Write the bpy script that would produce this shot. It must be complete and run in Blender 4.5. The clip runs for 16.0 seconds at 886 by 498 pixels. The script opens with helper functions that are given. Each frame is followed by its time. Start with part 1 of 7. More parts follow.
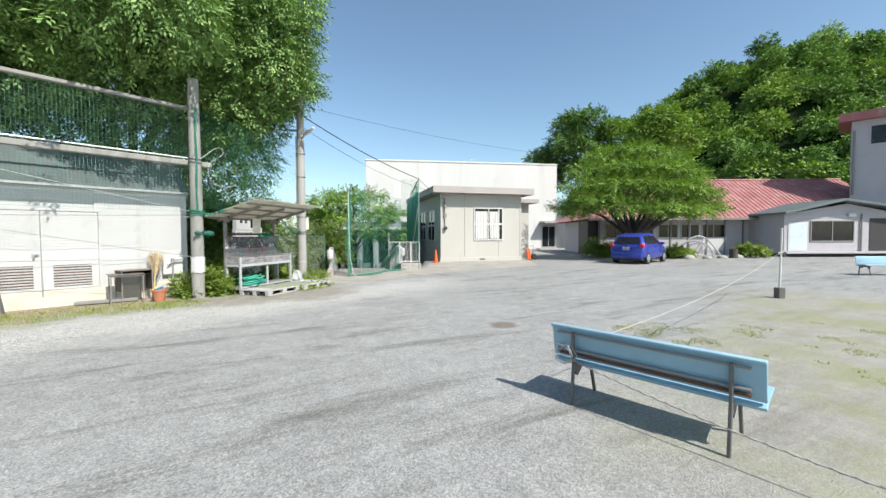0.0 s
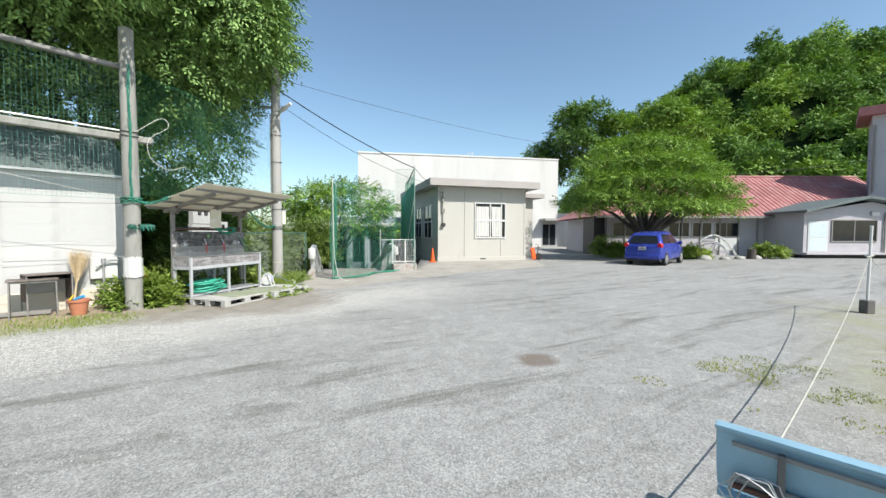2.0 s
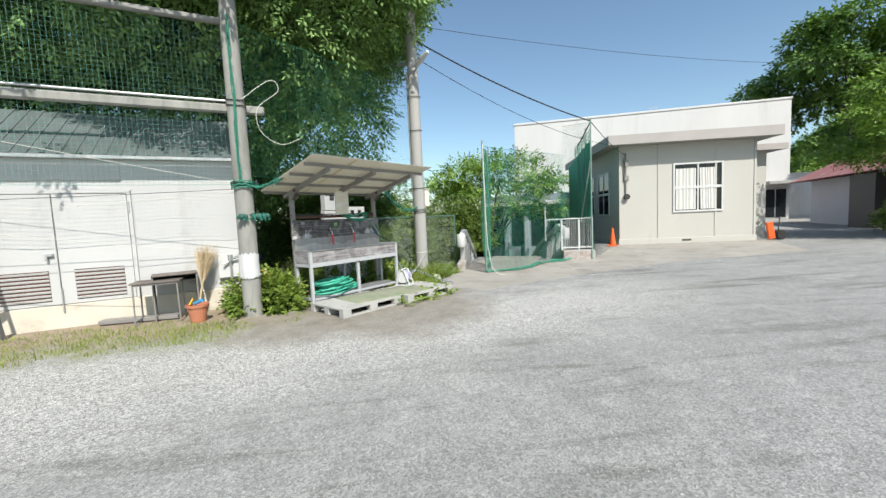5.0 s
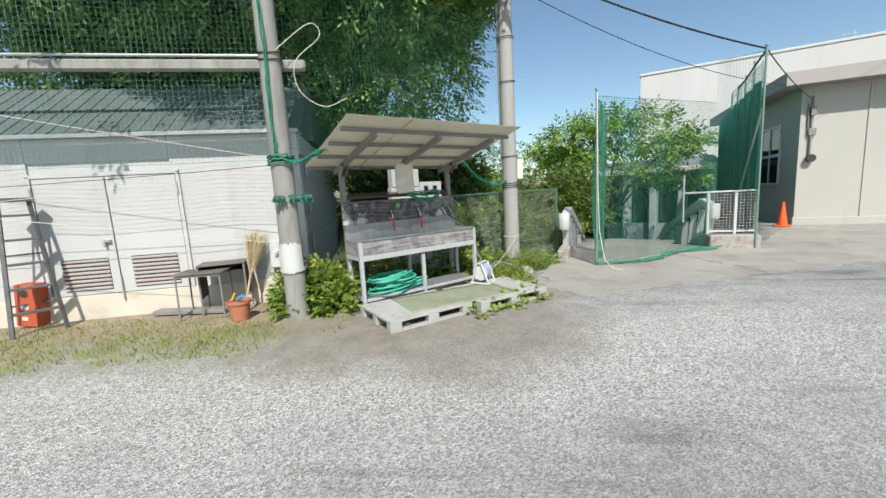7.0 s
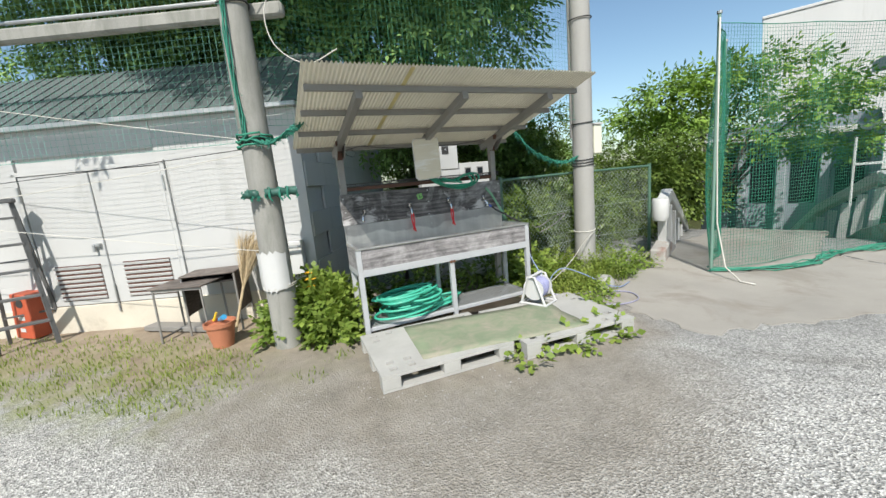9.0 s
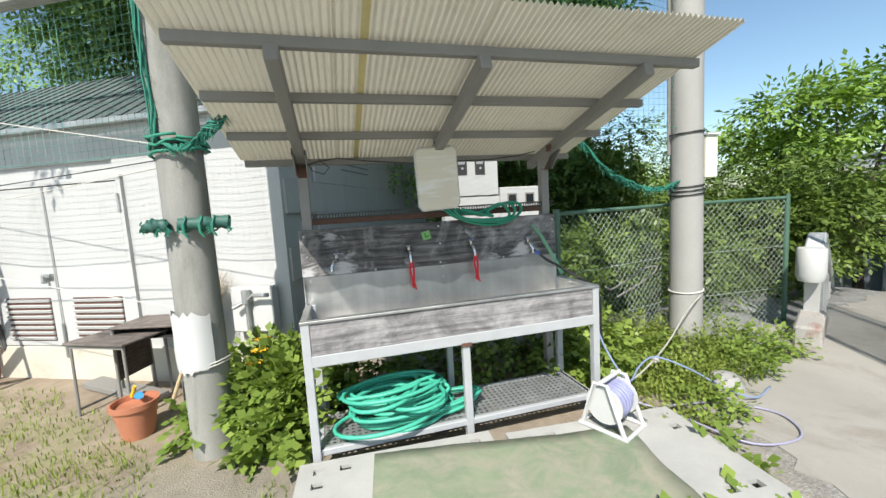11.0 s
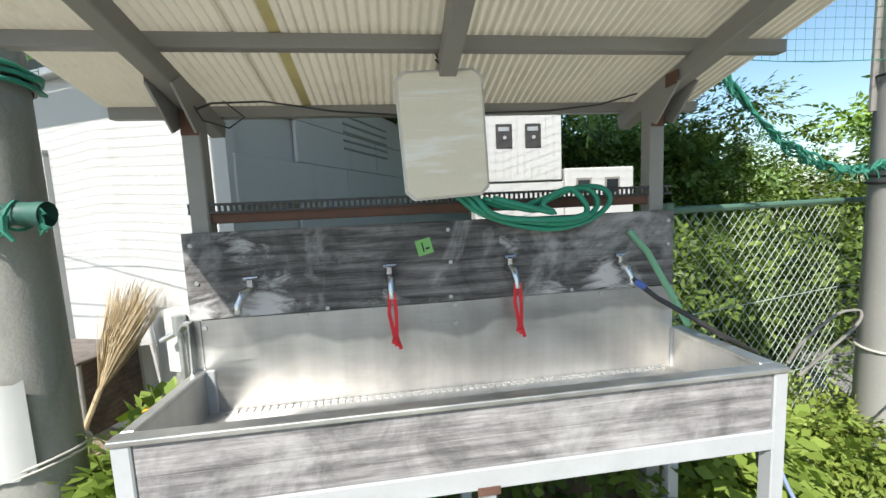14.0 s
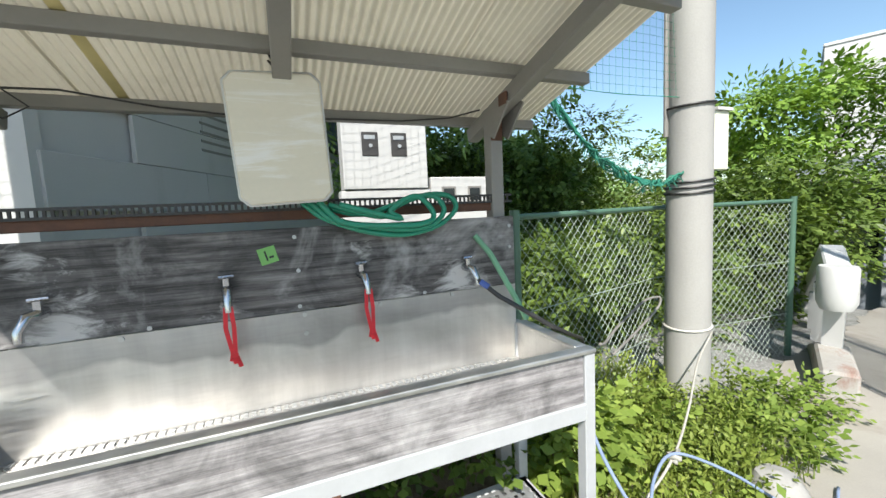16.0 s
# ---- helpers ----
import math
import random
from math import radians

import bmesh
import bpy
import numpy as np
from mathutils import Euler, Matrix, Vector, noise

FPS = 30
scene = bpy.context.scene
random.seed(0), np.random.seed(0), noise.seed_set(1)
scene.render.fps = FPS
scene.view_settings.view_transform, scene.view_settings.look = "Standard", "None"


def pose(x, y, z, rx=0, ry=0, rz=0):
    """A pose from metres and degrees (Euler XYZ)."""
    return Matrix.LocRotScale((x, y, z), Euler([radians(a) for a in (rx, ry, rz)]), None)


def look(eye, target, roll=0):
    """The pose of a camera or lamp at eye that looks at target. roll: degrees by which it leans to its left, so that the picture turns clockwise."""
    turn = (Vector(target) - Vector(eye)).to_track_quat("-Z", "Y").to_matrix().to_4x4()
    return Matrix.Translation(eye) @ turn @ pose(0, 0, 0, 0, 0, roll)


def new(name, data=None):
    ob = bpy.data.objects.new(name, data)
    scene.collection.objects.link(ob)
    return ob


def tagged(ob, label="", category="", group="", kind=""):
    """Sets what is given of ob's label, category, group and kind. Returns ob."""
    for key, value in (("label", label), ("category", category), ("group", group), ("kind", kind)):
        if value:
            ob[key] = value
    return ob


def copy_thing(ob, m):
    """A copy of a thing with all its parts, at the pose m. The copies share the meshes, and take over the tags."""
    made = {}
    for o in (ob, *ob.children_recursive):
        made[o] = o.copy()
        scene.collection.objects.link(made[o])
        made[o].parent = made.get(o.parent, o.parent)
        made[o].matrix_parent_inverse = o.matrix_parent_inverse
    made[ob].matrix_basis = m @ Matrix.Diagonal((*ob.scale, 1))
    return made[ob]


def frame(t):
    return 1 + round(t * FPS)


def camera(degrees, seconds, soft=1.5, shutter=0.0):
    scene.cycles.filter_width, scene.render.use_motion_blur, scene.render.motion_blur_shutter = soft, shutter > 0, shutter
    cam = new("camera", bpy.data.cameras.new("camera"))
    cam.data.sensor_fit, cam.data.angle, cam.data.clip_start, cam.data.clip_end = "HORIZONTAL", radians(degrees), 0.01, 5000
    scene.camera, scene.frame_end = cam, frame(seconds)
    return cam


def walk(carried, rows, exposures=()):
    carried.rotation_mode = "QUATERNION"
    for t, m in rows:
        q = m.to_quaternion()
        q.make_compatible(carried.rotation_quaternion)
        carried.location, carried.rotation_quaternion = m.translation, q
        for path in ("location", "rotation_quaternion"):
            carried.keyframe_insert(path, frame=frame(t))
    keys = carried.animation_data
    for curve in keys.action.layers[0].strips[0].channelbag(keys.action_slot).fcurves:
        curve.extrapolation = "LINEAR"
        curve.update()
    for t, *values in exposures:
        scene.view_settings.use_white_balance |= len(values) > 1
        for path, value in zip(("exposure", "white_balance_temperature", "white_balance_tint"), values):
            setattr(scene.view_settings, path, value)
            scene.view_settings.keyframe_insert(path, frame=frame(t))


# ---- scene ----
cam = camera(97.9, 16.0)
PATH = [
    (0, (0.044, 0.012, 1.498), (0.05, 2.01, 1.431), -0.2),
    (0.5, (0.0, 0.476, 1.507), (-0.002, 2.476, 1.457), 0.3),
    (1, (-0.021, 0.981, 1.49), (-0.012, 2.98, 1.437), 0.5),
    (1.5, (-0.067, 1.472, 1.498), (-0.047, 3.471, 1.432), 0.5),
    (2, (-0.124, 1.978, 1.483), (-0.088, 3.976, 1.403), 0.2),
    (2.5, (-0.134, 2.482, 1.554), (-0.098, 4.48, 1.458), 0.1),
    (3, (-0.143, 2.933, 1.579), (-0.121, 4.931, 1.482), -0.0),
    (3.5, (-0.273, 3.53, 1.549), (-0.411, 5.523, 1.456), -0.7),
    (4, (-0.443, 4.078, 1.477), (-0.826, 6.039, 1.386), -1.5),
    (4.5, (-0.606, 4.538, 1.439), (-1.204, 6.443, 1.323), -2.2),
    (4.7, (-0.662, 4.712, 1.432), (-1.329, 6.592, 1.292), -2.4),
    (6.8, (-1.116, 6.558, 1.537), (-2.294, 8.155, 1.283), -3.1),
    (7, (-1.187, 6.72, 1.551), (-2.413, 8.274, 1.265), -3.3),
    (7.5, (-1.335, 7.13, 1.594), (-2.662, 8.583, 1.234), -4.1),
    (8, (-1.489, 7.529, 1.584), (-2.894, 8.897, 1.189), -4.8),
    (8.2, (-1.566, 7.665, 1.579), (-2.993, 9.01, 1.186), -5.0),
    (10.3, (-2.46, 9.244, 1.558), (-4.095, 10.369, 1.309), -4.7),
    (10.5, (-2.579, 9.344, 1.536), (-4.234, 10.444, 1.314), -4.4),
    (11, (-2.86, 9.595, 1.598), (-4.563, 10.623, 1.39), -3.4),
    (11.5, (-3.112, 9.831, 1.606), (-4.851, 10.805, 1.432), -2.8),
    (12, (-3.384, 10.009, 1.641), (-5.098, 11.027, 1.489), -2.1),
    (12.5, (-3.592, 10.25, 1.614), (-5.339, 11.208, 1.447), -2.3),
    (13, (-3.781, 10.384, 1.592), (-5.556, 11.289, 1.415), -2.4),
    (13.5, (-3.916, 10.415, 1.568), (-5.72, 11.256, 1.371), -2.7),
    (14, (-3.944, 10.436, 1.554), (-5.771, 11.224, 1.346), -2.6),
    (14.5, (-3.948, 10.447, 1.534), (-5.782, 11.218, 1.33), -2.8),
    (15, (-3.951, 10.444, 1.545), (-5.77, 11.244, 1.321), -2.9),
    (15.5, (-3.921, 10.5, 1.559), (-5.659, 11.461, 1.324), -2.8),
    (16, (-3.829, 10.597, 1.539), (-5.395, 11.827, 1.348), -2.7),
]
walk(cam, [(t, look(eye, target, roll)) for t, eye, target, roll in PATH],
     exposures=[(0.0, 0.80), (4.5, 0.70), (7.0, 0.52), (8.2, 0.52), (10.5, 0.72), (12.0, 0.86), (14.5, 0.99), (16.0, 1.02)])

# ---- light ----
SUN_AZ = Vector((0.709, -0.705, 0.0))
SUN_EL = radians(47.0)
sun_dir = Vector((SUN_AZ.x * math.cos(SUN_EL), SUN_AZ.y * math.cos(SUN_EL), math.sin(SUN_EL)))
sun = new("sun", bpy.data.lights.new("sun", "SUN"))
sun.data.energy, sun.data.angle, sun.data.color = 4.0, radians(0.55), (1.0, 0.955, 0.885)
sun.matrix_world = look((0, 0, 30), Vector((0, 0, 30)) - sun_dir)
world = bpy.data.worlds.new("sky")
scene.world = world
world.use_nodes = True
wn, wl = world.node_tree.nodes, world.node_tree.links
sky = wn.new("ShaderNodeTexSky")
sky.sky_type, sky.sun_disc = "NISHITA", False
sky.sun_elevation, sky.sun_rotation = SUN_EL, math.atan2(SUN_AZ.x, SUN_AZ.y)
sky.air_density, sky.dust_density, sky.ozone_density = 1.0, 0.9, 1.3
tint = wn.new("ShaderNodeMix")
tint.data_type, tint.blend_type = "RGBA", "MULTIPLY"
tint.inputs[0].default_value, tint.inputs[7].default_value = 1.0, (0.94, 1.02, 0.985, 1)
wl.new(sky.outputs["Color"], tint.inputs[6])
wl.new(tint.outputs[2], wn["Background"].inputs["Color"])
wn["Background"].inputs["Strength"].default_value = 0.107


# ---- mesh tools ----
class Geo:
    """Collects vertices and faces of one mesh."""

    def __init__(self):
        self.v, self.f = [], []

    def add(self, verts, faces):
        o = len(self.v)
        self.v += [tuple(p) for p in verts]
        self.f += [tuple(i + o for i in f) for f in faces]
        return self

    def box(self, x0, x1, y0, y1, z0, z1, m=None):
        p = [Vector(c) for c in ((x0, y0, z0), (x1, y0, z0), (x1, y1, z0), (x0, y1, z0), (x0, y0, z1), (x1, y0, z1), (x1, y1, z1), (x0, y1, z1))]
        if m:
            p = [m @ q for q in p]
        return self.add(p, [(0, 3, 2, 1), (4, 5, 6, 7), (0, 1, 5, 4), (1, 2, 6, 5), (2, 3, 7, 6), (3, 0, 4, 7)])

    def beam(self, a, b, w, h, up=(0, 0, 1)):
        """A bar of w x h between two points."""
        a, b = Vector(a), Vector(b)
        d = (b - a).normalized()
        s = d.cross(Vector(up))
        s = s.normalized() if s.length > 1e-4 else Vector((1, 0, 0))
        t = s.cross(d)
        q = []
        for c in (a, b):
            q += [c - s * w / 2 - t * h / 2, c + s * w / 2 - t * h / 2, c + s * w / 2 + t * h / 2, c - s * w / 2 + t * h / 2]
        return self.add(q, [(3, 2, 1, 0), (4, 5, 6, 7), (0, 1, 5, 4), (1, 2, 6, 5), (2, 3, 7, 6), (3, 0, 4, 7)])

    def tube(self, pts, r, seg=8, caps=True):
        """A round bar along a line of points; r is one radius or one for each point."""
        pts = [Vector(p) for p in pts]
        n = len(pts)
        rs = r if isinstance(r, (list, tuple)) else [r] * n
        verts, faces, ref = [], [], None
        for i, p in enumerate(pts):
            d = (pts[min(i + 1, n - 1)] - pts[max(i - 1, 0)])
            d = d.normalized() if d.length > 1e-9 else Vector((0, 0, 1))
            if ref is None:
                ref = d.cross(Vector((0, 0, 1)))
                ref = ref.normalized() if ref.length > 1e-3 else Vector((1, 0, 0))
            ref = (ref - d * ref.dot(d))
            ref = ref.normalized() if ref.length > 1e-6 else d.orthogonal().normalized()
            o = d.cross(ref)
            for k in range(seg):
                a = 2 * math.pi * k / seg
                verts.append(p + (ref * math.cos(a) + o * math.sin(a)) * rs[i])
        for i in range(n - 1):
            for k in range(seg):
                k2 = (k + 1) % seg
                faces.append((i * seg + k, i * seg + k2, (i + 1) * seg + k2, (i + 1) * seg + k))
        if caps:
            faces.append(tuple(range(seg - 1, -1, -1)))
            faces.append(tuple((n - 1) * seg + k for k in range(seg)))
        return self.add(verts, faces)

    def lathe(self, prof, c=(0, 0, 0), seg=16):
        """Turns a profile of (radius, height) round the upright line through c."""
        verts, faces = [], []
        for r, z in prof:
            for k in range(seg):
                a = 2 * math.pi * k / seg
                verts.append((c[0] + r * math.cos(a), c[1] + r * math.sin(a), c[2] + z))
        for i in range(len(prof) - 1):
            for k in range(seg):
                k2 = (k + 1) % seg
                faces.append((i * seg + k, i * seg + k2, (i + 1) * seg + k2, (i + 1) * seg + k))
        return self.add(verts, faces)

    def plate(self, outline, axis, a, b):
        """A flat outline (closed list of 2D points) given thickness from a to b along an axis."""
        def put(p, d):
            return {"x": (d, p[0], p[1]), "y": (p[0], d, p[1]), "z": (p[0], p[1], d)}[axis]
        n = len(outline)
        verts = [put(p, a) for p in outline] + [put(p, b) for p in outline]
        faces = [tuple(range(n)), tuple(range(2 * n - 1, n - 1, -1))]
        faces += [(i, i + n, (i + 1) % n + n, (i + 1) % n) for i in range(n)]
        return self.add(verts, faces)

    def mesh(self, name, mat=None, bevel=0.0, smooth=False, segments=1):
        me = bpy.data.meshes.new(name)
        me.from_pydata(self.v, [], self.f)
        bm = bmesh.new()
        bm.from_mesh(me)
        if len(self.f) < 20000:
            bmesh.ops.recalc_face_normals(bm, faces=bm.faces)
        if bevel:
            es = [e for e in bm.edges if len(e.link_faces) == 2 and e.calc_face_angle(0) > 0.6]
            bmesh.ops.bevel(bm, geom=es, offset=bevel, segments=segments, affect="EDGES", profile=0.5, clamp_overlap=True)
        bm.to_mesh(me)
        bm.free()
        if smooth:
            me.polygons.foreach_set("use_smooth", [True] * len(me.polygons))
            if smooth != "all":
                me.set_sharp_from_angle(angle=radians(40))
        if mat:
            me.materials.append(mat)
        return me


def part(name, geo, mat, parent=None, label="", bevel=0.0, smooth=False, segments=1):
    """One mesh object, under a thing or a part."""
    ob = new(name, geo if isinstance(geo, bpy.types.Mesh) else geo.mesh(name, mat, bevel, smooth, segments))
    if parent:
        ob.parent = parent
    return tagged(ob, label)


def thing(name, m, label, category, group="", kind=""):
    ob = new(name)
    ob.empty_display_size = 0.1
    ob.matrix_world = m
    return tagged(ob, label, category, group, kind)


def solid(name, geo, mat, label, category, group="", kind="", m=None, bevel=0.0, smooth=False, segments=1):
    ob = part(name, geo, mat, None, "", bevel, smooth, segments)
    if m:
        ob.matrix_world = m
    return tagged(ob, label, category, group, kind)


def curve_through(pts, k=6):
    """A smooth line through a few points."""
    p = [Vector(q) for q in pts]
    p = [p[0] * 2 - p[1]] + p + [p[-1] * 2 - p[-2]]
    out = []
    for i in range(1, len(p) - 2):
        for j in range(k):
            t = j / k
            out.append(0.5 * ((2 * p[i]) + (p[i + 1] - p[i - 1]) * t + (2 * p[i - 1] - 5 * p[i] + 4 * p[i + 1] - p[i + 2]) * t * t + (3 * p[i] - p[i - 1] - 3 * p[i + 1] + p[i + 2]) * t ** 3))
    return out + [p[-2]]


def sag(a, b, drop, n=14):
    a, b = Vector(a), Vector(b)
    return [a.lerp(b, i / n) - Vector((0, 0, 4 * drop * (i / n) * (1 - i / n))) for i in range(n + 1)]


# ---- materials ----
def nodes_of(name):
    m = bpy.data.materials.new(name)
    m.use_nodes = True
    nt = m.node_tree
    return m, nt.nodes, nt.links, nt.nodes["Principled BSDF"]


def ramp(n, l, fac, stops):
    r = n.new("ShaderNodeValToRGB")
    while len(r.color_ramp.elements) < len(stops):
        r.color_ramp.elements.new(0.5)
    for e, (p, c) in zip(r.color_ramp.elements, stops):
        e.position, e.color = p, (*c, 1) if len(c) == 3 else c
    l.new(fac, r.inputs["Fac"])
    return r.outputs["Color"]


def noise_tex(n, l, scale, detail=4, rough=0.55, vec=None, stretch=None, distortion=0.0):
    t = n.new("ShaderNodeTexNoise")
    t.inputs["Scale"].default_value, t.inputs["Detail"].default_value, t.inputs["Roughness"].default_value = scale, detail, rough
    t.inputs["Distortion"].default_value = distortion
    if vec is None:
        vec = n.new("ShaderNodeTexCoord").outputs["Object"]
    if stretch:
        mp = n.new("ShaderNodeMapping")
        mp.inputs["Scale"].default_value = stretch
        l.new(vec, mp.inputs["Vector"])
        vec = mp.outputs["Vector"]
    l.new(vec, t.inputs["Vector"])
    return t.outputs["Fac"]


def mix(n, l, fac, a, b, mode="MIX"):
    m = n.new("ShaderNodeMix")
    m.data_type, m.blend_type = "RGBA", mode
    for sock, val in ((m.inputs[0], fac), (m.inputs[6], a), (m.inputs[7], b)):
        if isinstance(val, (int, float)):
            sock.default_value = val
        elif isinstance(val, tuple):
            sock.default_value = (*val, 1)
        else:
            l.new(val, sock)
    return m.outputs[2]


def bump(n, l, p, height, strength, distance=0.01):
    b = n.new("ShaderNodeBump")
    b.inputs["Strength"].default_value, b.inputs["Distance"].default_value = strength, distance
    l.new(height, b.inputs["Height"])
    l.new(b.outputs["Normal"], p.inputs["Normal"])


def paint(name, col, rough=0.6, metal=0.0, vary=0.18, scale=3.0, grain=60.0, bump_s=0.15, dirt=None, dirt_at=(0.55, 0.75), stretch=None, spec=0.5, by_object=0.0):
    """A worn surface: large stains, fine grain and relief over one base colour."""
    m, n, l, p = nodes_of(name)
    big = noise_tex(n, l, scale, 6, 0.6, stretch=stretch)
    fine = noise_tex(n, l, grain, 4, 0.6)
    lo = tuple(c * (1 - vary) for c in col)
    hi = tuple(min(1, c * (1 + vary * 0.6)) for c in col)
    c = ramp(n, l, big, [(0.3, lo), (0.7, hi)])
    c = mix(n, l, 0.25, c, ramp(n, l, fine, [(0.3, lo), (0.7, hi)]))
    if dirt:
        d = noise_tex(n, l, scale * 1.7, 8, 0.7, stretch=stretch, distortion=0.6)
        c = mix(n, l, ramp(n, l, d, [(dirt_at[0], (0, 0, 0)), (dirt_at[1], (1, 1, 1))]), c, dirt)
    if by_object:
        o = n.new("ShaderNodeObjectInfo")
        c = mix(n, l, 1.0, c, ramp(n, l, o.outputs["Random"], [(0, (1 - by_object,) * 3), (1, (1, 1, 1))]), "MULTIPLY")
    l.new(c, p.inputs["Base Color"])
    r = ramp(n, l, big, [(0.3, (max(0, rough - 0.1),) * 3), (0.7, (min(1, rough + 0.12),) * 3)])
    l.new(r, p.inputs["Roughness"])
    p.inputs["Metallic"].default_value = metal
    p.inputs["Specular IOR Level"].default_value = spec
    if bump_s:
        bump(n, l, p, fine, bump_s, 0.004)
    return m


def leaf_mat(name, dark, light, gloss=0.45, patch=0.6, through_light=0.26):
    m, n, l, p = nodes_of(name)
    g = n.new("ShaderNodeNewGeometry")
    mid = tuple(0.5 * a + 0.5 * b for a, b in zip(dark, light))
    c = ramp(n, l, g.outputs["Random Per Island"], [(0.0, tuple(0.5 * a + 0.5 * b for a, b in zip(dark, mid))), (0.7, mid), (1.0, tuple(0.45 * a + 0.55 * b for a, b in zip(mid, light)))])
    big = noise_tex(n, l, patch, 3)
    c = mix(n, l, 1.0, c, ramp(n, l, big, [(0.3, (0.68, 0.74, 0.66)), (0.7, (1.15, 1.1, 1.0))]), "MULTIPLY")
    l.new(c, p.inputs["Base Color"])
    p.inputs["Roughness"].default_value = gloss
    p.inputs["Specular IOR Level"].default_value = 0.22
    tr = n.new("ShaderNodeBsdfTranslucent")
    l.new(mix(n, l, 1.0, c, (1.25, 1.35, 0.5), "MULTIPLY"), tr.inputs["Color"])
    mx = n.new("ShaderNodeMixShader")
    mx.inputs[0].default_value = through_light
    l.new(p.outputs["BSDF"], mx.inputs[1])
    l.new(tr.outputs["BSDF"], mx.inputs[2])
    l.new(mx.outputs["Shader"], n["Material Output"].inputs["Surface"])
    return m


def wood(name, dark, mid, light, bleach=None, rough=0.75, spots=()):
    """Weathered boards with the grain along local x."""
    m, n, l, p = nodes_of(name)
    # growth rings cut along the board: warped bands
    mp = n.new("ShaderNodeMapping")
    mp.inputs["Scale"].default_value = (0.16, 1.0, 1.0)
    l.new(n.new("ShaderNodeTexCoord").outputs["Object"], mp.inputs["Vector"])
    ring = n.new("ShaderNodeTexWave")
    ring.bands_direction = "Z"
    for key, val in (("Scale", 7.0), ("Distortion", 14.0), ("Detail", 4.0), ("Detail Scale", 0.7), ("Detail Roughness", 0.6)):
        ring.inputs[key].default_value = val
    l.new(mp.outputs["Vector"], ring.inputs["Vector"])
    rings = ring.outputs["Fac"]
    g1 = noise_tex(n, l, 6.0, 8, 0.65, stretch=(0.35, 4.0, 9.0), distortion=0.5)
    g2 = noise_tex(n, l, 85.0, 5, 0.65, stretch=(0.10, 1.0, 2.0), distortion=0.4)
    blot = noise_tex(n, l, 2.6, 5, 0.65, distortion=0.5)
    c = ramp(n, l, g1, [(0.32, dark), (0.5, mid), (0.68, light)])
    c = mix(n, l, 0.42, c, ramp(n, l, g2, [(0.35, dark), (0.65, light)]))
    c = mix(n, l, 0.26, c, ramp(n, l, rings, [(0.05, dark), (0.35, mid), (0.9, light)]))
    wet = noise_tex(n, l, 4.5, 6, 0.7, distortion=0.8)
    c = mix(n, l, 0.8, c, mix(n, l, 1.0, c, ramp(n, l, wet, [(0.38, (0.45,) * 3), (0.62, (1.25,) * 3)]), "MULTIPLY"))
    if bleach:
        c = mix(n, l, ramp(n, l, blot, [(0.52, (0, 0, 0)), (0.66, (0.55, 0.55, 0.55))]), c, bleach)
    for x, z, r in spots:
        # limescale splashes round the taps
        sp = n.new("ShaderNodeVectorMath")
        sp.operation = "DISTANCE"
        sp.inputs[1].default_value = (x, -0.014, z)
        l.new(n.new("ShaderNodeTexCoord").outputs["Object"], sp.inputs[0])
        ad = n.new("ShaderNodeMath")
        ad.operation = "MULTIPLY_ADD"
        l.new(noise_tex(n, l, 9.0, 8, 0.7, stretch=(0.6, 1, 1.6), distortion=1.0), ad.inputs[0])
        ad.inputs[1].default_value = 0.45
        l.new(sp.outputs["Value"], ad.inputs[2])
        c = mix(n, l, ramp(n, l, ad.outputs[0], [(r + 0.14, (0.9, 0.9, 0.9)), (r + 0.22, (0, 0, 0))]), c, bleach)
    l.new(c, p.inputs["Base Color"])
    p.inputs["Roughness"].default_value = rough
    bump(n, l, p, g1, 0.5, 0.006)
    return m


def glass_dark(name, col=(0.010, 0.012, 0.014)):
    m, n, l, p = nodes_of(name)
    f = noise_tex(n, l, 1.5, 3)
    l.new(ramp(n, l, f, [(0.3, col), (0.7, tuple(c * 1.8 for c in col))]), p.inputs["Base Color"])
    p.inputs["Roughness"].default_value, p.inputs["Specular IOR Level"].default_value = 0.08, 0.3
    return m


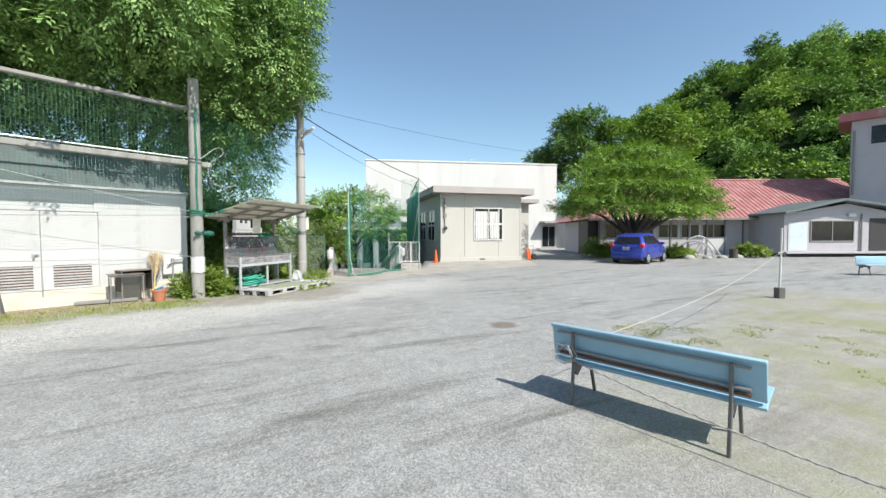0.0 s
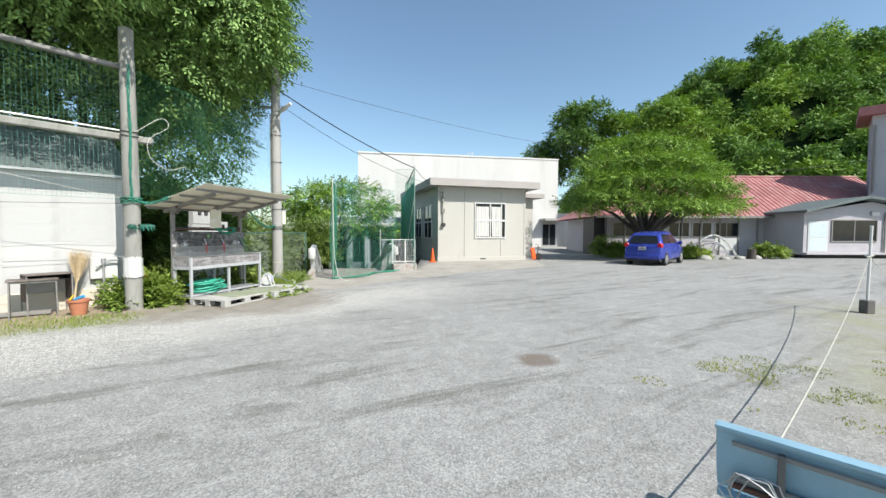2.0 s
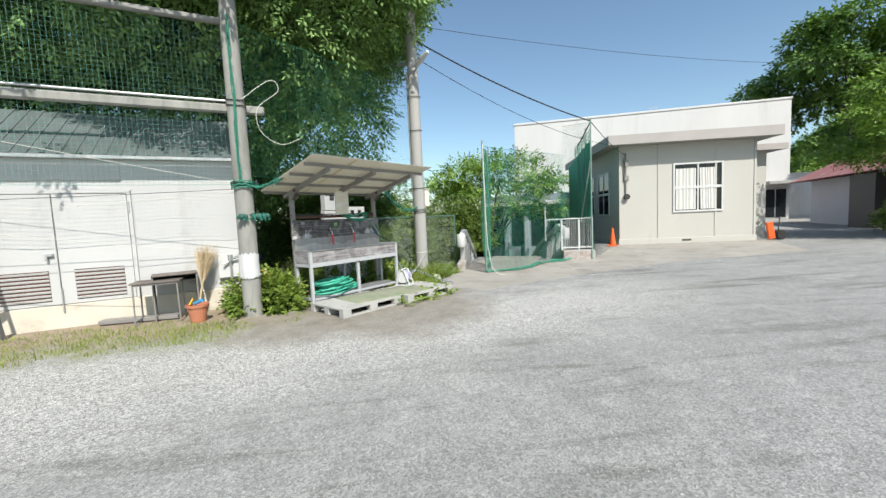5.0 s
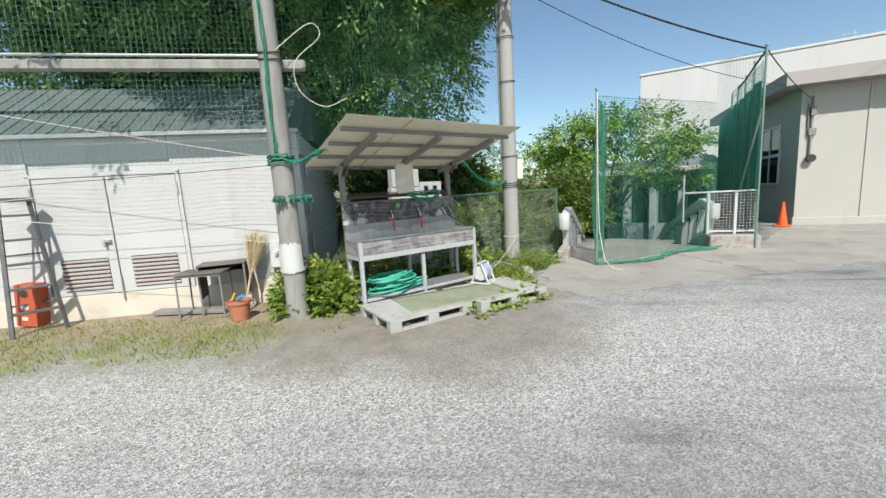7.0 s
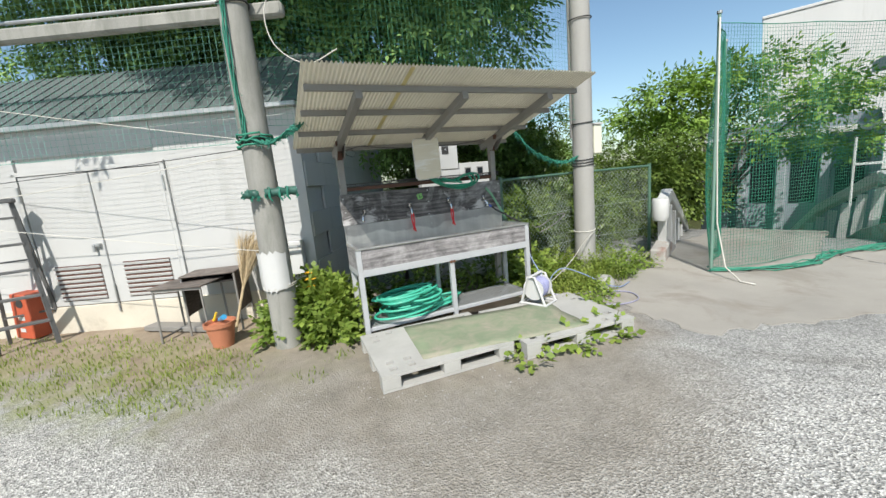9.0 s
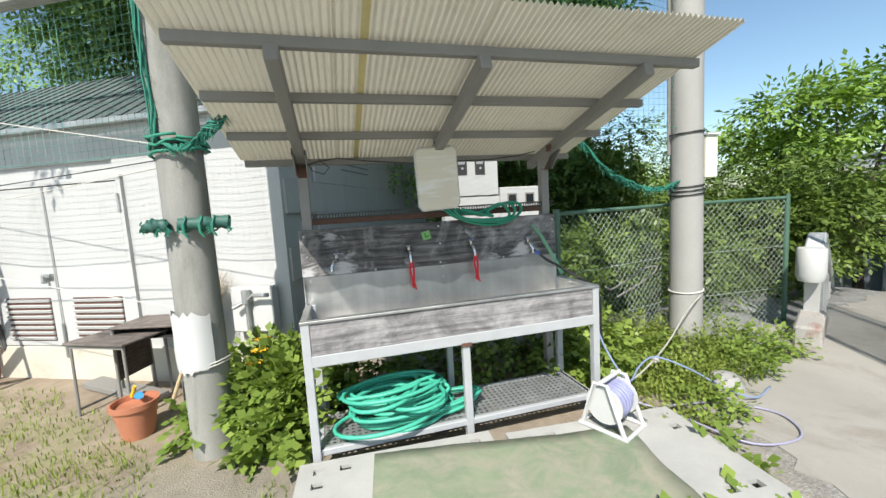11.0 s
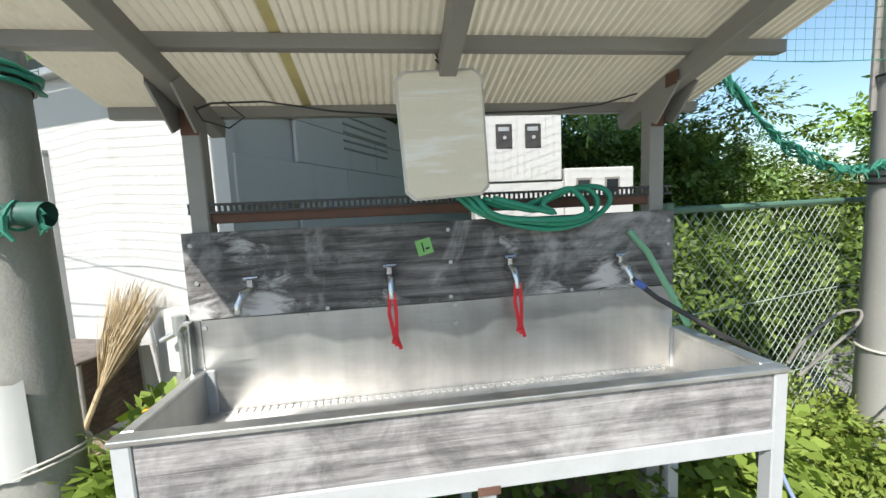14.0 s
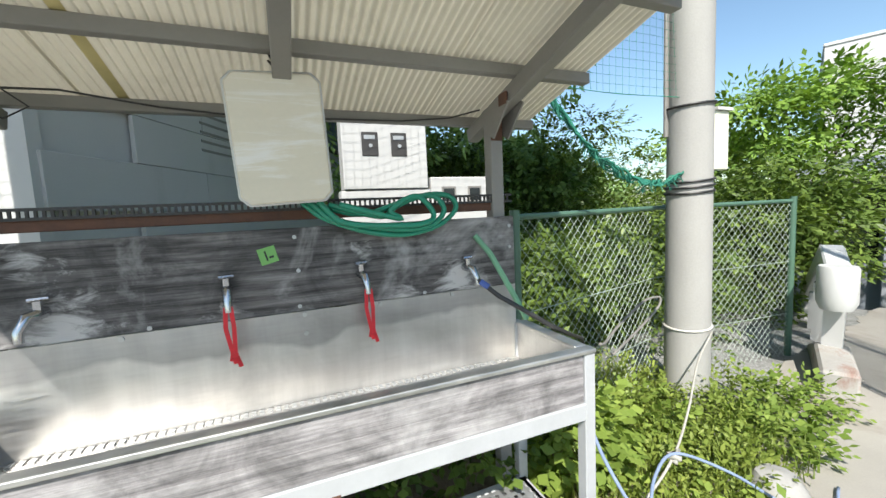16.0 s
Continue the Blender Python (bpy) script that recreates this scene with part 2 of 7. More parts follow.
def stainless():
    m, n, l, p = nodes_of("stainless_steel")
    big = noise_tex(n, l, 2.2, 5, 0.6, distortion=0.8)
    fine = noise_tex(n, l, 90, 3, 0.5, stretch=(0.08, 1, 1))
    p.inputs["Metallic"].default_value = 1.0
    # dull dry film above a wavy tide mark, streaks below
    xyz = n.new("ShaderNodeSeparateXYZ")
    l.new(n.new("ShaderNodeTexCoord").outputs["Object"], xyz.inputs[0])
    tide = n.new("ShaderNodeMath")
    tide.operation = "MULTIPLY_ADD"
    l.new(noise_tex(n, l, 3.2, 3, 0.5, stretch=(1, 1, 0.2)), tide.inputs[0])
    tide.inputs[1].default_value = 0.22
    l.new(xyz.outputs["Z"], tide.inputs[2])
    edge = n.new("ShaderNodeMapRange")
    edge.inputs[1].default_value, edge.inputs[2].default_value = 1.175, 1.195
    l.new(tide.outputs[0], edge.inputs[0])
    c = ramp(n, l, big, [(0.32, (0.48, 0.475, 0.46)), (0.5, (0.60, 0.59, 0.57)), (0.68, (0.69, 0.68, 0.655))])
    c = mix(n, l, edge.outputs[0], c, mix(n, l, 1.0, c, (0.66, 0.66, 0.67), "MULTIPLY"))
    drip = noise_tex(n, l, 16.0, 5, 0.6, stretch=(1, 1, 0.07))
    c = mix(n, l, 0.28, c, mix(n, l, 1.0, c, ramp(n, l, drip, [(0.35, (0.7,) * 3), (0.65, (1.15,) * 3)]), "MULTIPLY"))
    l.new(c, p.inputs["Base Color"])
    r = mix(n, l, 0.4, ramp(n, l, big, [(0.3, (0.36,) * 3), (0.7, (0.54,) * 3)]), fine)
    l.new(r, p.inputs["Roughness"])
    wave = noise_tex(n, l, 3.0, 2)
    bump(n, l, p, wave, 0.25, 0.02)
    return m


def sheet_mat(m):
    """Lets some daylight through thin roofing sheet."""
    n, l = m.node_tree.nodes, m.node_tree.links
    p = n["Principled BSDF"]
    tr = n.new("ShaderNodeBsdfTranslucent")
    tr.inputs["Color"].default_value = (0.74, 0.70, 0.58, 1)
    mx = n.new("ShaderNodeMixShader")
    mx.inputs[0].default_value = 0.17
    l.new(p.outputs["BSDF"], mx.inputs[1])
    l.new(tr.outputs["BSDF"], mx.inputs[2])
    l.new(mx.outputs["Shader"], n["Material Output"].inputs["Surface"])
    return m


M_WHITEWALL = paint("white_wall_paint", (0.485, 0.485, 0.475), 0.8, vary=0.06, scale=1.2, grain=90, bump_s=0.2, dirt=(0.36, 0.36, 0.34), dirt_at=(0.58, 0.9), stretch=(1, 1, 0.5), by_object=0.05)
M_PLINTH = paint("plinth_concrete", (0.58, 0.53, 0.44), 0.85, vary=0.15, scale=1.8, bump_s=0.3, dirt=(0.36, 0.31, 0.24), dirt_at=(0.58, 0.85))
M_CREAM = paint("cream_wall_paint", (0.44, 0.425, 0.385), 0.8, vary=0.07, scale=0.8, grain=50, dirt=(0.33, 0.31, 0.27), dirt_at=(0.62, 0.95), stretch=(1, 1, 0.35))
M_GYM = paint("gym_concrete", (0.57, 0.565, 0.545), 0.85, vary=0.1, scale=0.5, grain=20, dirt=(0.40, 0.38, 0.34), dirt_at=(0.55, 0.85), stretch=(1, 1, 0.14))
M_CONC = paint("grey_concrete", (0.34, 0.332, 0.312), 0.85, vary=0.2, scale=2.0, grain=80, bump_s=0.35, dirt=(0.25, 0.24, 0.22), dirt_at=(0.58, 0.85), stretch=(1, 1, 0.3))
M_MOSSY = paint("mossy_concrete", (0.285, 0.28, 0.255), 0.9, vary=0.3, scale=2.4, grain=80, bump_s=0.5, dirt=(0.15, 0.155, 0.13), dirt_at=(0.48, 0.72), stretch=(1, 1, 0.25))
M_YARDROPE = paint("weathered_rope", (0.40, 0.385, 0.34), 0.85, vary=0.25, scale=20)
M_FASCIA = paint("roof_fascia", (0.36, 0.33, 0.31), 0.7, vary=0.12, scale=1.0)
M_GREYSTEEL = paint("grey_painted_steel", (0.225, 0.215, 0.20), 0.55, vary=0.12, scale=6, dirt=(0.17, 0.11, 0.08), dirt_at=(0.7, 0.85))
M_WHITESTEEL = paint("white_painted_steel", (0.40, 0.41, 0.42), 0.45, vary=0.1, scale=8, dirt=(0.32, 0.22, 0.16), dirt_at=(0.72, 0.9))
M_GALV = paint("galvanised_steel", (0.46, 0.47, 0.47), 0.45, 0.7, vary=0.15, scale=10)
# black parts, and also the painted shade of porch, entry and floor gap
M_DARK = paint("black_iron_and_shade", (0.035, 0.033, 0.032), 0.6, vary=0.3, scale=10)
M_RUST = paint("rusty_iron", (0.12, 0.06, 0.04), 0.85, vary=0.4, scale=12, dirt=(0.05, 0.03, 0.025))
M_SHEET = sheet_mat(paint("shed_roof_sheet", (0.60, 0.57, 0.48), 0.65, vary=0.1, scale=2.5, grain=40, dirt=(0.36, 0.33, 0.26), dirt_at=(0.55, 0.9), by_object=0.08))
M_STEEL = stainless()
M_CHROME = paint("chrome", (0.5, 0.5, 0.51), 0.2, 1.0, vary=0.05, bump_s=0)
M_BOARD = wood("weathered_dark_board", (0.012, 0.011, 0.011), (0.065, 0.060, 0.059), (0.22, 0.208, 0.204), (0.50, 0.49, 0.485), spots=((0.27, 1.22, 0.13), (1.68, 1.235, 0.12), (0.2, 1.46, 0.07), (0.72, 1.19, 0.06), (1.4, 1.18, 0.06), (0.05, 1.19, 0.1), (1.25, 1.4, 0.03)))
M_APRON = wood("weathered_grey_board", (0.09, 0.083, 0.085), (0.23, 0.217, 0.219), (0.40, 0.382, 0.38), (0.46, 0.45, 0.445))
M_LEAF_TREE = leaf_mat("leaf_tree", (0.04, 0.10, 0.03), (0.42, 0.62, 0.22), 0.6, through_light=0.16)
M_LEAF_BRIGHT = leaf_mat("leaf_bright", (0.05, 0.13, 0.025), (0.36, 0.52, 0.11), through_light=0.18)
M_LEAF_FAR = leaf_mat("leaf_far", (0.03, 0.085, 0.022), (0.26, 0.42, 0.10), 0.6, patch=0.11, through_light=0.12)
M_LEAF_FARLIGHT = leaf_mat("leaf_far_light", (0.06, 0.14, 0.025), (0.40, 0.56, 0.12), 0.6, patch=0.11, through_light=0.15)
# darker leaf copy: the shade of the undergrowth is put into its colour
M_LEAF_SHADE = leaf_mat("leaf_shaded", (0.035, 0.075, 0.02), (0.24, 0.33, 0.075), 0.4, patch=0.8, through_light=0.2)
M_LEAF_WEED = leaf_mat("leaf_weed", (0.09, 0.16, 0.03), (0.36, 0.45, 0.11))
M_BARK = paint("bark", (0.062, 0.052, 0.044), 0.9, vary=0.4, scale=8, grain=30, bump_s=0.8, stretch=(1, 1, 0.2))
M_NETGREEN = paint("green_net_cord", (0.03, 0.22, 0.14), 0.7, vary=0.25, scale=6, bump_s=0)
M_NETROLL = paint("gathered_net_cord", (0.025, 0.19, 0.13), 0.75, vary=0.35, scale=25, bump_s=0)
M_NETPALE = paint("faded_net_cord", (0.13, 0.33, 0.27), 0.7, vary=0.3, scale=3, bump_s=0)
M_FENCEGREEN = paint("green_fence_wire", (0.075, 0.15, 0.105), 0.5, vary=0.25, scale=4, bump_s=0)
M_FENCEWIRE = paint("pale_green_wire", (0.31, 0.37, 0.32), 0.5, vary=0.25, scale=4, bump_s=0)
M_HOSE = paint("green_rubber_hose", (0.055, 0.40, 0.275), 0.45, vary=0.2, scale=8, bump_s=0)
M_HOSEDARK = paint("dark_green_rubber_hose", (0.015, 0.23, 0.14), 0.4, vary=0.15, scale=8, bump_s=0)
M_RED = paint("red_cord", (0.62, 0.025, 0.035), 0.7, vary=0.2, scale=30)
M_ORANGE = paint("orange_plastic", (0.75, 0.11, 0.02), 0.45, vary=0.08, scale=6)
M_BLUEBENCH = paint("faded_blue_plastic", (0.25, 0.41, 0.51), 0.45, vary=0.12, scale=4, dirt=(0.20, 0.30, 0.36), dirt_at=(0.62, 0.9))
M_CASTIRON = paint("grey_cast_leg", (0.12, 0.115, 0.11), 0.6, vary=0.3, scale=10, dirt=(0.16, 0.09, 0.05), dirt_at=(0.62, 0.8))
M_REDROOF = paint("red_roof_paint", (0.33, 0.125, 0.12), 0.6, vary=0.25, scale=0.6, dirt=(0.44, 0.27, 0.25), dirt_at=(0.48, 0.75))
M_MAUVE = paint("mauve_wooden_wall", (0.44, 0.42, 0.44), 0.8, vary=0.1, scale=1.0, dirt=(0.30, 0.28, 0.27), dirt_at=(0.6, 0.9))
M_GLASS = glass_dark("dark_window_glass")
M_WHITE = paint("white_plastic", (0.54, 0.54, 0.53), 0.4, vary=0.05, scale=4, dirt=(0.6, 0.58, 0.53), dirt_at=(0.6, 0.9))
M_TERRA = paint("terracotta_plastic", (0.46, 0.18, 0.10), 0.6, vary=0.15, scale=6)
M_ROPE = paint("pale_rope", (0.55, 0.53, 0.48), 0.8, vary=0.15, scale=20)
M_CABLE = paint("black_cable", (0.02, 0.02, 0.02), 0.5, vary=0.2, scale=5, bump_s=0)
M_BLUECAR = paint("blue_car_paint", (0.035, 0.055, 0.32), 0.22, 0.25, vary=0.03, scale=2, bump_s=0)
M_TYRE = paint("tyre_rubber", (0.02, 0.02, 0.02), 0.8, vary=0.2, scale=10)
M_REDLAMP = paint("red_lamp_plastic", (0.5, 0.01, 0.015), 0.2, vary=0.05, bump_s=0)
M_MAT = paint("green_floor_mat", (0.20, 0.245, 0.155), 0.95, vary=0.25, scale=2.5, grain=160, bump_s=0.5, dirt=(0.31, 0.285, 0.22), dirt_at=(0.42, 0.66))
M_PALLET = paint("pale_plastic_pallet", (0.40, 0.395, 0.37), 0.75, vary=0.15, scale=4, dirt=(0.35, 0.33, 0.29), dirt_at=(0.6, 0.85))
M_TABLETOP = wood("desk_top_wood", (0.09, 0.075, 0.065), (0.15, 0.125, 0.11), (0.22, 0.19, 0.17))
M_STRAW = paint("broom_straw", (0.46, 0.36, 0.22), 0.85, vary=0.3, scale=20)
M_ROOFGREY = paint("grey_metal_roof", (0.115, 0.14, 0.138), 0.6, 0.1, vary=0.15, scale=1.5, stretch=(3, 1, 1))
M_CURTAIN = paint("curtain_cloth", (0.55, 0.54, 0.51), 0.9, vary=0.15, scale=6, stretch=(4, 1, 0.4))
M_GREENSHEET = paint("green_windbreak", (0.035, 0.20, 0.14), 0.7, vary=0.2, scale=2)


def ground_mat():
    m, n, l, p = nodes_of("yard_ground")
    pos = n.new("ShaderNodeTexCoord").outputs["Object"]

    def line(a, b, c):
        d = n.new("ShaderNodeVectorMath")
        d.operation = "DOT_PRODUCT"
        d.inputs[1].default_value = (a, b, 0)
        l.new(pos, d.inputs[0])
        return math_node("ADD", d.outputs["Value"], c)

    def math_node(op, a, b):
        q = n.new("ShaderNodeMath")
        q.operation = op
        for s, v in ((q.inputs[0], a), (q.inputs[1], b)):
            if isinstance(v, (int, float)):
                s.default_value = v
            else:
                l.new(v, s)
        return q.outputs[0]

    def band(v, lo, hi, soft):
        up = n.new("ShaderNodeMapRange")
        up.inputs[1].default_value, up.inputs[2].default_value = lo - soft, lo + soft
        l.new(v, up.inputs[0])
        dn = n.new("ShaderNodeMapRange")
        dn.inputs[1].default_value, dn.inputs[2].default_value, dn.inputs[3].default_value, dn.inputs[4].default_value = hi - soft, hi + soft, 1, 0
        l.new(v, dn.inputs[0])
        return math_node("MULTIPLY", up.outputs[0], dn.outputs[0])

    wob = math_node("MULTIPLY", math_node("SUBTRACT", noise_tex(n, l, 0.9, 5, 0.6, pos), 0.5), 2.2)
    s = math_node("ADD", line(0.749, -0.663, 11.774), wob)
    a = line(0.663, 0.749, -3.204)
    stones = n.new("ShaderNodeTexVoronoi")
    stones.inputs["Scale"].default_value = 80
    l.new(pos, stones.inputs["Vector"])
    grit = noise_tex(n, l, 140, 3, 0.7, pos)
    turn = n.new("ShaderNodeMapping")
    turn.inputs["Rotation"].default_value = (0, 0, radians(-28))
    l.new(pos, turn.inputs["Vector"])
    track = turn.outputs["Vector"]
    big = noise_tex(n, l, 0.35, 6, 0.6, pos)
    mid = noise_tex(n, l, 3.6, 7, 0.7, pos, distortion=0.5)
    streak = noise_tex(n, l, 1.0, 7, 0.68, track, stretch=(0.35, 2.4, 1), distortion=0.5)
    c = ramp(n, l, big, [(0.3, (0.235, 0.235, 0.225)), (0.7, (0.30, 0.30, 0.29))])
    c = mix(n, l, ramp(n, l, mid, [(0.45, (0, 0, 0)), (0.72, (0.7, 0.7, 0.7))]), c, (0.375, 0.375, 0.36))
    c = mix(n, l, ramp(n, l, streak, [(0.52, (0, 0, 0)), (0.66, (0.8, 0.8, 0.8))]), c, (0.135, 0.135, 0.12))
    gravel = math_node("MULTIPLY", band(s, 2.1, 4.3, 0.7), band(a, -14.0, 6.5, 1.5))
    c = mix(n, l, math_node("MULTIPLY", gravel, 0.75), c, (0.50, 0.49, 0.46))
    grain = ramp(n, l, stones.outputs["Color"], [(0.1, (0.34,) * 3), (0.5, (0.95,) * 3), (0.9, (1.65,) * 3)])
    c = mix(n, l, math_node("ADD", math_node("MULTIPLY", gravel, 0.45), 0.5), c, mix(n, l, 1.0, c, grain, "MULTIPLY"))
    c = mix(n, l, 0.55, c, mix(n, l, 1.0, c, ramp(n, l, grit, [(0.35, (0.45,) * 3), (0.65, (1.5,) * 3)]), "MULTIPLY"))
    # bare soil along the store wall and thin grass in front of it
    soil = math_node("MULTIPLY", band(s, -0.5, 1.7, 0.35), band(a, -14.0, 3.4, 0.5))
    c = mix(n, l, soil, c, ramp(n, l, mid, [(0.3, (0.22, 0.17, 0.12)), (0.7, (0.36, 0.30, 0.225))]))
    tuft = ramp(n, l, noise_tex(n, l, 3.0, 6, 0.7, pos), [(0.42, (0, 0, 0)), (0.58, (1, 1, 1))])
    grass = math_node("MULTIPLY", math_node("MULTIPLY", band(s, 1.0, 2.3, 0.35), band(a, -14.0, 1.9, 0.6)), tuft)
    green = ramp(n, l, noise_tex(n, l, 45, 4, 0.7, pos), [(0.3, (0.14, 0.165, 0.05)), (0.7, (0.33, 0.345, 0.14))])
    c = mix(n, l, math_node("MULTIPLY", grass, 0.6), c, green)
    # moss and dry soil of the play yard behind the rope
    yard = math_node("MULTIPLY", band(math_node("ADD", line(0.76, -0.65, 0.0), wob), -0.4, 30.0, 0.9), band(line(0.65, 0.76, 0.0), 2.2, 13.5, 1.2))
    moss = math_node("MULTIPLY", yard, ramp(n, l, noise_tex(n, l, 0.8, 7, 0.7, pos), [(0.45, (0, 0, 0)), (0.60, (1, 1, 1))]))
    c = mix(n, l, math_node("MULTIPLY", yard, 0.6), c, ramp(n, l, mid, [(0.3, (0.27, 0.25, 0.205)), (0.7, (0.34, 0.32, 0.265))]))
    c = mix(n, l, math_node("MULTIPLY", moss, 0.5), c, green)
    # trodden dark soil before the wash stand and at the edge of the paving
    for cx, cy, r0, r1 in ((-3.75, 10.35, 1.05, 1.75), (-4.9, 9.3, 0.7, 1.2)):
        dd = n.new("ShaderNodeVectorMath")
        dd.operation = "DISTANCE"
        l.new(pos, dd.inputs[0])
        dd.inputs[1].default_value = (cx, cy, 0)
        far = math_node("ADD", dd.outputs["Value"], math_node("MULTIPLY", wob, 0.45))
        c = mix(n, l, ramp(n, l, math_node("MULTIPLY", far, 0.4), [(r0 * 0.4, (0.8,) * 3), (r1 * 0.4, (0, 0, 0))]), c, ramp(n, l, mid, [(0.3, (0.19, 0.17, 0.14)), (0.7, (0.31, 0.28, 0.235))]))
    # rusty round stain in the asphalt
    dv = n.new("ShaderNodeVectorMath")
    dv.operation = "DISTANCE"
    l.new(pos, dv.inputs[0])
    dv.inputs[1].default_value = (1.05, 6.4, 0)
    spot = math_node("ADD", dv.outputs["Value"], math_node("MULTIPLY", wob, 0.35))
    c = mix(n, l, ramp(n, l, spot, [(0.22, (0.9,) * 3), (0.34, (0, 0, 0))]), c, (0.155, 0.13, 0.11))
    # dark soil of the overgrown slope
    slope = n.new("ShaderNodeSeparateXYZ")
    l.new(pos, slope.inputs[0])
    low = n.new("ShaderNodeMapRange")
    low.inputs[1].default_value, low.inputs[2].default_value, low.inputs[3].default_value, low.inputs[4].default_value = -0.25, -0.05, 1, 0
    l.new(slope.outputs["Z"], low.inputs[0])
    c = mix(n, l, low.outputs[0], c, ramp(n, l, mid, [(0.3, (0.035, 0.04, 0.015)), (0.7, (0.08, 0.09, 0.03))]))
    l.new(c, p.inputs["Base Color"])
    p.inputs["Roughness"].default_value, p.inputs["Specular IOR Level"].default_value = 0.9, 0.25
    h = math_node("ADD", math_node("MULTIPLY", stones.outputs["Distance"], math_node("ADD", math_node("MULTIPLY", gravel, 1.2), 0.5)), math_node("MULTIPLY", grit, 0.6))
    bump(n, l, p, h, 0.65, 0.012)
    return m


SINK = pose(-5.627, 10.121, 0, 0, 0, 74.0)
SINK_INV = SINK.inverted()
WALL = pose(-6.69, 10.2, 0, 0, 0, 48.5)
HUT = pose(-0.03, 22.4, 0, 0, 0, 15.5)


def smooth(a, b, v):
    k = min(1, max(0, (v - a) / (b - a)))
    return k * k * (3 - 2 * k)


def ground_z(x, y):
    q = SINK_INV @ Vector((x, y, 0))
    d = smooth(1.5, 5.5, q.y) * (1 - smooth(-2.6, -1.9, x)) * smooth(-0.6, 0.8, q.x)
    stairs = smooth(17.6, 21.5, y + 0.2 * (x + 2.7)) * (1 - smooth(-1.6, -1.1, x))
    return -2.6 * max(d, stairs)


def steps(pairs):
    out = []
    for a, b, s in pairs:
        v = a
        while v < b - 1e-6:
            out.append(v)
            v += s
    return out + [pairs[-1][1]]


def build_ground():
    xs = steps([(-420, -40, 40), (-40, -14, 4), (-14, 4, 0.5), (4, 40, 4), (40, 420, 40)])
    ys = steps([(-400, -40, 40), (-40, 4, 4), (4, 32, 0.5), (32, 60, 4), (60, 460, 40)])
    g = Geo()
    for y in ys:
        for x in xs:
            g.v.append((x, y, ground_z(x, y)))
    w = len(xs)
    for j in range(len(ys) - 1):
        for i in range(w - 1):
            g.f.append((j * w + i, j * w + i + 1, (j + 1) * w + i + 1, (j + 1) * w + i))
    ob = solid("ground", g, ground_mat(), "grey gravelled school yard with moss and pale gravel", "ground", kind="structure", smooth="all")
    return ob


build_ground()


# ---- foliage ----
def leaves(name, clumps, mat, parent=None, sprays=60, per=6, leaf=0.09, wide=0.4, spread=0.32, droop=0.35, shell=0.5, seed=1, label="", up=0.75, lift=0.15, rough=0.3):
    """Many leaves in sprays, round a list of (centre, radii)."""
    rg = np.random.default_rng(seed)
    C = np.array([c for c, r in clumps])
    R = np.array([r for c, r in clumps])
    w = (R[:, 0] * R[:, 1] + R[:, 1] * R[:, 2] + R[:, 0] * R[:, 2])
    n = int(sprays * len(clumps))
    idx = rg.choice(len(clumps), n, p=w / w.sum())
    d = rg.normal(size=(n, 3))
    d[:, 2] += lift
    d /= np.linalg.norm(d, axis=1)[:, None]
    rad = shell + (1 - shell) * rg.random(n) ** 0.6
    o = C[idx] + d * R[idx] * rad[:, None]
    # direction of the twig: outward and hanging
    t = d * np.array([1, 1, 0.4]) + rg.normal(size=(n, 3)) * 0.45
    t[:, 2] -= droop
    t /= np.linalg.norm(t, axis=1)[:, None]
    nrm = d * (1 - up) + np.array([0, 0, up]) + rg.normal(size=(n, 3)) * rough
    side = np.cross(t, nrm)
    side /= np.linalg.norm(side, axis=1)[:, None]
    nrm = np.cross(side, t)
    V = np.zeros((n, per, 4, 3))
    for k in range(per):
        along = (k + 0.5) / per * spread
        sg = 1 if k % 2 else -1
        ln = leaf * (0.7 + 0.6 * rg.random(n))[:, None]
        ax = t * 0.75 + side * sg * 0.75 + nrm * (rg.random(n)[:, None] - 0.6) * 0.5
        if k == per - 1:
            ax = t
        ax = ax / np.linalg.norm(ax, axis=1)[:, None]
        b = o + t * along
        wd = np.cross(ax, nrm + rg.normal(size=(n, 3)) * 0.25)
        wd /= np.linalg.norm(wd, axis=1)[:, None]
        V[:, k, 0] = b
        V[:, k, 1] = b + ax * ln * 0.5 + wd * ln * wide * 0.5
        V[:, k, 2] = b + ax * ln - nrm * ln * 0.12
        V[:, k, 3] = b + ax * ln * 0.5 - wd * ln * wide * 0.5
    q = n * per
    me = bpy.data.meshes.new(name)
    me.vertices.add(q * 4)
    me.loops.add(q * 4)
    me.polygons.add(q)
    me.vertices.foreach_set("co", V.reshape(-1).astype(np.float32))
    me.loops.foreach_set("vertex_index", np.arange(q * 4, dtype=np.int32))
    me.polygons.foreach_set("loop_start", np.arange(0, q * 4, 4, dtype=np.int32))
    me.polygons.foreach_set("loop_total", np.full(q, 4, dtype=np.int32))
    me.update(calc_edges=True)
    me.materials.append(mat)
    ob = new(name, me)
    if parent:
        ob.parent = parent
    return tagged(ob, label)


def crown_clumps(centre, radii, count, size, seed, flat=0.55, low=-0.9, inner=0.45):
    rg = np.random.default_rng(seed)
    out = []
    while len(out) < count:
        d = rg.normal(size=3)
        d /= np.linalg.norm(d)
        if d[2] < low:
            continue
        k = inner + (1 - inner) * rg.random() ** 0.5
        c = np.array(centre) + d * np.array(radii) * k
        s = size * (0.65 + 0.7 * rg.random())
        out.append((tuple(c), (s, s, s * flat)))
    return out


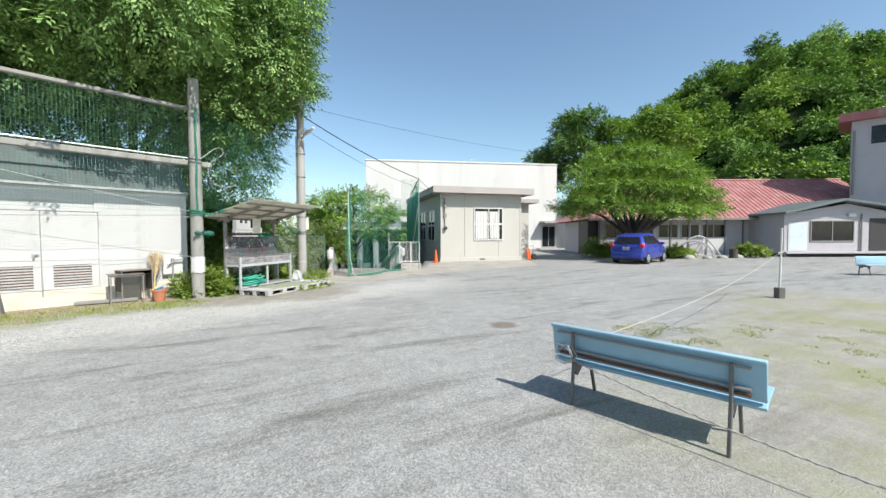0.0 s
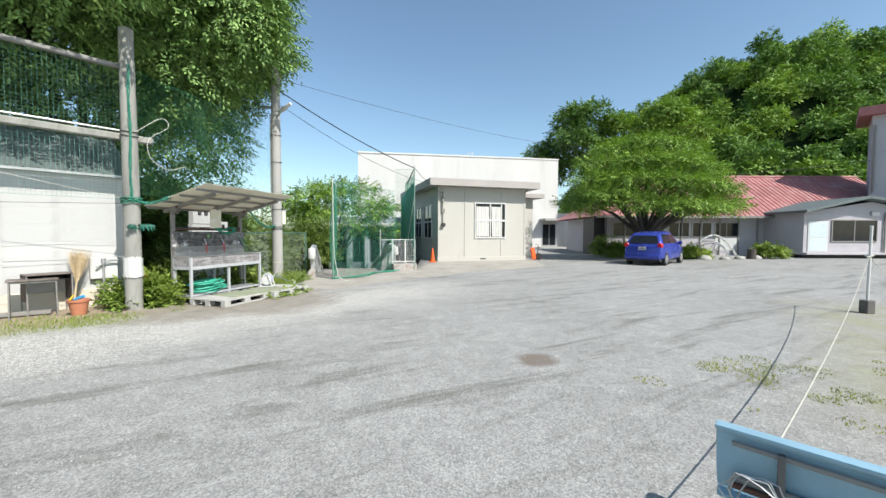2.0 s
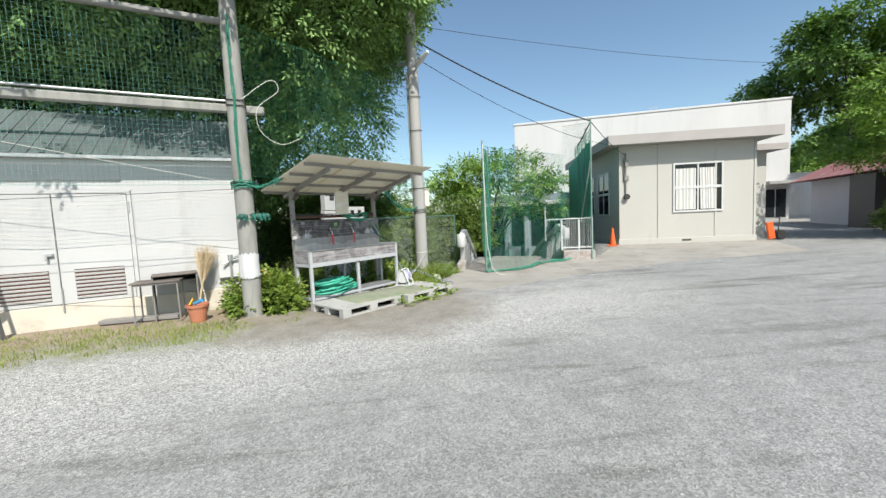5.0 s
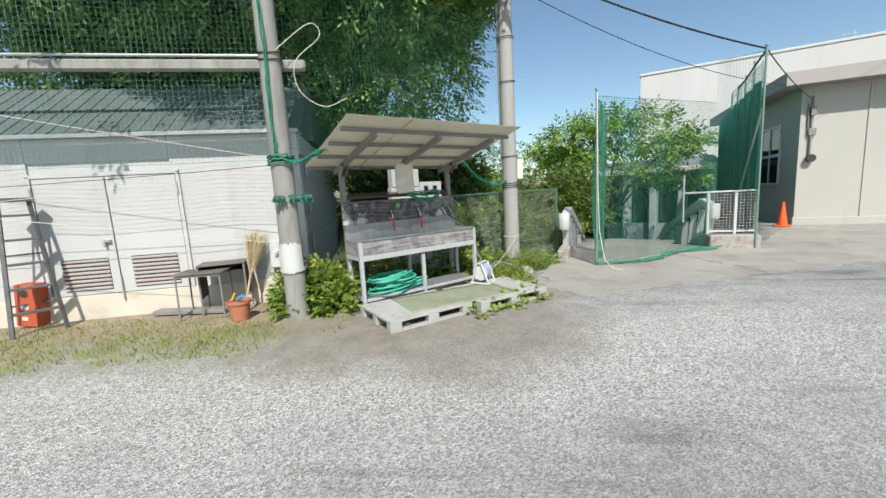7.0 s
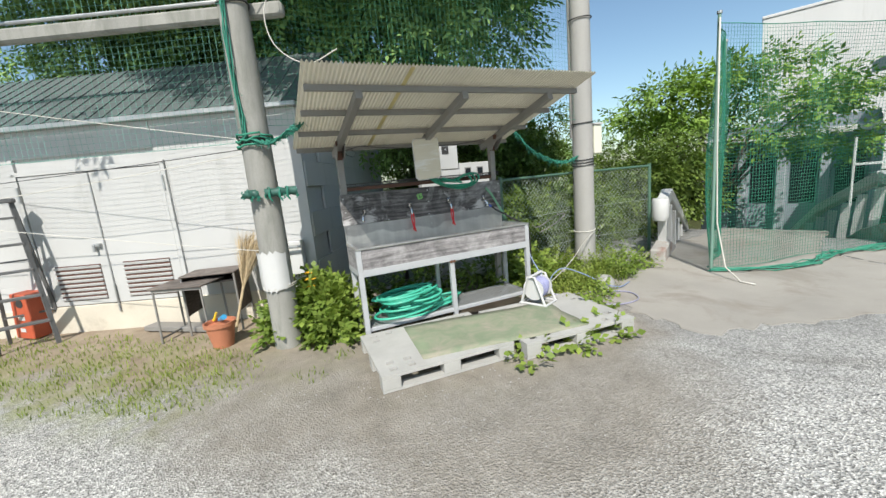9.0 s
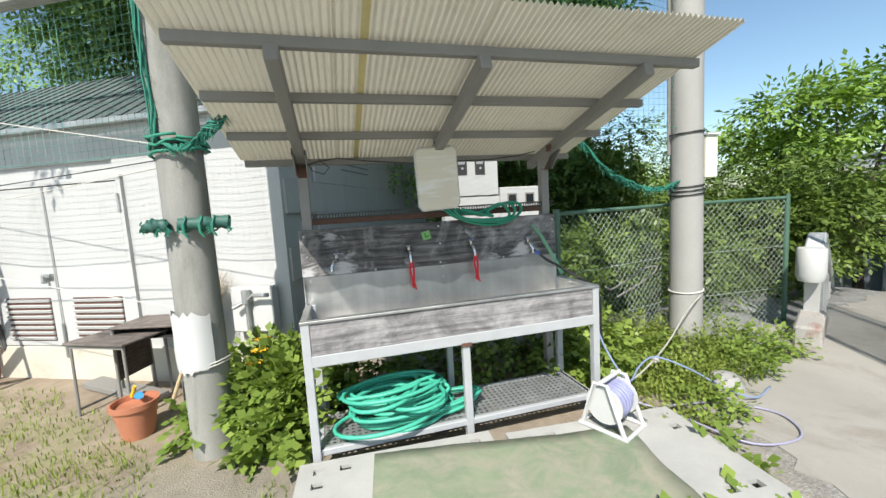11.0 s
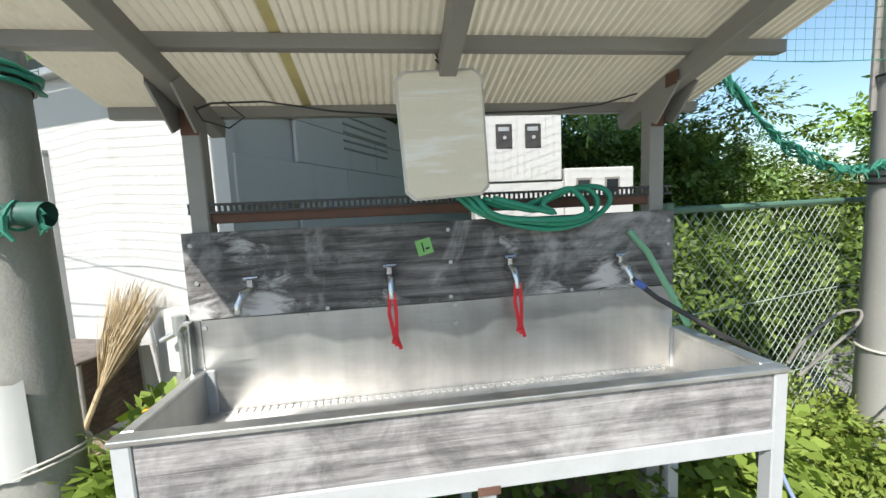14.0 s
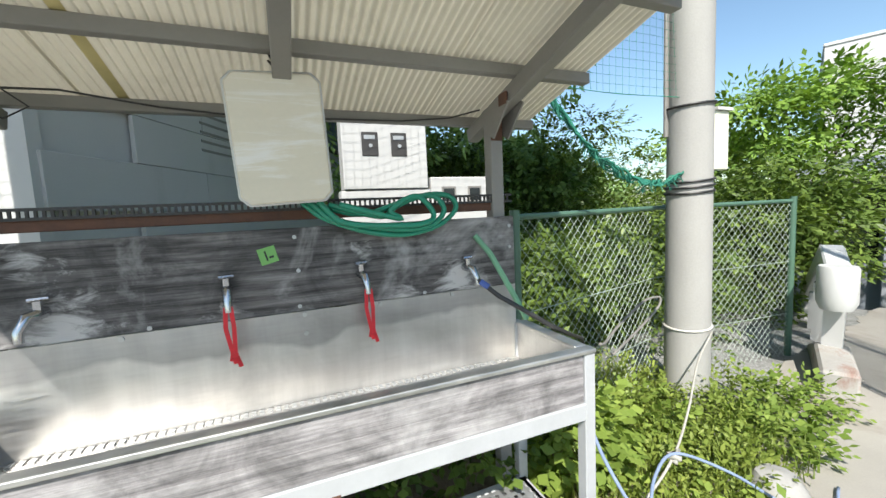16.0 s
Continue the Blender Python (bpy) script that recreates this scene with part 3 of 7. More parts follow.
def tree(name, base, trunk_r, fork, clumps, mat, label, seed, limbs=9, **kw):
    """A tapered trunk with limbs, and a crown of leaf sprays."""
    rg = random.Random(seed)
    th = thing(name, pose(*base), label, "tree")
    b = Vector(base)
    g = Geo()
    top = Vector((rg.uniform(-.2, .2), rg.uniform(-.2, .2), fork))
    g.tube([(0, 0, -0.3), (0, 0, 0.05), top * 0.5 + Vector((0.05, 0, 0)), top], [trunk_r * 1.35, trunk_r * 1.1, trunk_r * 0.9, trunk_r * 0.8], 10)
    part("trunk", g, M_BARK, th, smooth=True)
    picks = sorted(clumps, key=lambda c: rg.random())[:limbs]
    for c, r in picks:
        e = Vector(c) - b
        mid = top.lerp(e, 0.5) + Vector((rg.uniform(-.3, .3), rg.uniform(-.3, .3), 0.25))
        part("limb", Geo().tube([top * 0.85, mid, e], [trunk_r * 0.5, trunk_r * 0.3, trunk_r * 0.08], 6), M_BARK, th, smooth=True)
    part_clumps = [(tuple(Vector(c) - b), r) for c, r in clumps]
    leaves("crown", part_clumps, mat, th, seed=seed, **kw)
    return th


# tall tree behind the store, hanging over its roof
big = crown_clumps((-9.9, 11.9, 7.7), (4.7, 4.7, 4.1), 84, 1.15, 3, flat=0.6, inner=0.84, low=-0.55) + crown_clumps((-10.4, 13.0, 7.4), (4.2, 4.2, 3.2), 22, 1.8, 4, flat=0.7)
# the tiny clump at (-6.5, 6.9, 5.25) is added to shadow the store wall
big += [((-4.9, 11.6, 8.3), (1.3, 1.3, 0.9)), ((-5.3, 12.4, 9.3), (1.3, 1.3, 0.9)), ((-4.9, 12.2, 7.6), (1.0, 1.0, 0.6)), ((-6.2, 14.3, 8.6), (1.2, 1.2, 0.9)), ((-6.0, 13.8, 7.2), (1.1, 1.1, 0.75)), ((-6.3, 12.6, 6.9), (1.1, 1.1, 0.7)), ((-6.4, 14.5, 9.8), (1.2, 1.2, 0.9)), ((-6.6, 11.8, 5.6), (1.3, 1.2, 1.1)), ((-6.9, 13.6, 4.6), (1.1, 1.1, 1.2)), ((-6.3, 12.9, 6.6), (1.4, 1.3, 1.1)), ((-9.2, 12.0, 4.2), (1.5, 1.4, 1.0)), ((-10.6, 10.8, 4.4), (1.5, 1.4, 1.0)), ((-12.0, 9.4, 4.4), (1.5, 1.4, 1.0)), ((-13.6, 8.2, 4.6), (1.6, 1.5, 1.1)), ((-7.9, 12.9, 3.9), (1.4, 1.3, 1.0)), ((-9.6, 13.2, 3.2), (1.5, 1.4, 1.1)), ((-11.4, 11.8, 3.4), (1.5, 1.4, 1.1)), ((-13.2, 10.0, 3.6), (1.6, 1.5, 1.1)), ((-6.5, 6.9, 5.25), (0.26, 0.24, 0.14)), ((-6.3, 8.6, 6.4), (1.3, 1.2, 0.8)), ((-6.3, 10.6, 7.4), (1.2, 1.2, 0.9)), ((-8.4, 9.9, 5.6), (1.2, 1.2, 0.8)), ((-9.8, 8.9, 5.6), (1.3, 1.3, 0.8)), ((-7.6, 14.3, 4.0), (1.2, 1.2, 1.3)), ((-11.2, 8.2, 5.8), (1.3, 1.2, 0.8)), ((-7.4, 10.6, 6.8), (1.4, 1.3, 1.0))]
tree("tall_tree", (-14.0, 17.5, -0.5), 0.38, 4.5, big, M_LEAF_TREE, "tall leafy tree with drooping sprays behind the white store", 5, limbs=12, sprays=520, per=7, leaf=0.13, wide=0.38, spread=0.48, droop=0.6, shell=0.86, lift=0.35, up=0.35, rough=0.2)

# broad tree before the red-roofed building
mid_clumps = [((12.0 + dx * 0.86, 24.2 + dy * 0.95, 3.0 + (z - 3.2) * 0.84), (r * 0.92, r * 0.92, 0.26)) for dx, dy, z, r in (
    (-3.9, 0, 3.3, 1.2), (-3.2, -1.2, 4.0, 1.5), (-1.6, -1.8, 3.4, 1.4), (0.4, -2.2, 3.3, 1.5), (2.4, -1.6, 3.2, 1.5), (4.2, -0.8, 3.2, 1.4), (5.4, 0, 3.5, 1.1),
    (-3.6, -0.3, 5.0, 1.5), (-1.8, -1.4, 5.0, 1.6), (0.2, -1.8, 4.8, 1.7), (2.2, -1.4, 4.7, 1.6), (4.2, -0.4, 4.6, 1.4), (5.3, 0.5, 4.4, 1.2),
    (-2.9, 0.2, 6.2, 1.5), (-1.0, -1.0, 6.3, 1.6), (1.0, -1.0, 6.2, 1.7), (3.0, -0.4, 5.9, 1.5), (4.4, 0.4, 5.6, 1.1),
    (-1.8, 0.4, 7.3, 1.4), (0.2, -0.2, 7.6, 1.5), (2.0, 0, 7.3, 1.4), (0.8, 0.4, 7.8, 0.9), (-3.8, 1.5, 3.8, 1.5), (3.4, 1.8, 3.8, 1.6), (0.2, 2.2, 4.5, 2.0), (-1.0, 0.5, 7.6, 0.8), (3.3, 0.4, 6.7, 1.0))]
tree("cherry_tree", (12.0, 24.2, 0), 0.30, 1.5, mid_clumps, M_LEAF_BRIGHT, "broad green cherry tree beside the parked car", 7, limbs=20, sprays=330, per=6, leaf=0.15, wide=0.48, spread=0.55, droop=0.16, shell=0.3, lift=0.35)

# young tree behind the gate net, and growth on the slope behind the fence
sm = [(c, (r[0], r[1], 0.28)) for c, r in crown_clumps((-5.4, 22.3, 2.2), (3.3, 2.2, 2.1), 44, 0.8, 11, inner=0.6) if c[2] > 1.3]
tree("slope_tree", (-5.4, 22.3, -2.6), 0.12, 3.0, sm, M_LEAF_BRIGHT, "young green tree on the slope behind the net gate", 13, limbs=16, sprays=72, per=6, leaf=0.16, wide=0.45, spread=0.45, droop=0.2, shell=0.3, lift=0.3)
dk = crown_clumps((-11.3, 18.7, 1.9), (2.2, 2.0, 2.0), 24, 1.0, 17)
tree("dark_tree", (-11.3, 18.7, -2.6), 0.18, 3.0, dk, M_LEAF_TREE, "dark dense tree standing behind the fence", 19, limbs=6, sprays=260, per=6, leaf=0.17, wide=0.5, spread=0.35, droop=0.4)
for i, (x, y, z, r, h) in enumerate(((-6.9, 14.3, -0.2, 1.0, 1.0), (-6.0, 16.2, -0.3, 1.2, 1.2), (-7.5, 17.7, 0.8, 1.6, 2.0), (-5.5, 18.0, 0.3, 1.2, 1.3), (-8.6, 15.0, -0.4, 1.1, 1.0), (-11.5, 22.5, 0.6, 2.4, 2.3), (-9.0, 22.5, 0.2, 2.0, 1.9), (-12.2, 15.3, 0.9, 1.5, 2.2), (-10.9, 16.4, 0.9, 1.5, 2.2), (-13.4, 16.2, 1.3, 1.6, 2.4))):
    cl = crown_clumps((0, 0, 0.4), (r, r, h), 14, r * 0.45, 30 + i, low=-0.5)
    sh = thing("shrub", pose(x, y, ground_z(x, y)), "wild green shrub growing on the slope behind the fence", "shrub", "shrubs behind the fence")
    part("stem", Geo().tube([(0, 0, -0.2), (0.05, 0, z + 0.6 - ground_z(x, y))], [0.05, 0.02], 6), M_BARK, sh)
    # foliage takes the darkened leaf colour that stands for shade
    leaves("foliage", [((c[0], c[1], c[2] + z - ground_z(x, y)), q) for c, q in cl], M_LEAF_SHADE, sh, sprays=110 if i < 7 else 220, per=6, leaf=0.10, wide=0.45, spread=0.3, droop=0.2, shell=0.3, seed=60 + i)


# wooded hill behind the red-roofed building
def hill_z(x, y):
    k = 1.05 * smooth(33, 85, y) * smooth(28, 73, x + 0.1 * (y - 40))
    k2 = smooth(33, 120, y) * smooth(-40, 40, x) * 0.12
    return 34 * k + 14 * k2 + 1.5 * noise.noise(Vector((x * 0.05, y * 0.05, 0))) * k


g = Geo()
nx, ny = 40, 26
for j in range(ny + 1):
    for i in range(nx + 1):
        x, y = -60 + 220 * i / nx, 36 + 64 * j / ny
        g.v.append((x, y, hill_z(x, y) - 0.05))
g.f = [(j * (nx + 1) + i, j * (nx + 1) + i + 1, (j + 1) * (nx + 1) + i + 1, (j + 1) * (nx + 1) + i) for j in range(ny) for i in range(nx)]
# nearly black green: the shade between the crowns is painted into the floor
M_HILL = paint("forest_floor_shade", (0.014, 0.024, 0.009), 1.0, vary=0.4, scale=0.3, spec=0.0)
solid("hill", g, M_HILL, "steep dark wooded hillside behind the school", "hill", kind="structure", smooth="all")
rg = np.random.default_rng(21)
fc = []
for k in range(600):
    x, y = rg.uniform(2, 105), rg.uniform(38, 100)
    z = hill_z(x, y)
    if z < 1.2 or (x < 40 and y < 40):
        continue
    r = rg.uniform(2.2, 4.0)
    top = z + rg.uniform(1.0, 3.5) + (rg.uniform(2, 4.5) if k % 5 == 0 and z > 6 else 0)
    tone = k % 3
    # each crown is a dome of smaller tufts
    for j in range(8):
        a, q = rg.uniform(0, 6.283), r * rg.uniform(0.1, 0.85)
        s = r * rg.uniform(0.26, 0.46)
        fc.append((tone, (x + q * math.cos(a), y + q * math.sin(a), top - 1.0 * q * q / r + rg.uniform(-0.7, 0.5)), (s, s, s * 0.85)))
for name, mat, tones, seed, lab in (("hill_forest", M_LEAF_FAR, (1, 2), 23, "dense deciduous wood covering the hill"), ("bright_hill_trees", M_LEAF_FARLIGHT, (0,), 24, "lighter green trees among the hill wood")):
    tagged(leaves(name, [(c, r) for t, c, r in fc if t in tones], mat, None, sprays=56, per=3, leaf=0.5, wide=0.55, spread=0.8, droop=0.2, shell=0.8, seed=seed, up=0.3, lift=0.35, rough=0.22), lab, "forest", kind="stuff")
for i, (x, y, h, r, m) in enumerate(((17.6, 46.0, 16.0, 3.8, M_LEAF_FAR), (21.4, 45.0, 14.6, 3.4, M_LEAF_FARLIGHT), (13.4, 50.0, 12.6, 3.0, M_LEAF_FAR), (22.5, 39.0, 13.8, 3.0, M_LEAF_FARLIGHT))):
    tree("hill_foot_tree", (x, y, 0), 0.25, h * 0.5, crown_clumps((x, y, h - r), (r * 0.9, r * 0.9, r), 22, r * 0.36, 140 + i, flat=0.5, inner=0.75), m, "rounded green tree at the foot of the hill", 150 + i, limbs=7, sprays=170, per=4, leaf=0.34, wide=0.5, spread=0.7, droop=0.25, shell=0.6, lift=0.4)


# ---- store: white panelled wall, plinth, double doors ----
M_LOUVRE = paint("louvre_brown", (0.12, 0.06, 0.045), 0.8, vary=0.2)


def louvre(parent, x0, x1, z0, z1, y, count, mat_frame, name="louvre"):
    v = part(name, Geo().box(x0, x1, y - 0.004, y + 0.02, z0, z1), M_LOUVRE, parent, "brown ventilation louvre")
    me = None
    for k in range(count):
        z = z0 + (k + 0.5) * (z1 - z0) / count
        if me is None:
            me = Geo().beam((x0, y - 0.012, 0), (x1, y - 0.012, 0), 0.018, (z1 - z0) / count * 0.46, (0, -0.35, 1)).mesh("slat", mat_frame)
        s = part("slat", me, None, v)
        s.location = (0, 0, z)
    return v


def store():
    th = thing("store_building", WALL, "white-panelled single-storey store with a plinth and double doors", "building", kind="structure")
    L = 11.0
    part("wall_core", Geo().box(-L, -0.02, 0.03, 6.0, 0.05, 2.6), M_WHITEWALL, th)
    part("plinth", Geo().box(-L, -0.03, -0.035, 0.4, -0.2, 0.36), M_PLINTH, th, "weathered beige concrete plinth", bevel=0.01)
    part("ledge", Geo().box(-L, 0.05, -0.08, 0.3, 2.60, 2.66), M_GALV, th, bevel=0.008)
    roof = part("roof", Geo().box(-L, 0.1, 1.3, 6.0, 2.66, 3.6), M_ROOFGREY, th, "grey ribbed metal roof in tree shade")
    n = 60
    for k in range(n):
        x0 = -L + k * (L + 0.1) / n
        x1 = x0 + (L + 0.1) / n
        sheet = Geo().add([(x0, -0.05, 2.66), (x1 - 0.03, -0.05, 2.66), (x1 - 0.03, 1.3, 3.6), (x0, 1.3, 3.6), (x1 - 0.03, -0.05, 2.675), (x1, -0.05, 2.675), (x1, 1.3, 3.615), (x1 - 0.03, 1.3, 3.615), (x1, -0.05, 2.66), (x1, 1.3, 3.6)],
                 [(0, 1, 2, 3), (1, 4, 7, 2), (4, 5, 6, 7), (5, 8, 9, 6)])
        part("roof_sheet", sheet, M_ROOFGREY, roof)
    # horizontal panels of the front and of the return wall
    zs = [0.36, 0.68, 1.00, 1.32, 1.64, 1.96, 2.28, 2.60]
    piece = Geo().box(0, 1.795, -0.004, 0.03, 0, 0.3192).mesh("panel", M_WHITEWALL, 0.0008)
    for j in range(7):
        x = -1.80
        while x > -L:
            if not (-3.7 < x + 0.9 < -1.6 and zs[j] < 2.0):
                s = part("panel", piece, None, th)
                s.location = (x, 0, zs[j])
            x -= 1.8
    ret = Geo().box(0, 1.296, -0.03, 0.004, 0, 0.316).mesh("panel", M_WHITEWALL, 0.003)
    for j in range(7):
        for k in range(4):
            s = part("panel", ret, None, th)
            s.matrix_local = pose(0, 0.03 + 1.3 * k + (0.6 if j % 2 else 0), zs[j], 0, 0, 90)
    part("corner_post", Geo().box(-0.06, 0.012, -0.012, 0.06, 0.1, 2.6), M_WHITEWALL, th)
    # double doors
    for x0, x1, nm in ((-3.56, -2.665, "door"), (-2.655, -1.75, "door")):
        d = part(nm, Geo().box(x0, x1, -0.03, 0.0, 0.37, 2.06), M_WHITEWALL, th, "white steel store door", bevel=0.004)
        louvre(d, x0 + 0.17, x1 - 0.12, 0.43, 0.90, -0.032, 8, M_WHITEWALL)
    part("door_frame", Geo().box(-3.62, -3.57, -0.04, 0.01, 0.36, 2.1).box(-1.74, -1.69, -0.04, 0.01, 0.36, 2.1).box(-3.62, -1.69, -0.04, 0.01, 2.07, 2.12), M_WHITEWALL, th)
    part("latch", Geo().box(-2.80, -2.70, -0.075, -0.03, 1.12, 1.16).box(-2.79, -2.76, -0.09, -0.05, 1.06, 1.15), M_GALV, th, "steel hasp and padlock", bevel=0.004)
    part("drop_bolt", Geo().tube([(-2.655, -0.05, 0.25), (-2.655, -0.05, 0.62)], 0.012, 6).tube([(-2.66, -0.045, 0.62), (-2.66, -0.045, 2.05)], 0.006, 4), M_GALV, th)
    for x, z in ((-3.58, 1.85), (-1.73, 1.85)):
        part("hinge", Geo().box(x - 0.012, x + 0.012, -0.06, -0.03, z - 0.09, z + 0.09), M_GALV, th, bevel=0.003)
    # louvre high in the return wall
    v = part("louvre", Geo().box(0.0, 0.02, 1.3, 2.2, 2.12, 2.5), M_DARK, th, "dark louvre in the return wall")
    for k in range(5):
        part("slat", Geo().beam((0.02, 1.3, 2.15 + 0.075 * k), (0.02, 2.2, 2.15 + 0.075 * k), 0.03, 0.02), M_GREYSTEEL, v)
    # white fuse box and pipe near the corner
    part("fuse_box", Geo().box(-0.55, -0.12, -0.12, -0.01, 0.55, 0.98), M_WHITE, th, "white meter box", bevel=0.01)
    return th


store()


# ---- wash stand ----
def roof_z(y):
    return 2.075 - 0.256 * y


def wash_shed():
    th = thing("wash_shed", SINK, "open lean-to roof of corrugated sheet on grey steel posts", "shed")
    # corrugated sheets
    pitch, seg = 0.032, 6
    for k, (x0, wave) in enumerate(((-0.36, 21), (0.30, 21), (0.96, 21), (1.62, 20))):
        g = Geo()
        n = wave * seg
        for j, y in enumerate((0.27, -0.5, -1.30)):
            for i in range(n + 1):
                x = x0 + i * pitch / seg
                g.v.append((x, y, roof_z(y) + 0.012 + 0.0095 * math.sin(2 * math.pi * i / seg) + 0.003 * (k % 2)))
        for j in range(2):
            for i in range(n):
                g.f.append((j * (n + 1) + i, j * (n + 1) + i + 1, (j + 1) * (n + 1) + i + 1, (j + 1) * (n + 1) + i))
        part("roof_sheet", g, M_SHEET, th, "beige corrugated roofing sheet", smooth="all")
    part("yellow_strip", Geo().add([(0.42, 0.26, roof_z(0.26) - 0.0), (0.455, 0.26, roof_z(0.26) - 0.0), (0.455, -1.29, roof_z(-1.29) - 0.0), (0.42, -1.29, roof_z(-1.29) - 0.0)], [(0, 1, 2, 3)]).add([(0.42, 0.26, roof_z(0.26) + 0.003), (0.455, 0.26, roof_z(0.26) + 0.003), (0.455, -1.29, roof_z(-1.29) + 0.003), (0.42, -1.29, roof_z(-1.29) + 0.003)], [(0, 1, 2, 3)]),
         paint("yellowed_sheet", (0.55, 0.47, 0.22), 0.6, vary=0.2, scale=5), th, "yellowed translucent strip")
    # purlins and rafters
    for y in (0.235, -0.19, -0.62, -1.03):
        z = roof_z(y)
        part("purlin", Geo().box(-0.33, 2.26, y - 0.022, y + 0.022, z - 0.046, z), M_GREYSTEEL, th, bevel=0.003)
    for x in (0.06, 0.985, 1.905):
        a, b = (x, 0.26, roof_z(0.26) - 0.082), (x, -1.07, roof_z(-1.07) - 0.082)
        if x == 0.985:
            a = (x, -0.09, roof_z(-0.09) - 0.082)
        part("rafter", Geo().beam(a, b, 0.06, 0.07), M_GREYSTEEL, th, bevel=0.004)
    for x in (0.06, 1.905):
        part("post", Geo().box(x - 0.033, x + 0.033, 0.012, 0.078, -0.1, roof_z(0.05) - 0.1), M_GREYSTEEL, th, bevel=0.005)
        part("gusset", Geo().plate([(0.05, 1.90), (0.07, 2.0), (-0.10, 2.03), (-0.16, 1.99), (-0.03, 1.86)], "x", x + 0.034, x + 0.042).plate([(0.05, 1.90), (0.07, 2.0), (-0.10, 2.03), (-0.16, 1.99), (-0.03, 1.86)], "x", x - 0.042, x - 0.034), M_GREYSTEEL, th)
        part("rust_patch", Geo().box(x - 0.045, x - 0.036, -0.15, -0.09, 1.985, 2.035), M_RUST, th, "rust bleeding through the paint")
        part("rust_patch", Geo().box(x - 0.03, x + 0.03, 0.008, 0.0125, 1.86, 1.95), M_RUST, th, "rust bleeding through the paint")
    # rail behind the board
    part("rail", Geo().box(0.09, 1.95, 0.03, 0.07, 1.535, 1.575), M_RUST, th, "rusty rail between the posts", bevel=0.004)
    st = Geo()
    for k in range(94):
        x = 0.02 + k * 0.0208
        st.box(x, x + 0.008, 0.018, 0.026, 1.578, 1.606)
    st.box(0.02, 1.98, 0.016, 0.028, 1.572, 1.582).box(0.02, 1.98, 0.016, 0.028, 1.602, 1.612)
    part("perforated_strip", st, M_DARK, th, "black perforated plastic strip")
    wire = [(0.06, -0.01, 1.93), (0.16, -0.03, 1.96), (0.3, 0.1, 2.0), (0.55, 0.2, 1.985), (0.9, 0.22, 1.965), (1.2, 0.2, 1.97), (1.5, 0.2, 1.975), (1.75, 0.2, 2.0), (1.87, 0.1, 2.02)]
    part("wire", Geo().tube(wire, 0.004, 5).tube([(0.08, -0.02, 1.99), (0.13, -0.04, 1.9), (0.2, 0.0, 1.88), (0.24, 0.05, 1.93), (0.17, 0.05, 1.99)], 0.003, 5), M_CABLE, th)
    return th


def tap(parent, x, z, turn, ribbon):
    t = part("tap", Geo().tube([(x, 0.0, z), (x, -0.045, z), (x + turn * 0.03, -0.065, z - 0.005), (x + turn * 0.05, -0.085, z - 0.045), (x + turn * 0.05, -0.087, z - 0.075)], [0.018, 0.018, 0.017, 0.014, 0.013], 10), M_CHROME, parent, "chrome water tap", smooth=True)
    part("flange", Geo().tube([(x, -0.002, z), (x, -0.010, z)], 0.024, 14), M_CHROME, t, smooth=True)
    part("spindle", Geo().tube([(x, -0.042, z), (x, -0.042, z + 0.04)], 0.013, 8).tube([(x - 0.022, -0.046, z + 0.044), (x + 0.026, -0.038, z + 0.046)], [0.009, 0.007], 8), M_CHROME, t, smooth=True)
    if ribbon:
        px, py, pz = x + turn * 0.05, -0.088, z - 0.07
        g = Geo()
        for s in (-1, 1):
            pts = [(px + s * 0.008, py - 0.004, pz + 0.015), (px + s * 0.013, py - 0.006, pz - 0.06), (px + s * 0.004 + 0.006, py - 0.006, pz - 0.15), (px + 0.014 * s + 0.01, py - 0.005, pz - 0.19 - 0.012 * s)]
            for a, b in zip(pts, pts[1:]):
                g.beam(a, b, 0.014, 0.004, (0, 1, 0.2))
        g.tube([(px + 0.006, py - 0.006, pz - 0.165), (px + 0.012, py - 0.006, pz - 0.185)], 0.012, 7)
        part("ribbon", g, M_RED, t, "red cord tied to the tap")
    return t


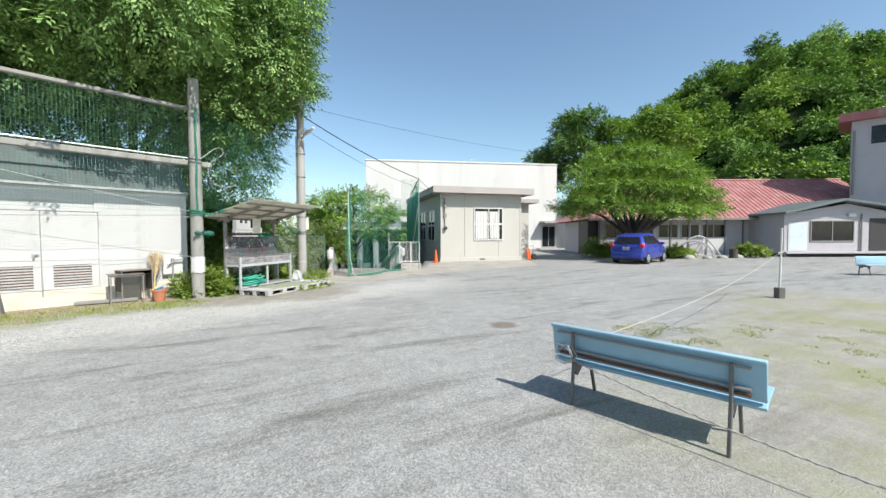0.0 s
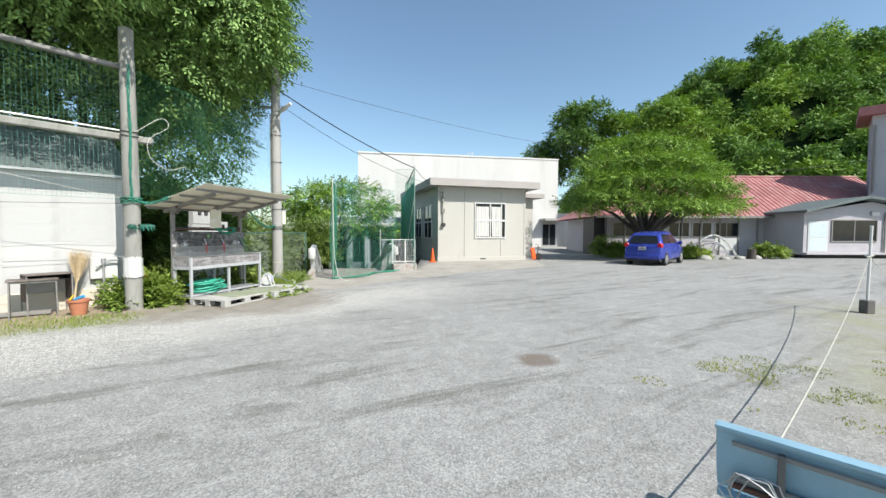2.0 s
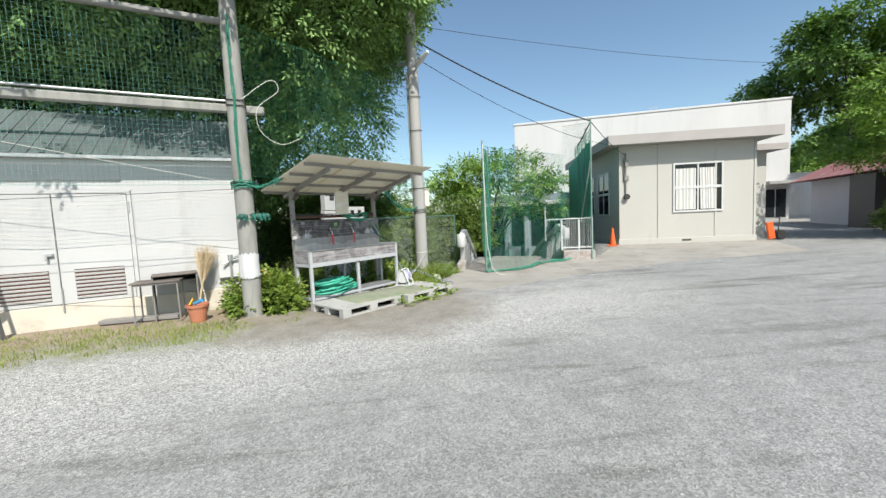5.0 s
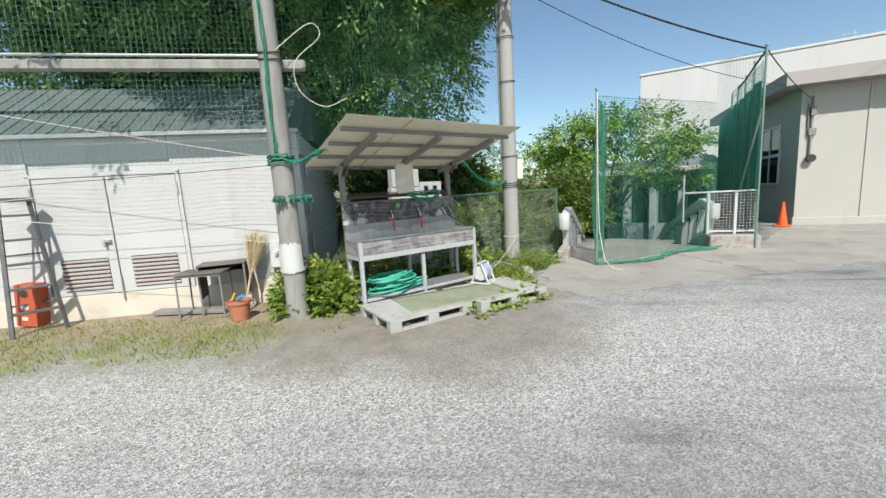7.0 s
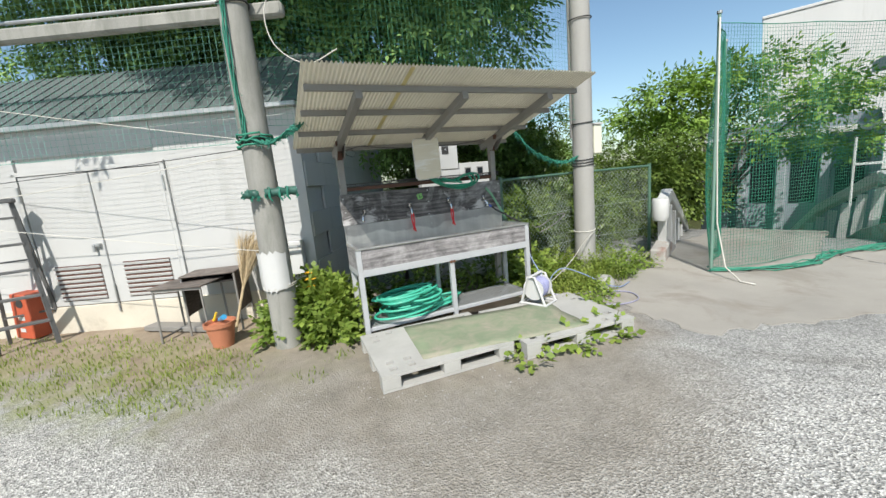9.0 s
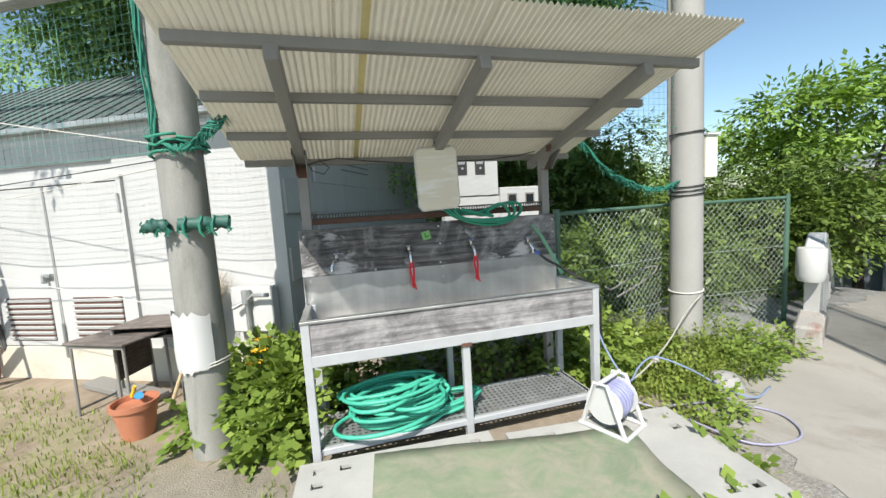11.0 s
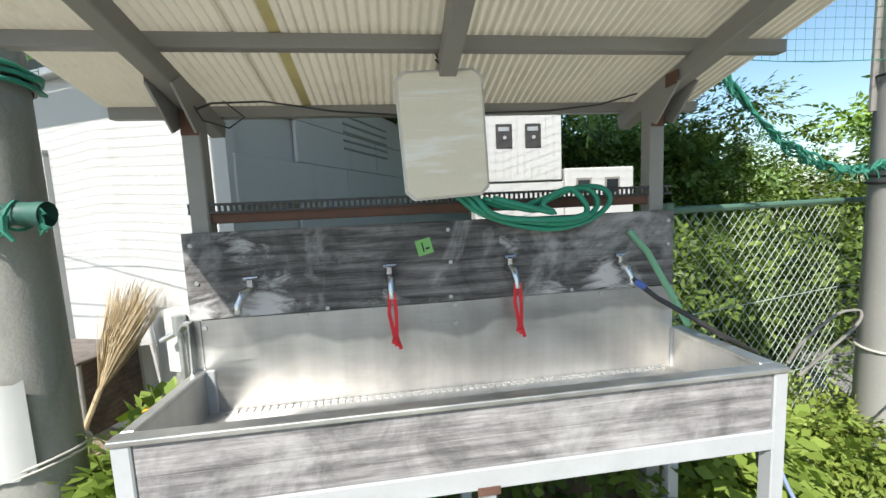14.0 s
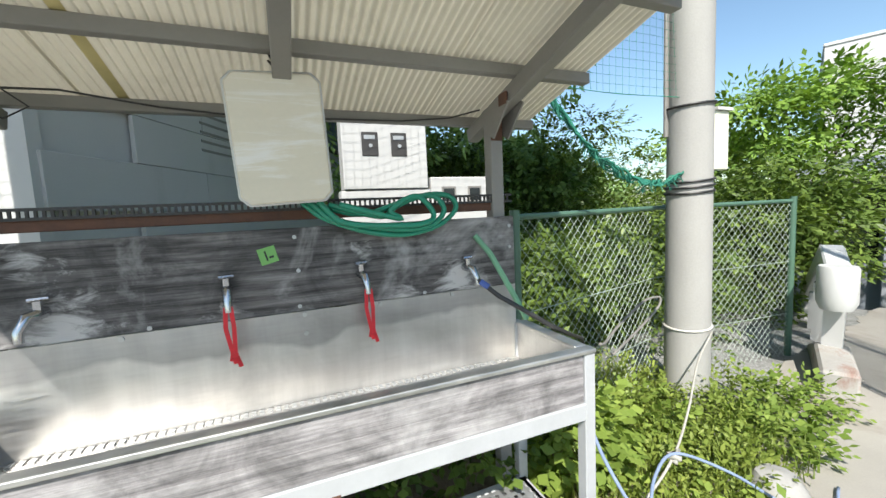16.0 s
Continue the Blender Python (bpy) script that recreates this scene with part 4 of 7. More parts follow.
def wash_stand():
    th = thing("wash_stand", SINK, "long stainless wash trough in a white steel frame with weathered boards", "sink")
    # steel frame
    for x, y in ((0.0, -0.47), (2.0, -0.47), (0.02, -0.02), (1.98, -0.02)):
        part("leg", Geo().box(x - 0.0 if x < 1 else x - 0.025, x + 0.05 if x < 1 else x + 0.025, y - 0.005, y + 0.045, 0.0, 0.985), M_WHITESTEEL, th, bevel=0.004)
    part("leg", Geo().box(0.985, 1.035, -0.468, -0.42, 0.0, 0.71), M_WHITESTEEL, th, "white leg with peeling rusty top", bevel=0.004)
    part("leg", Geo().box(0.985, 1.03, -0.06, -0.02, 0.0, 0.71), M_WHITESTEEL, th, bevel=0.004)
    part("front_bar", Geo().box(0.0, 2.02, -0.474, -0.43, 0.705, 0.775), M_WHITESTEEL, th, bevel=0.004)
    part("rust_patch", Geo().box(0.975, 1.045, -0.4775, -0.4735, 0.69, 0.716), M_RUST, th, "rusty weld")
    part("side_bar", Geo().box(0.005, 0.045, -0.43, 0.0, 0.71, 0.77), M_WHITESTEEL, th, bevel=0.004)
    part("side_bar", Geo().box(1.975, 2.015, -0.43, 0.0, 0.71, 0.77), M_WHITESTEEL, th, bevel=0.004)
    # apron boards, two courses
    for x0, x1, z0, z1 in ((0.052, 1.972, 0.776, 0.8735), (0.052, 1.972, 0.8742, 0.972)):
        part("apron_board", Geo().box(x0, x1, -0.468, -0.45, z0, z1), M_APRON, th, "pale weathered wooden board", bevel=0.0015)
    part("side_board", Geo().box(0.004, 0.02, -0.42, -0.03, 0.776, 0.972), M_APRON, th)
    part("side_board", Geo().box(2.0, 2.016, -0.42, -0.03, 0.776, 0.972), M_APRON, th)
    # stainless basin
    X0, X1, Y0, Y1, ZB, ZR, ZT = 0.035, 1.965, -0.44, -0.012, 0.815, 0.985, 1.178
    basin = part("basin", Geo().box(X0, X1, Y0, Y1, ZB - 0.006, ZB), M_STEEL, th, "stained stainless steel basin")
    part("back_panel", Geo().box(X0, X1, Y1 - 0.004, Y1, ZB, ZT), M_STEEL, basin)
    part("side_panel", Geo().box(X0 - 0.004, X0, Y0, Y1, ZB - 0.006, ZR), M_STEEL, basin)
    part("side_panel", Geo().box(X1, X1 + 0.004, Y0, Y1, ZB - 0.006, ZR), M_STEEL, basin)
    part("front_panel", Geo().box(X0, X1, Y0 - 0.004, Y0, ZB - 0.006, ZR), M_STEEL, basin)
    part("front_rim", Geo().box(-0.004, 2.024, -0.482, -0.434, ZR - 0.012, ZR + 0.006), M_STEEL, basin, bevel=0.004, segments=2)
    part("side_rim", Geo().box(0.0, 0.04, -0.434, -0.01, ZR - 0.012, ZR + 0.006), M_STEEL, basin, bevel=0.004)
    part("side_rim", Geo().box(1.962, 2.02, -0.434, -0.01, ZR - 0.012, ZR + 0.006), M_STEEL, basin, bevel=0.004)
    part("splash_side", Geo().plate([(-0.012, 0.985), (-0.012, 1.178), (-0.05, 1.178), (-0.06, 0.99)], "x", 0.006, 0.012).box(0.006, 0.036, -0.02, -0.012, 0.985, 1.178), M_STEEL, basin)
    dr = Geo()
    for k in range(64):
        x = 0.1 + k * 0.0285
        dr.box(x, x + 0.016, Y1 - 0.034, Y1 - 0.008, ZB, ZB + 0.006)
    part("drain_grating", dr, M_GALV, basin, "row of drain slots")
    for x, z in ((0.42, 1.165), (0.74, 1.168), (1.30, 1.166), (1.63, 1.168), (1.0, 1.09), (1.0, 1.165), (0.05, 1.15)):
        part("bolt_head", Geo().tube([(x, Y1 - 0.003, z), (x, Y1 - 0.010, z)], 0.009, 8), M_GALV, basin, smooth=True)
    # back board, two lengths
    bb = part("back_board", Geo().box(0.0, 1.968, -0.014, 0.012, 1.18, 1.505), M_BOARD, th, "dark weathered wooden back board with pale stains", bevel=0.003)
    for x, z in ((0.03, 1.46), (0.04, 1.32), (0.985, 1.47), (0.99, 1.34), (0.985, 1.2), (1.94, 1.46), (1.94, 1.36), (0.5, 1.19), (1.5, 1.19)):
        part("screw_head", Geo().tube([(x, -0.013, z), (x, -0.019, z)], 0.008, 8), M_GALV, bb, smooth=True)
    tape = Geo().box(0, 0.062, -0.002, 0, 0, 0.062, pose(0.865, -0.015, 1.37, 0, -14, 0))
    part("green_tape", tape, paint("green_tape", (0.18, 0.42, 0.12), 0.6, vary=0.1), bb, "square of green tape with dark marks")
    part("tape_marks", Geo().box(0.022, 0.028, -0.0035, -0.002, 0.012, 0.05, pose(0.865, -0.015, 1.37, 0, -14, 0)).box(0.034, 0.05, -0.0035, -0.002, 0.018, 0.026, pose(0.865, -0.015, 1.37, 0, -14, 0)), M_CABLE, bb)
    tap(th, 0.235, 1.285, -0.7, False)
    tap(th, 0.745, 1.30, 0.1, True)
    tap(th, 1.225, 1.305, 0.3, True)
    tap(th, 1.70, 1.285, 0.5, False)
    # perforated shelf under the basin
    sh = part("lower_shelf", Geo().box(0.03, 1.99, -0.46, -0.42, 0.14, 0.18).box(0.03, 1.99, -0.05, -0.01, 0.14, 0.18).box(0.03, 0.07, -0.46, -0.01, 0.14, 0.18).box(1.95, 1.99, -0.46, -0.01, 0.14, 0.18), M_WHITESTEEL, th, bevel=0.004)
    mesh_plate = Geo()
    for k in range(49):
        x = 0.06 + k * 0.0395
        mesh_plate.box(x, x + 0.020, -0.43, -0.04, 0.176, 0.180)
    for k in range(10):
        y = -0.43 + k * 0.0395
        mesh_plate.box(0.06, 1.96, y, y + 0.020, 0.1765, 0.1805)
    part("perforated_plate", mesh_plate, M_GALV, sh, "perforated metal shelf plate")
    return th


wash_shed()
wash_stand()


def coil(th, name, loops, centre, rx, ry, r, mat, seed, tilt=0.0, rise=0.012, upright=False, wob=0.03, label=""):
    rg = random.Random(seed)
    pts = []
    for k in range(loops):
        a0, b0 = rg.uniform(0.62, 1.08), rg.uniform(0.62, 1.1)
        dx, dy, dz = rg.uniform(-wob, wob), rg.uniform(-wob, wob), rg.uniform(-wob * 0.4, wob * 0.4)
        for i in range(24):
            a = 2 * math.pi * i / 24
            q = (k * 24 + i) / 24
            if upright:
                p = (centre[0] + dx + rx * a0 * math.cos(a), centre[1] + dy + 0.01 * k, centre[2] + dz + ry * b0 * math.sin(a) + tilt * math.cos(a))
            else:
                p = (centre[0] + dx + rx * a0 * math.cos(a), centre[1] + dy + ry * b0 * math.sin(a), centre[2] + dz + rise * q + tilt * math.cos(a))
            pts.append(p)
    # ease the jumps between loops
    arr = np.array(pts)
    ker = np.array([1, 2, 3, 2, 1]) / 9
    pad = np.vstack([arr[:1]] * 2 + [arr] + [arr[-1:]] * 2)
    arr = np.stack([np.convolve(pad[:, i], ker, "valid") for i in range(3)], 1)
    return part(name, Geo().tube([tuple(p) for p in arr], r, 8), mat, th, label, smooth="all")


hc = thing("hose_coil", SINK, "thick bright green garden hose coiled on the lower shelf", "hose")
coil(hc, "coil", 20, (0.56, -0.28, 0.20), 0.33, 0.19, 0.013, M_HOSE, 3, rise=0.0115, wob=0.12, tilt=0.02)
coil(hc, "loose_loop", 5, (0.88, -0.26, 0.21), 0.28, 0.17, 0.0115, M_HOSE, 5, rise=0.012, tilt=0.03)
hl = thing("hanging_hose", SINK, "dark green hose looped over the rail", "hose")
for k in range(3):
    w = (0.0, 0.07, 0.14)[k]
    dp = -0.05 - 0.02 * k
    part("loop", Geo().tube(curve_through([(1.02 + w * 0.4, dp, 1.60), (1.10 + w * 0.5, dp - 0.01, 1.535 - 0.01 * k), (1.26 + w, dp - 0.02, 1.475 - 0.012 * k + w * 0.3), (1.42 + w * 0.5, dp - 0.01, 1.455 + 0.022 * (k % 3)), (1.57 - w * 0.3, dp, 1.485 + 0.014 * k), (1.655 - w * 0.9, dp + 0.01, 1.55), (1.63 - w * 1.1, dp + 0.01, 1.605), (1.53 - w * 0.8, dp, 1.615 - 0.008 * k), (1.40 - w * 0.4, dp - 0.01, 1.585 - 0.016 * k), (1.24 + w, dp - 0.02, 1.545 - 0.012 * k), (1.08 + w * 0.5, dp - 0.01, 1.585)]), 0.0115, 8), M_HOSEDARK, hl, smooth="all")
dh = thing("drain_hose", SINK, "faded green hose poking through the back board", "hose")
part("pipe", Geo().tube([(1.755, -0.02, 1.425), (1.81, -0.06, 1.34), (1.90, -0.10, 1.15), (1.955, -0.12, 1.03)], 0.013, 8), paint("pale_green_hose", (0.16, 0.36, 0.22), 0.6), dh, smooth=True)
bh = thing("black_hose", SINK, "black hose running from the tap over the basin", "hose")
part("pipe", Geo().tube([(1.725, -0.09, 1.235), (1.80, -0.14, 1.16), (1.90, -0.20, 1.09), (2.0, -0.24, 1.02), (2.12, -0.22, 0.955), (2.24, -0.16, 0.90), (2.30, -0.12, 0.78), (2.32, -0.1, 0.5), (2.36, -0.12, 0.05)], 0.011, 8), M_CABLE, bh, smooth=True)
ph = thing("pale_hose", SINK, "pale grey hose draped from the basin to the pole", "hose")
part("pipe", Geo().tube(curve_through([(2.19, -0.33, 0.93), (2.35, -0.2, 0.87), (2.6, -0.05, 0.88), (2.9, 0.05, 0.95), (3.02, 0.06, 0.96), (3.03, 0.04, 0.95), (2.95, 0.0, 0.91), (2.7, -0.08, 0.84), (2.4, -0.2, 0.80)]), 0.007, 8), paint("pale_grey_hose", (0.20, 0.19, 0.17), 0.65), ph, smooth="all")
part("collar", Geo().tube([(1.735, -0.095, 1.225), (1.765, -0.115, 1.20)], 0.014, 8), paint("blue_plastic", (0.05, 0.1, 0.35), 0.4), bh)

tie = thing("tie_rope", SINK, "weathered rope tied from the utility pole to the wash stand leg", "rope")
part("strand", Geo().tube(curve_through([(3.70, 0.16, 0.60), (3.35, 0.02, 0.50), (2.95, -0.2, 0.38), (2.62, -0.36, 0.30), (2.35, -0.42, 0.20), (2.03, -0.48, 0.16)]), 0.0065, 7), M_YARDROPE, tie, smooth="all")
part("knot", Geo().tube([(2.60, -0.38, 0.28), (2.65, -0.36, 0.32), (2.62, -0.33, 0.29), (2.59, -0.36, 0.31), (2.63, -0.39, 0.30)], 0.014, 7), M_YARDROPE, tie, smooth="all")
bluehose = thing("blue_hose", SINK, "thin pale blue hose drooping from the wash stand into the weeds", "hose")
part("pipe", Geo().tube(curve_through([(2.03, -0.40, 0.74), (2.06, -0.46, 0.55), (2.12, -0.56, 0.36), (2.22, -0.55, 0.27), (2.42, -0.42, 0.30), (2.62, -0.37, 0.32), (2.85, -0.48, 0.22), (3.02, -0.62, 0.10), (3.2, -0.72, 0.035), (3.5, -0.62, 0.02)]), 0.0075, 8), paint("pale_blue_hose", (0.22, 0.28, 0.42), 0.4, vary=0.15, scale=20), bluehose, smooth="all")

# tray hung from the middle rafter
tr = thing("hanging_tray", SINK @ pose(0.965, -0.15, 1.81, 4, -3.0, 0), "cream plastic tray hung from the roof by a wire", "tray")
c = 0.03
outline = [(-0.155 + c, -0.22), (0.155 - c, -0.22), (0.155, -0.22 + c), (0.155, 0.22 - c), (0.155 - c, 0.22), (-0.155 + c, 0.22), (-0.155, 0.22 - c), (-0.155, -0.22 + c)]
part("board", Geo().plate([(x * 0.95, z * 0.965) for x, z in outline], "y", -0.012, 0.006), paint("cream_plastic", (0.66, 0.60, 0.48), 0.35, vary=0.08, scale=3, stretch=(0.3, 1, 3), dirt=(0.74, 0.71, 0.66), dirt_at=(0.5, 0.62)), tr, bevel=0.004)
part("rim", Geo().plate(outline, "y", 0.0, 0.010), M_WHITE, tr, "pale translucent rim", bevel=0.004)
part("hanger", Geo().tube([(0, -0.005, 0.2), (0.01, -0.02, 0.225), (-0.005, 0.0, 0.25), (0.015, 0.01, 0.235), (0.0, 0.03, 0.28)], 0.004, 6), M_CABLE, tr)


# ---- pallets and mat ----
def pallet(m, label):
    th = thing("pallet", m, label, "pallet", "pallets before the wash stand")
    for y0, y1 in ((0, 0.13), (0.485, 0.615), (0.97, 1.1)):
        for x0, x1 in ((0, 0.14), (0.48, 0.62), (0.96, 1.1)):
            part("block", Geo().box(x0, x1, y0, y1, 0.02, 0.115), M_PALLET, th, bevel=0.006)
    part("bottom_deck", Geo().box(0, 1.1, 0, 0.13, 0, 0.022).box(0, 1.1, 0.485, 0.615, 0, 0.022).box(0, 1.1, 0.97, 1.1, 0, 0.022), M_PALLET, th)
    # deck with rectangular holes: strips both ways
    cuts = [0, 0.08, 0.14, 0.22, 0.28, 0.48, 0.54, 0.56, 0.62, 0.82, 0.88, 0.96, 1.02, 1.1]
    holes = {(1, 1), (3, 1), (1, 3), (3, 3), (9, 1), (11, 1), (9, 11), (11, 11), (1, 9), (1, 11), (3, 11), (11, 9), (11, 3), (9, 3)}
    g = Geo()
    g.v = [(x, y, z) for z in (0.115, 0.14) for y in cuts for x in cuts]
    at = lambda i, j, k: k * 196 + j * 14 + i
    full = lambda i, j: 0 <= i < 13 and 0 <= j < 13 and (i, j) not in holes
    for i in range(13):
        for j in range(13):
            if full(i, j):
                g.f += [(at(i, j, 1), at(i + 1, j, 1), at(i + 1, j + 1, 1), at(i, j + 1, 1)), (at(i, j, 0), at(i, j + 1, 0), at(i + 1, j + 1, 0), at(i + 1, j, 0))]
                for di, dj, a, b in ((-1, 0, (0, 0), (0, 1)), (1, 0, (1, 1), (1, 0)), (0, -1, (1, 0), (0, 0)), (0, 1, (0, 1), (1, 1))):
                    if not full(i + di, j + dj):
                        p, q = (i + a[0], j + a[1]), (i + b[0], j + b[1])
                        g.f.append((at(*p, 0), at(*q, 0), at(*q, 1), at(*p, 1)))
    part("deck", g, M_PALLET, th)
    return th


pallet(SINK @ pose(-0.12, -1.43, 0.005, 0, 0, -3) @ Matrix.Diagonal((1.06, 0.84, 1, 1)), "pale plastic pallet under the green mat")
pallet(SINK @ pose(1.10, -1.60, 0.005, 0, 0, -5) @ Matrix.Diagonal((1.06, 0.88, 1, 1)), "pale plastic pallet with weeds at its edge")
g = Geo()
for j in range(9):
    for i in range(15):
        u, v = i / 14, j / 8
        x, y = 0.26 + 1.54 * u + 0.10 * v + 0.03 * u * v + 0.012 * math.sin(9 * v) * (u > 0.98), -1.34 - 0.25 * u + (0.78 - 0.03 * u) * v + 0.010 * math.sin(7 * u)
        g.v.append((x, y, 0.15 + 0.006 * noise.noise(Vector((x * 5, y * 5, 1)))))
g.f = [(j * 15 + i, j * 15 + i + 1, (j + 1) * 15 + i + 1, (j + 1) * 15 + i) for j in range(8) for i in range(14)]
mt = solid("floor_mat", g, M_MAT, "faded green mat lying on the pallets", "mat", m=SINK, smooth="all")
md = mt.modifiers.new("thick", "SOLIDIFY")
md.thickness = 0.008

# hose reel
hr = thing("hose_reel", SINK @ pose(1.86, -0.80, 0.158, 0, 0, 24), "white plastic hose reel with a violet hose", "hose reel")
for s in (-0.12, 0.12):
    part("side_frame", Geo().tube([(s, -0.16, 0.0), (s, 0.16, 0.0)], 0.014, 8).tube([(s, -0.14, 0.0), (s, -0.03, 0.30), (s, 0.05, 0.30), (s, 0.14, 0.0)], 0.014, 8), M_WHITE, hr, smooth=True)
    part("flange", Geo().tube([(s * 0.8, 0, 0.16), (s * 0.86, 0, 0.16)], 0.12, 20), M_WHITE, hr, smooth=True)
part("handle", Geo().tube([(-0.12, 0.01, 0.31), (0.12, 0.01, 0.31)], 0.014, 8), M_WHITE, hr, smooth=True)
for y in (-0.15, 0.15):
    part("cross_bar", Geo().tube([(-0.12, y, 0.0), (0.12, y, 0.0)], 0.012, 8), M_WHITE, hr, smooth=True)
g = Geo().tube([(-0.085 + 0.0012 * i, (0.098 + 0.006 * math.sin(i * 0.37)) * math.cos(i * math.pi / 10), 0.16 + (0.098 + 0.006 * math.sin(i * 0.37)) * math.sin(i * math.pi / 10)) for i in range(150)], 0.012, 6)
part("wound_hose", g, paint("violet_hose", (0.28, 0.29, 0.46), 0.4, vary=0.2, scale=30), hr, smooth="all")
lh = solid("loose_hose", Geo().tube(curve_through([SINK @ Vector(p) for p in ((1.8, -0.75, 0.35), (2.0, -0.7, 0.25), (2.2, -0.5, 0.12), (2.45, -0.75, 0.06), (2.65, -1.1, 0.02), (3.0, -1.15, 0.02), (3.15, -0.9, 0.02), (2.9, -0.65, 0.02), (2.5, -0.6, 0.05))]), 0.0075, 8), paint("pale_violet_hose", (0.32, 0.31, 0.42), 0.4), "pale violet hose lying in the weeds", "hose", smooth="all")


# ---- poles, beams and nets ----
def pole_a():
    th = thing("net_pole", pose(-5.95, 9.49, 0), "weathered concrete pole with cords and a white wrapper", "pole", "concrete poles")
    part("shaft", Geo().tube([(0, 0, -0.3), (0, 0, 2.6), (-0.02, 0, 5.3)], [0.145, 0.132, 0.115], 24), M_MOSSY, th, smooth=True)
    wrap = Geo()
    rw = random.Random(4)
    for i in range(17):
        a = radians(-122 + 9.0 * i)
        r = 0.153 + rw.uniform(0.002, 0.014)
        for k, z in enumerate((0.62 + rw.uniform(-.02, .05), 0.75, 0.9, 1.02 + rw.uniform(-.03, .02))):
            wrap.v.append(((r + 0.004 * (k % 2)) * math.cos(a), (r + 0.004 * (k % 2)) * math.sin(a), z))
    wrap.f = [(i * 4 + k, (i + 1) * 4 + k, (i + 1) * 4 + k + 1, i * 4 + k + 1) for i in range(16) for k in range(3)]
    part("wrapper", wrap, M_WHITE, th, "torn white plastic wrapper", smooth="all")
    for z, r in ((0.66, 0.005), (0.64, 0.005), (2.08, 0.008), (2.1, 0.008), (2.13, 0.007), (3.3, 0.008), (3.38, 0.008)):
        rr = 0.16 if z < 1 else 0.146 if z < 3 else 0.136
        part("cord", Geo().tube([(rr * math.cos(a), rr * math.sin(a), z + 0.012 * math.sin(2 * a)) for a in [2 * math.pi * i / 20 for i in range(21)]], r, 6), M_ROPE if z < 1 else M_CABLE, th, smooth=True)
    d = SINK.to_3x3() @ Vector((1, 0, 0))
    f = SINK.to_3x3() @ Vector((0, -1, 0))
    M_WRAP = paint("dark_green_sheet", (0.03, 0.11, 0.085), 0.6, vary=0.4, scale=14)
    rb = random.Random(15)
    for a, b in ((-0.185, -0.060), (0.000, 0.285)):
        p, q = d * a + f * 0.165, d * b + f * 0.160
        n = 12
        line = [p.lerp(q, i / n) + Vector((0, 0, 1.595 + rb.uniform(-.005, .005))) for i in range(n + 1)]
        rad = [0.043 + rb.uniform(-0.006, 0.006) - (0.008 if i in (3, 7, 8) else 0) for i in range(n + 1)]
        br = part("wrapped_bracket", Geo().tube(line, rad, 14, False).tube(line, [r - 0.006 for r in rad], 14, False), M_WRAP, th, "open bracket tube wrapped in torn dark green sheet", smooth=True)
        fr = Geo()
        for k in range(26):
            o = rb.choice((line[0], line[-1], line[7])) + Vector((0, 0, rb.uniform(-0.045, 0.03))) + f * 0.03
            fr.tube([o, o + d * rb.uniform(-.02, .02) + Vector((0, 0, -0.02)), o + d * rb.uniform(-.03, .03) + Vector((0, 0, rb.uniform(-.05, -.02)))], [0.005, 0.004, 0.001], 4, False)
        tagged(part("frayed_threads", fr, M_NETROLL, br), kind="stuff")
    for x in (0.04, 0.13, 0.20):
        o = d * x + f * 0.167 + Vector((0, 0, 1.595))
        part("bracket_cord", Geo().tube([tuple(o + f * 0.049 * math.cos(a) + Vector((0, 0, 0.049 * math.sin(a))) + d * 0.01 * math.sin(2 * a)) for a in [2 * math.pi * i / 14 for i in range(15)]], 0.006, 6).tube([tuple(o + f * 0.05), tuple(o + f * 0.055 + Vector((0, 0, -0.05))), tuple(o + f * 0.05 + d * 0.02 + Vector((0, 0, -0.085)))], [0.013, 0.010, 0.006], 6), M_NETROLL, th, "green cord tied in a knot", smooth=True)
    # net gathered round the pole head under the shed eaves
    rw = random.Random(8)
    for k in range(3):
        z0 = 2.06 + 0.035 * k
        part("net_fold", Geo().tube([((0.155 + 0.02 * rw.random()) * math.cos(a), (0.155 + 0.02 * rw.random()) * math.sin(a), z0 + 0.02 * math.sin(a + k) + rw.uniform(-.015, .015)) for a in [2 * math.pi * i / 18 for i in range(19)]], 0.010, 6), M_NETGREEN, th, "green net gathered round the pole", smooth="all")
    return th


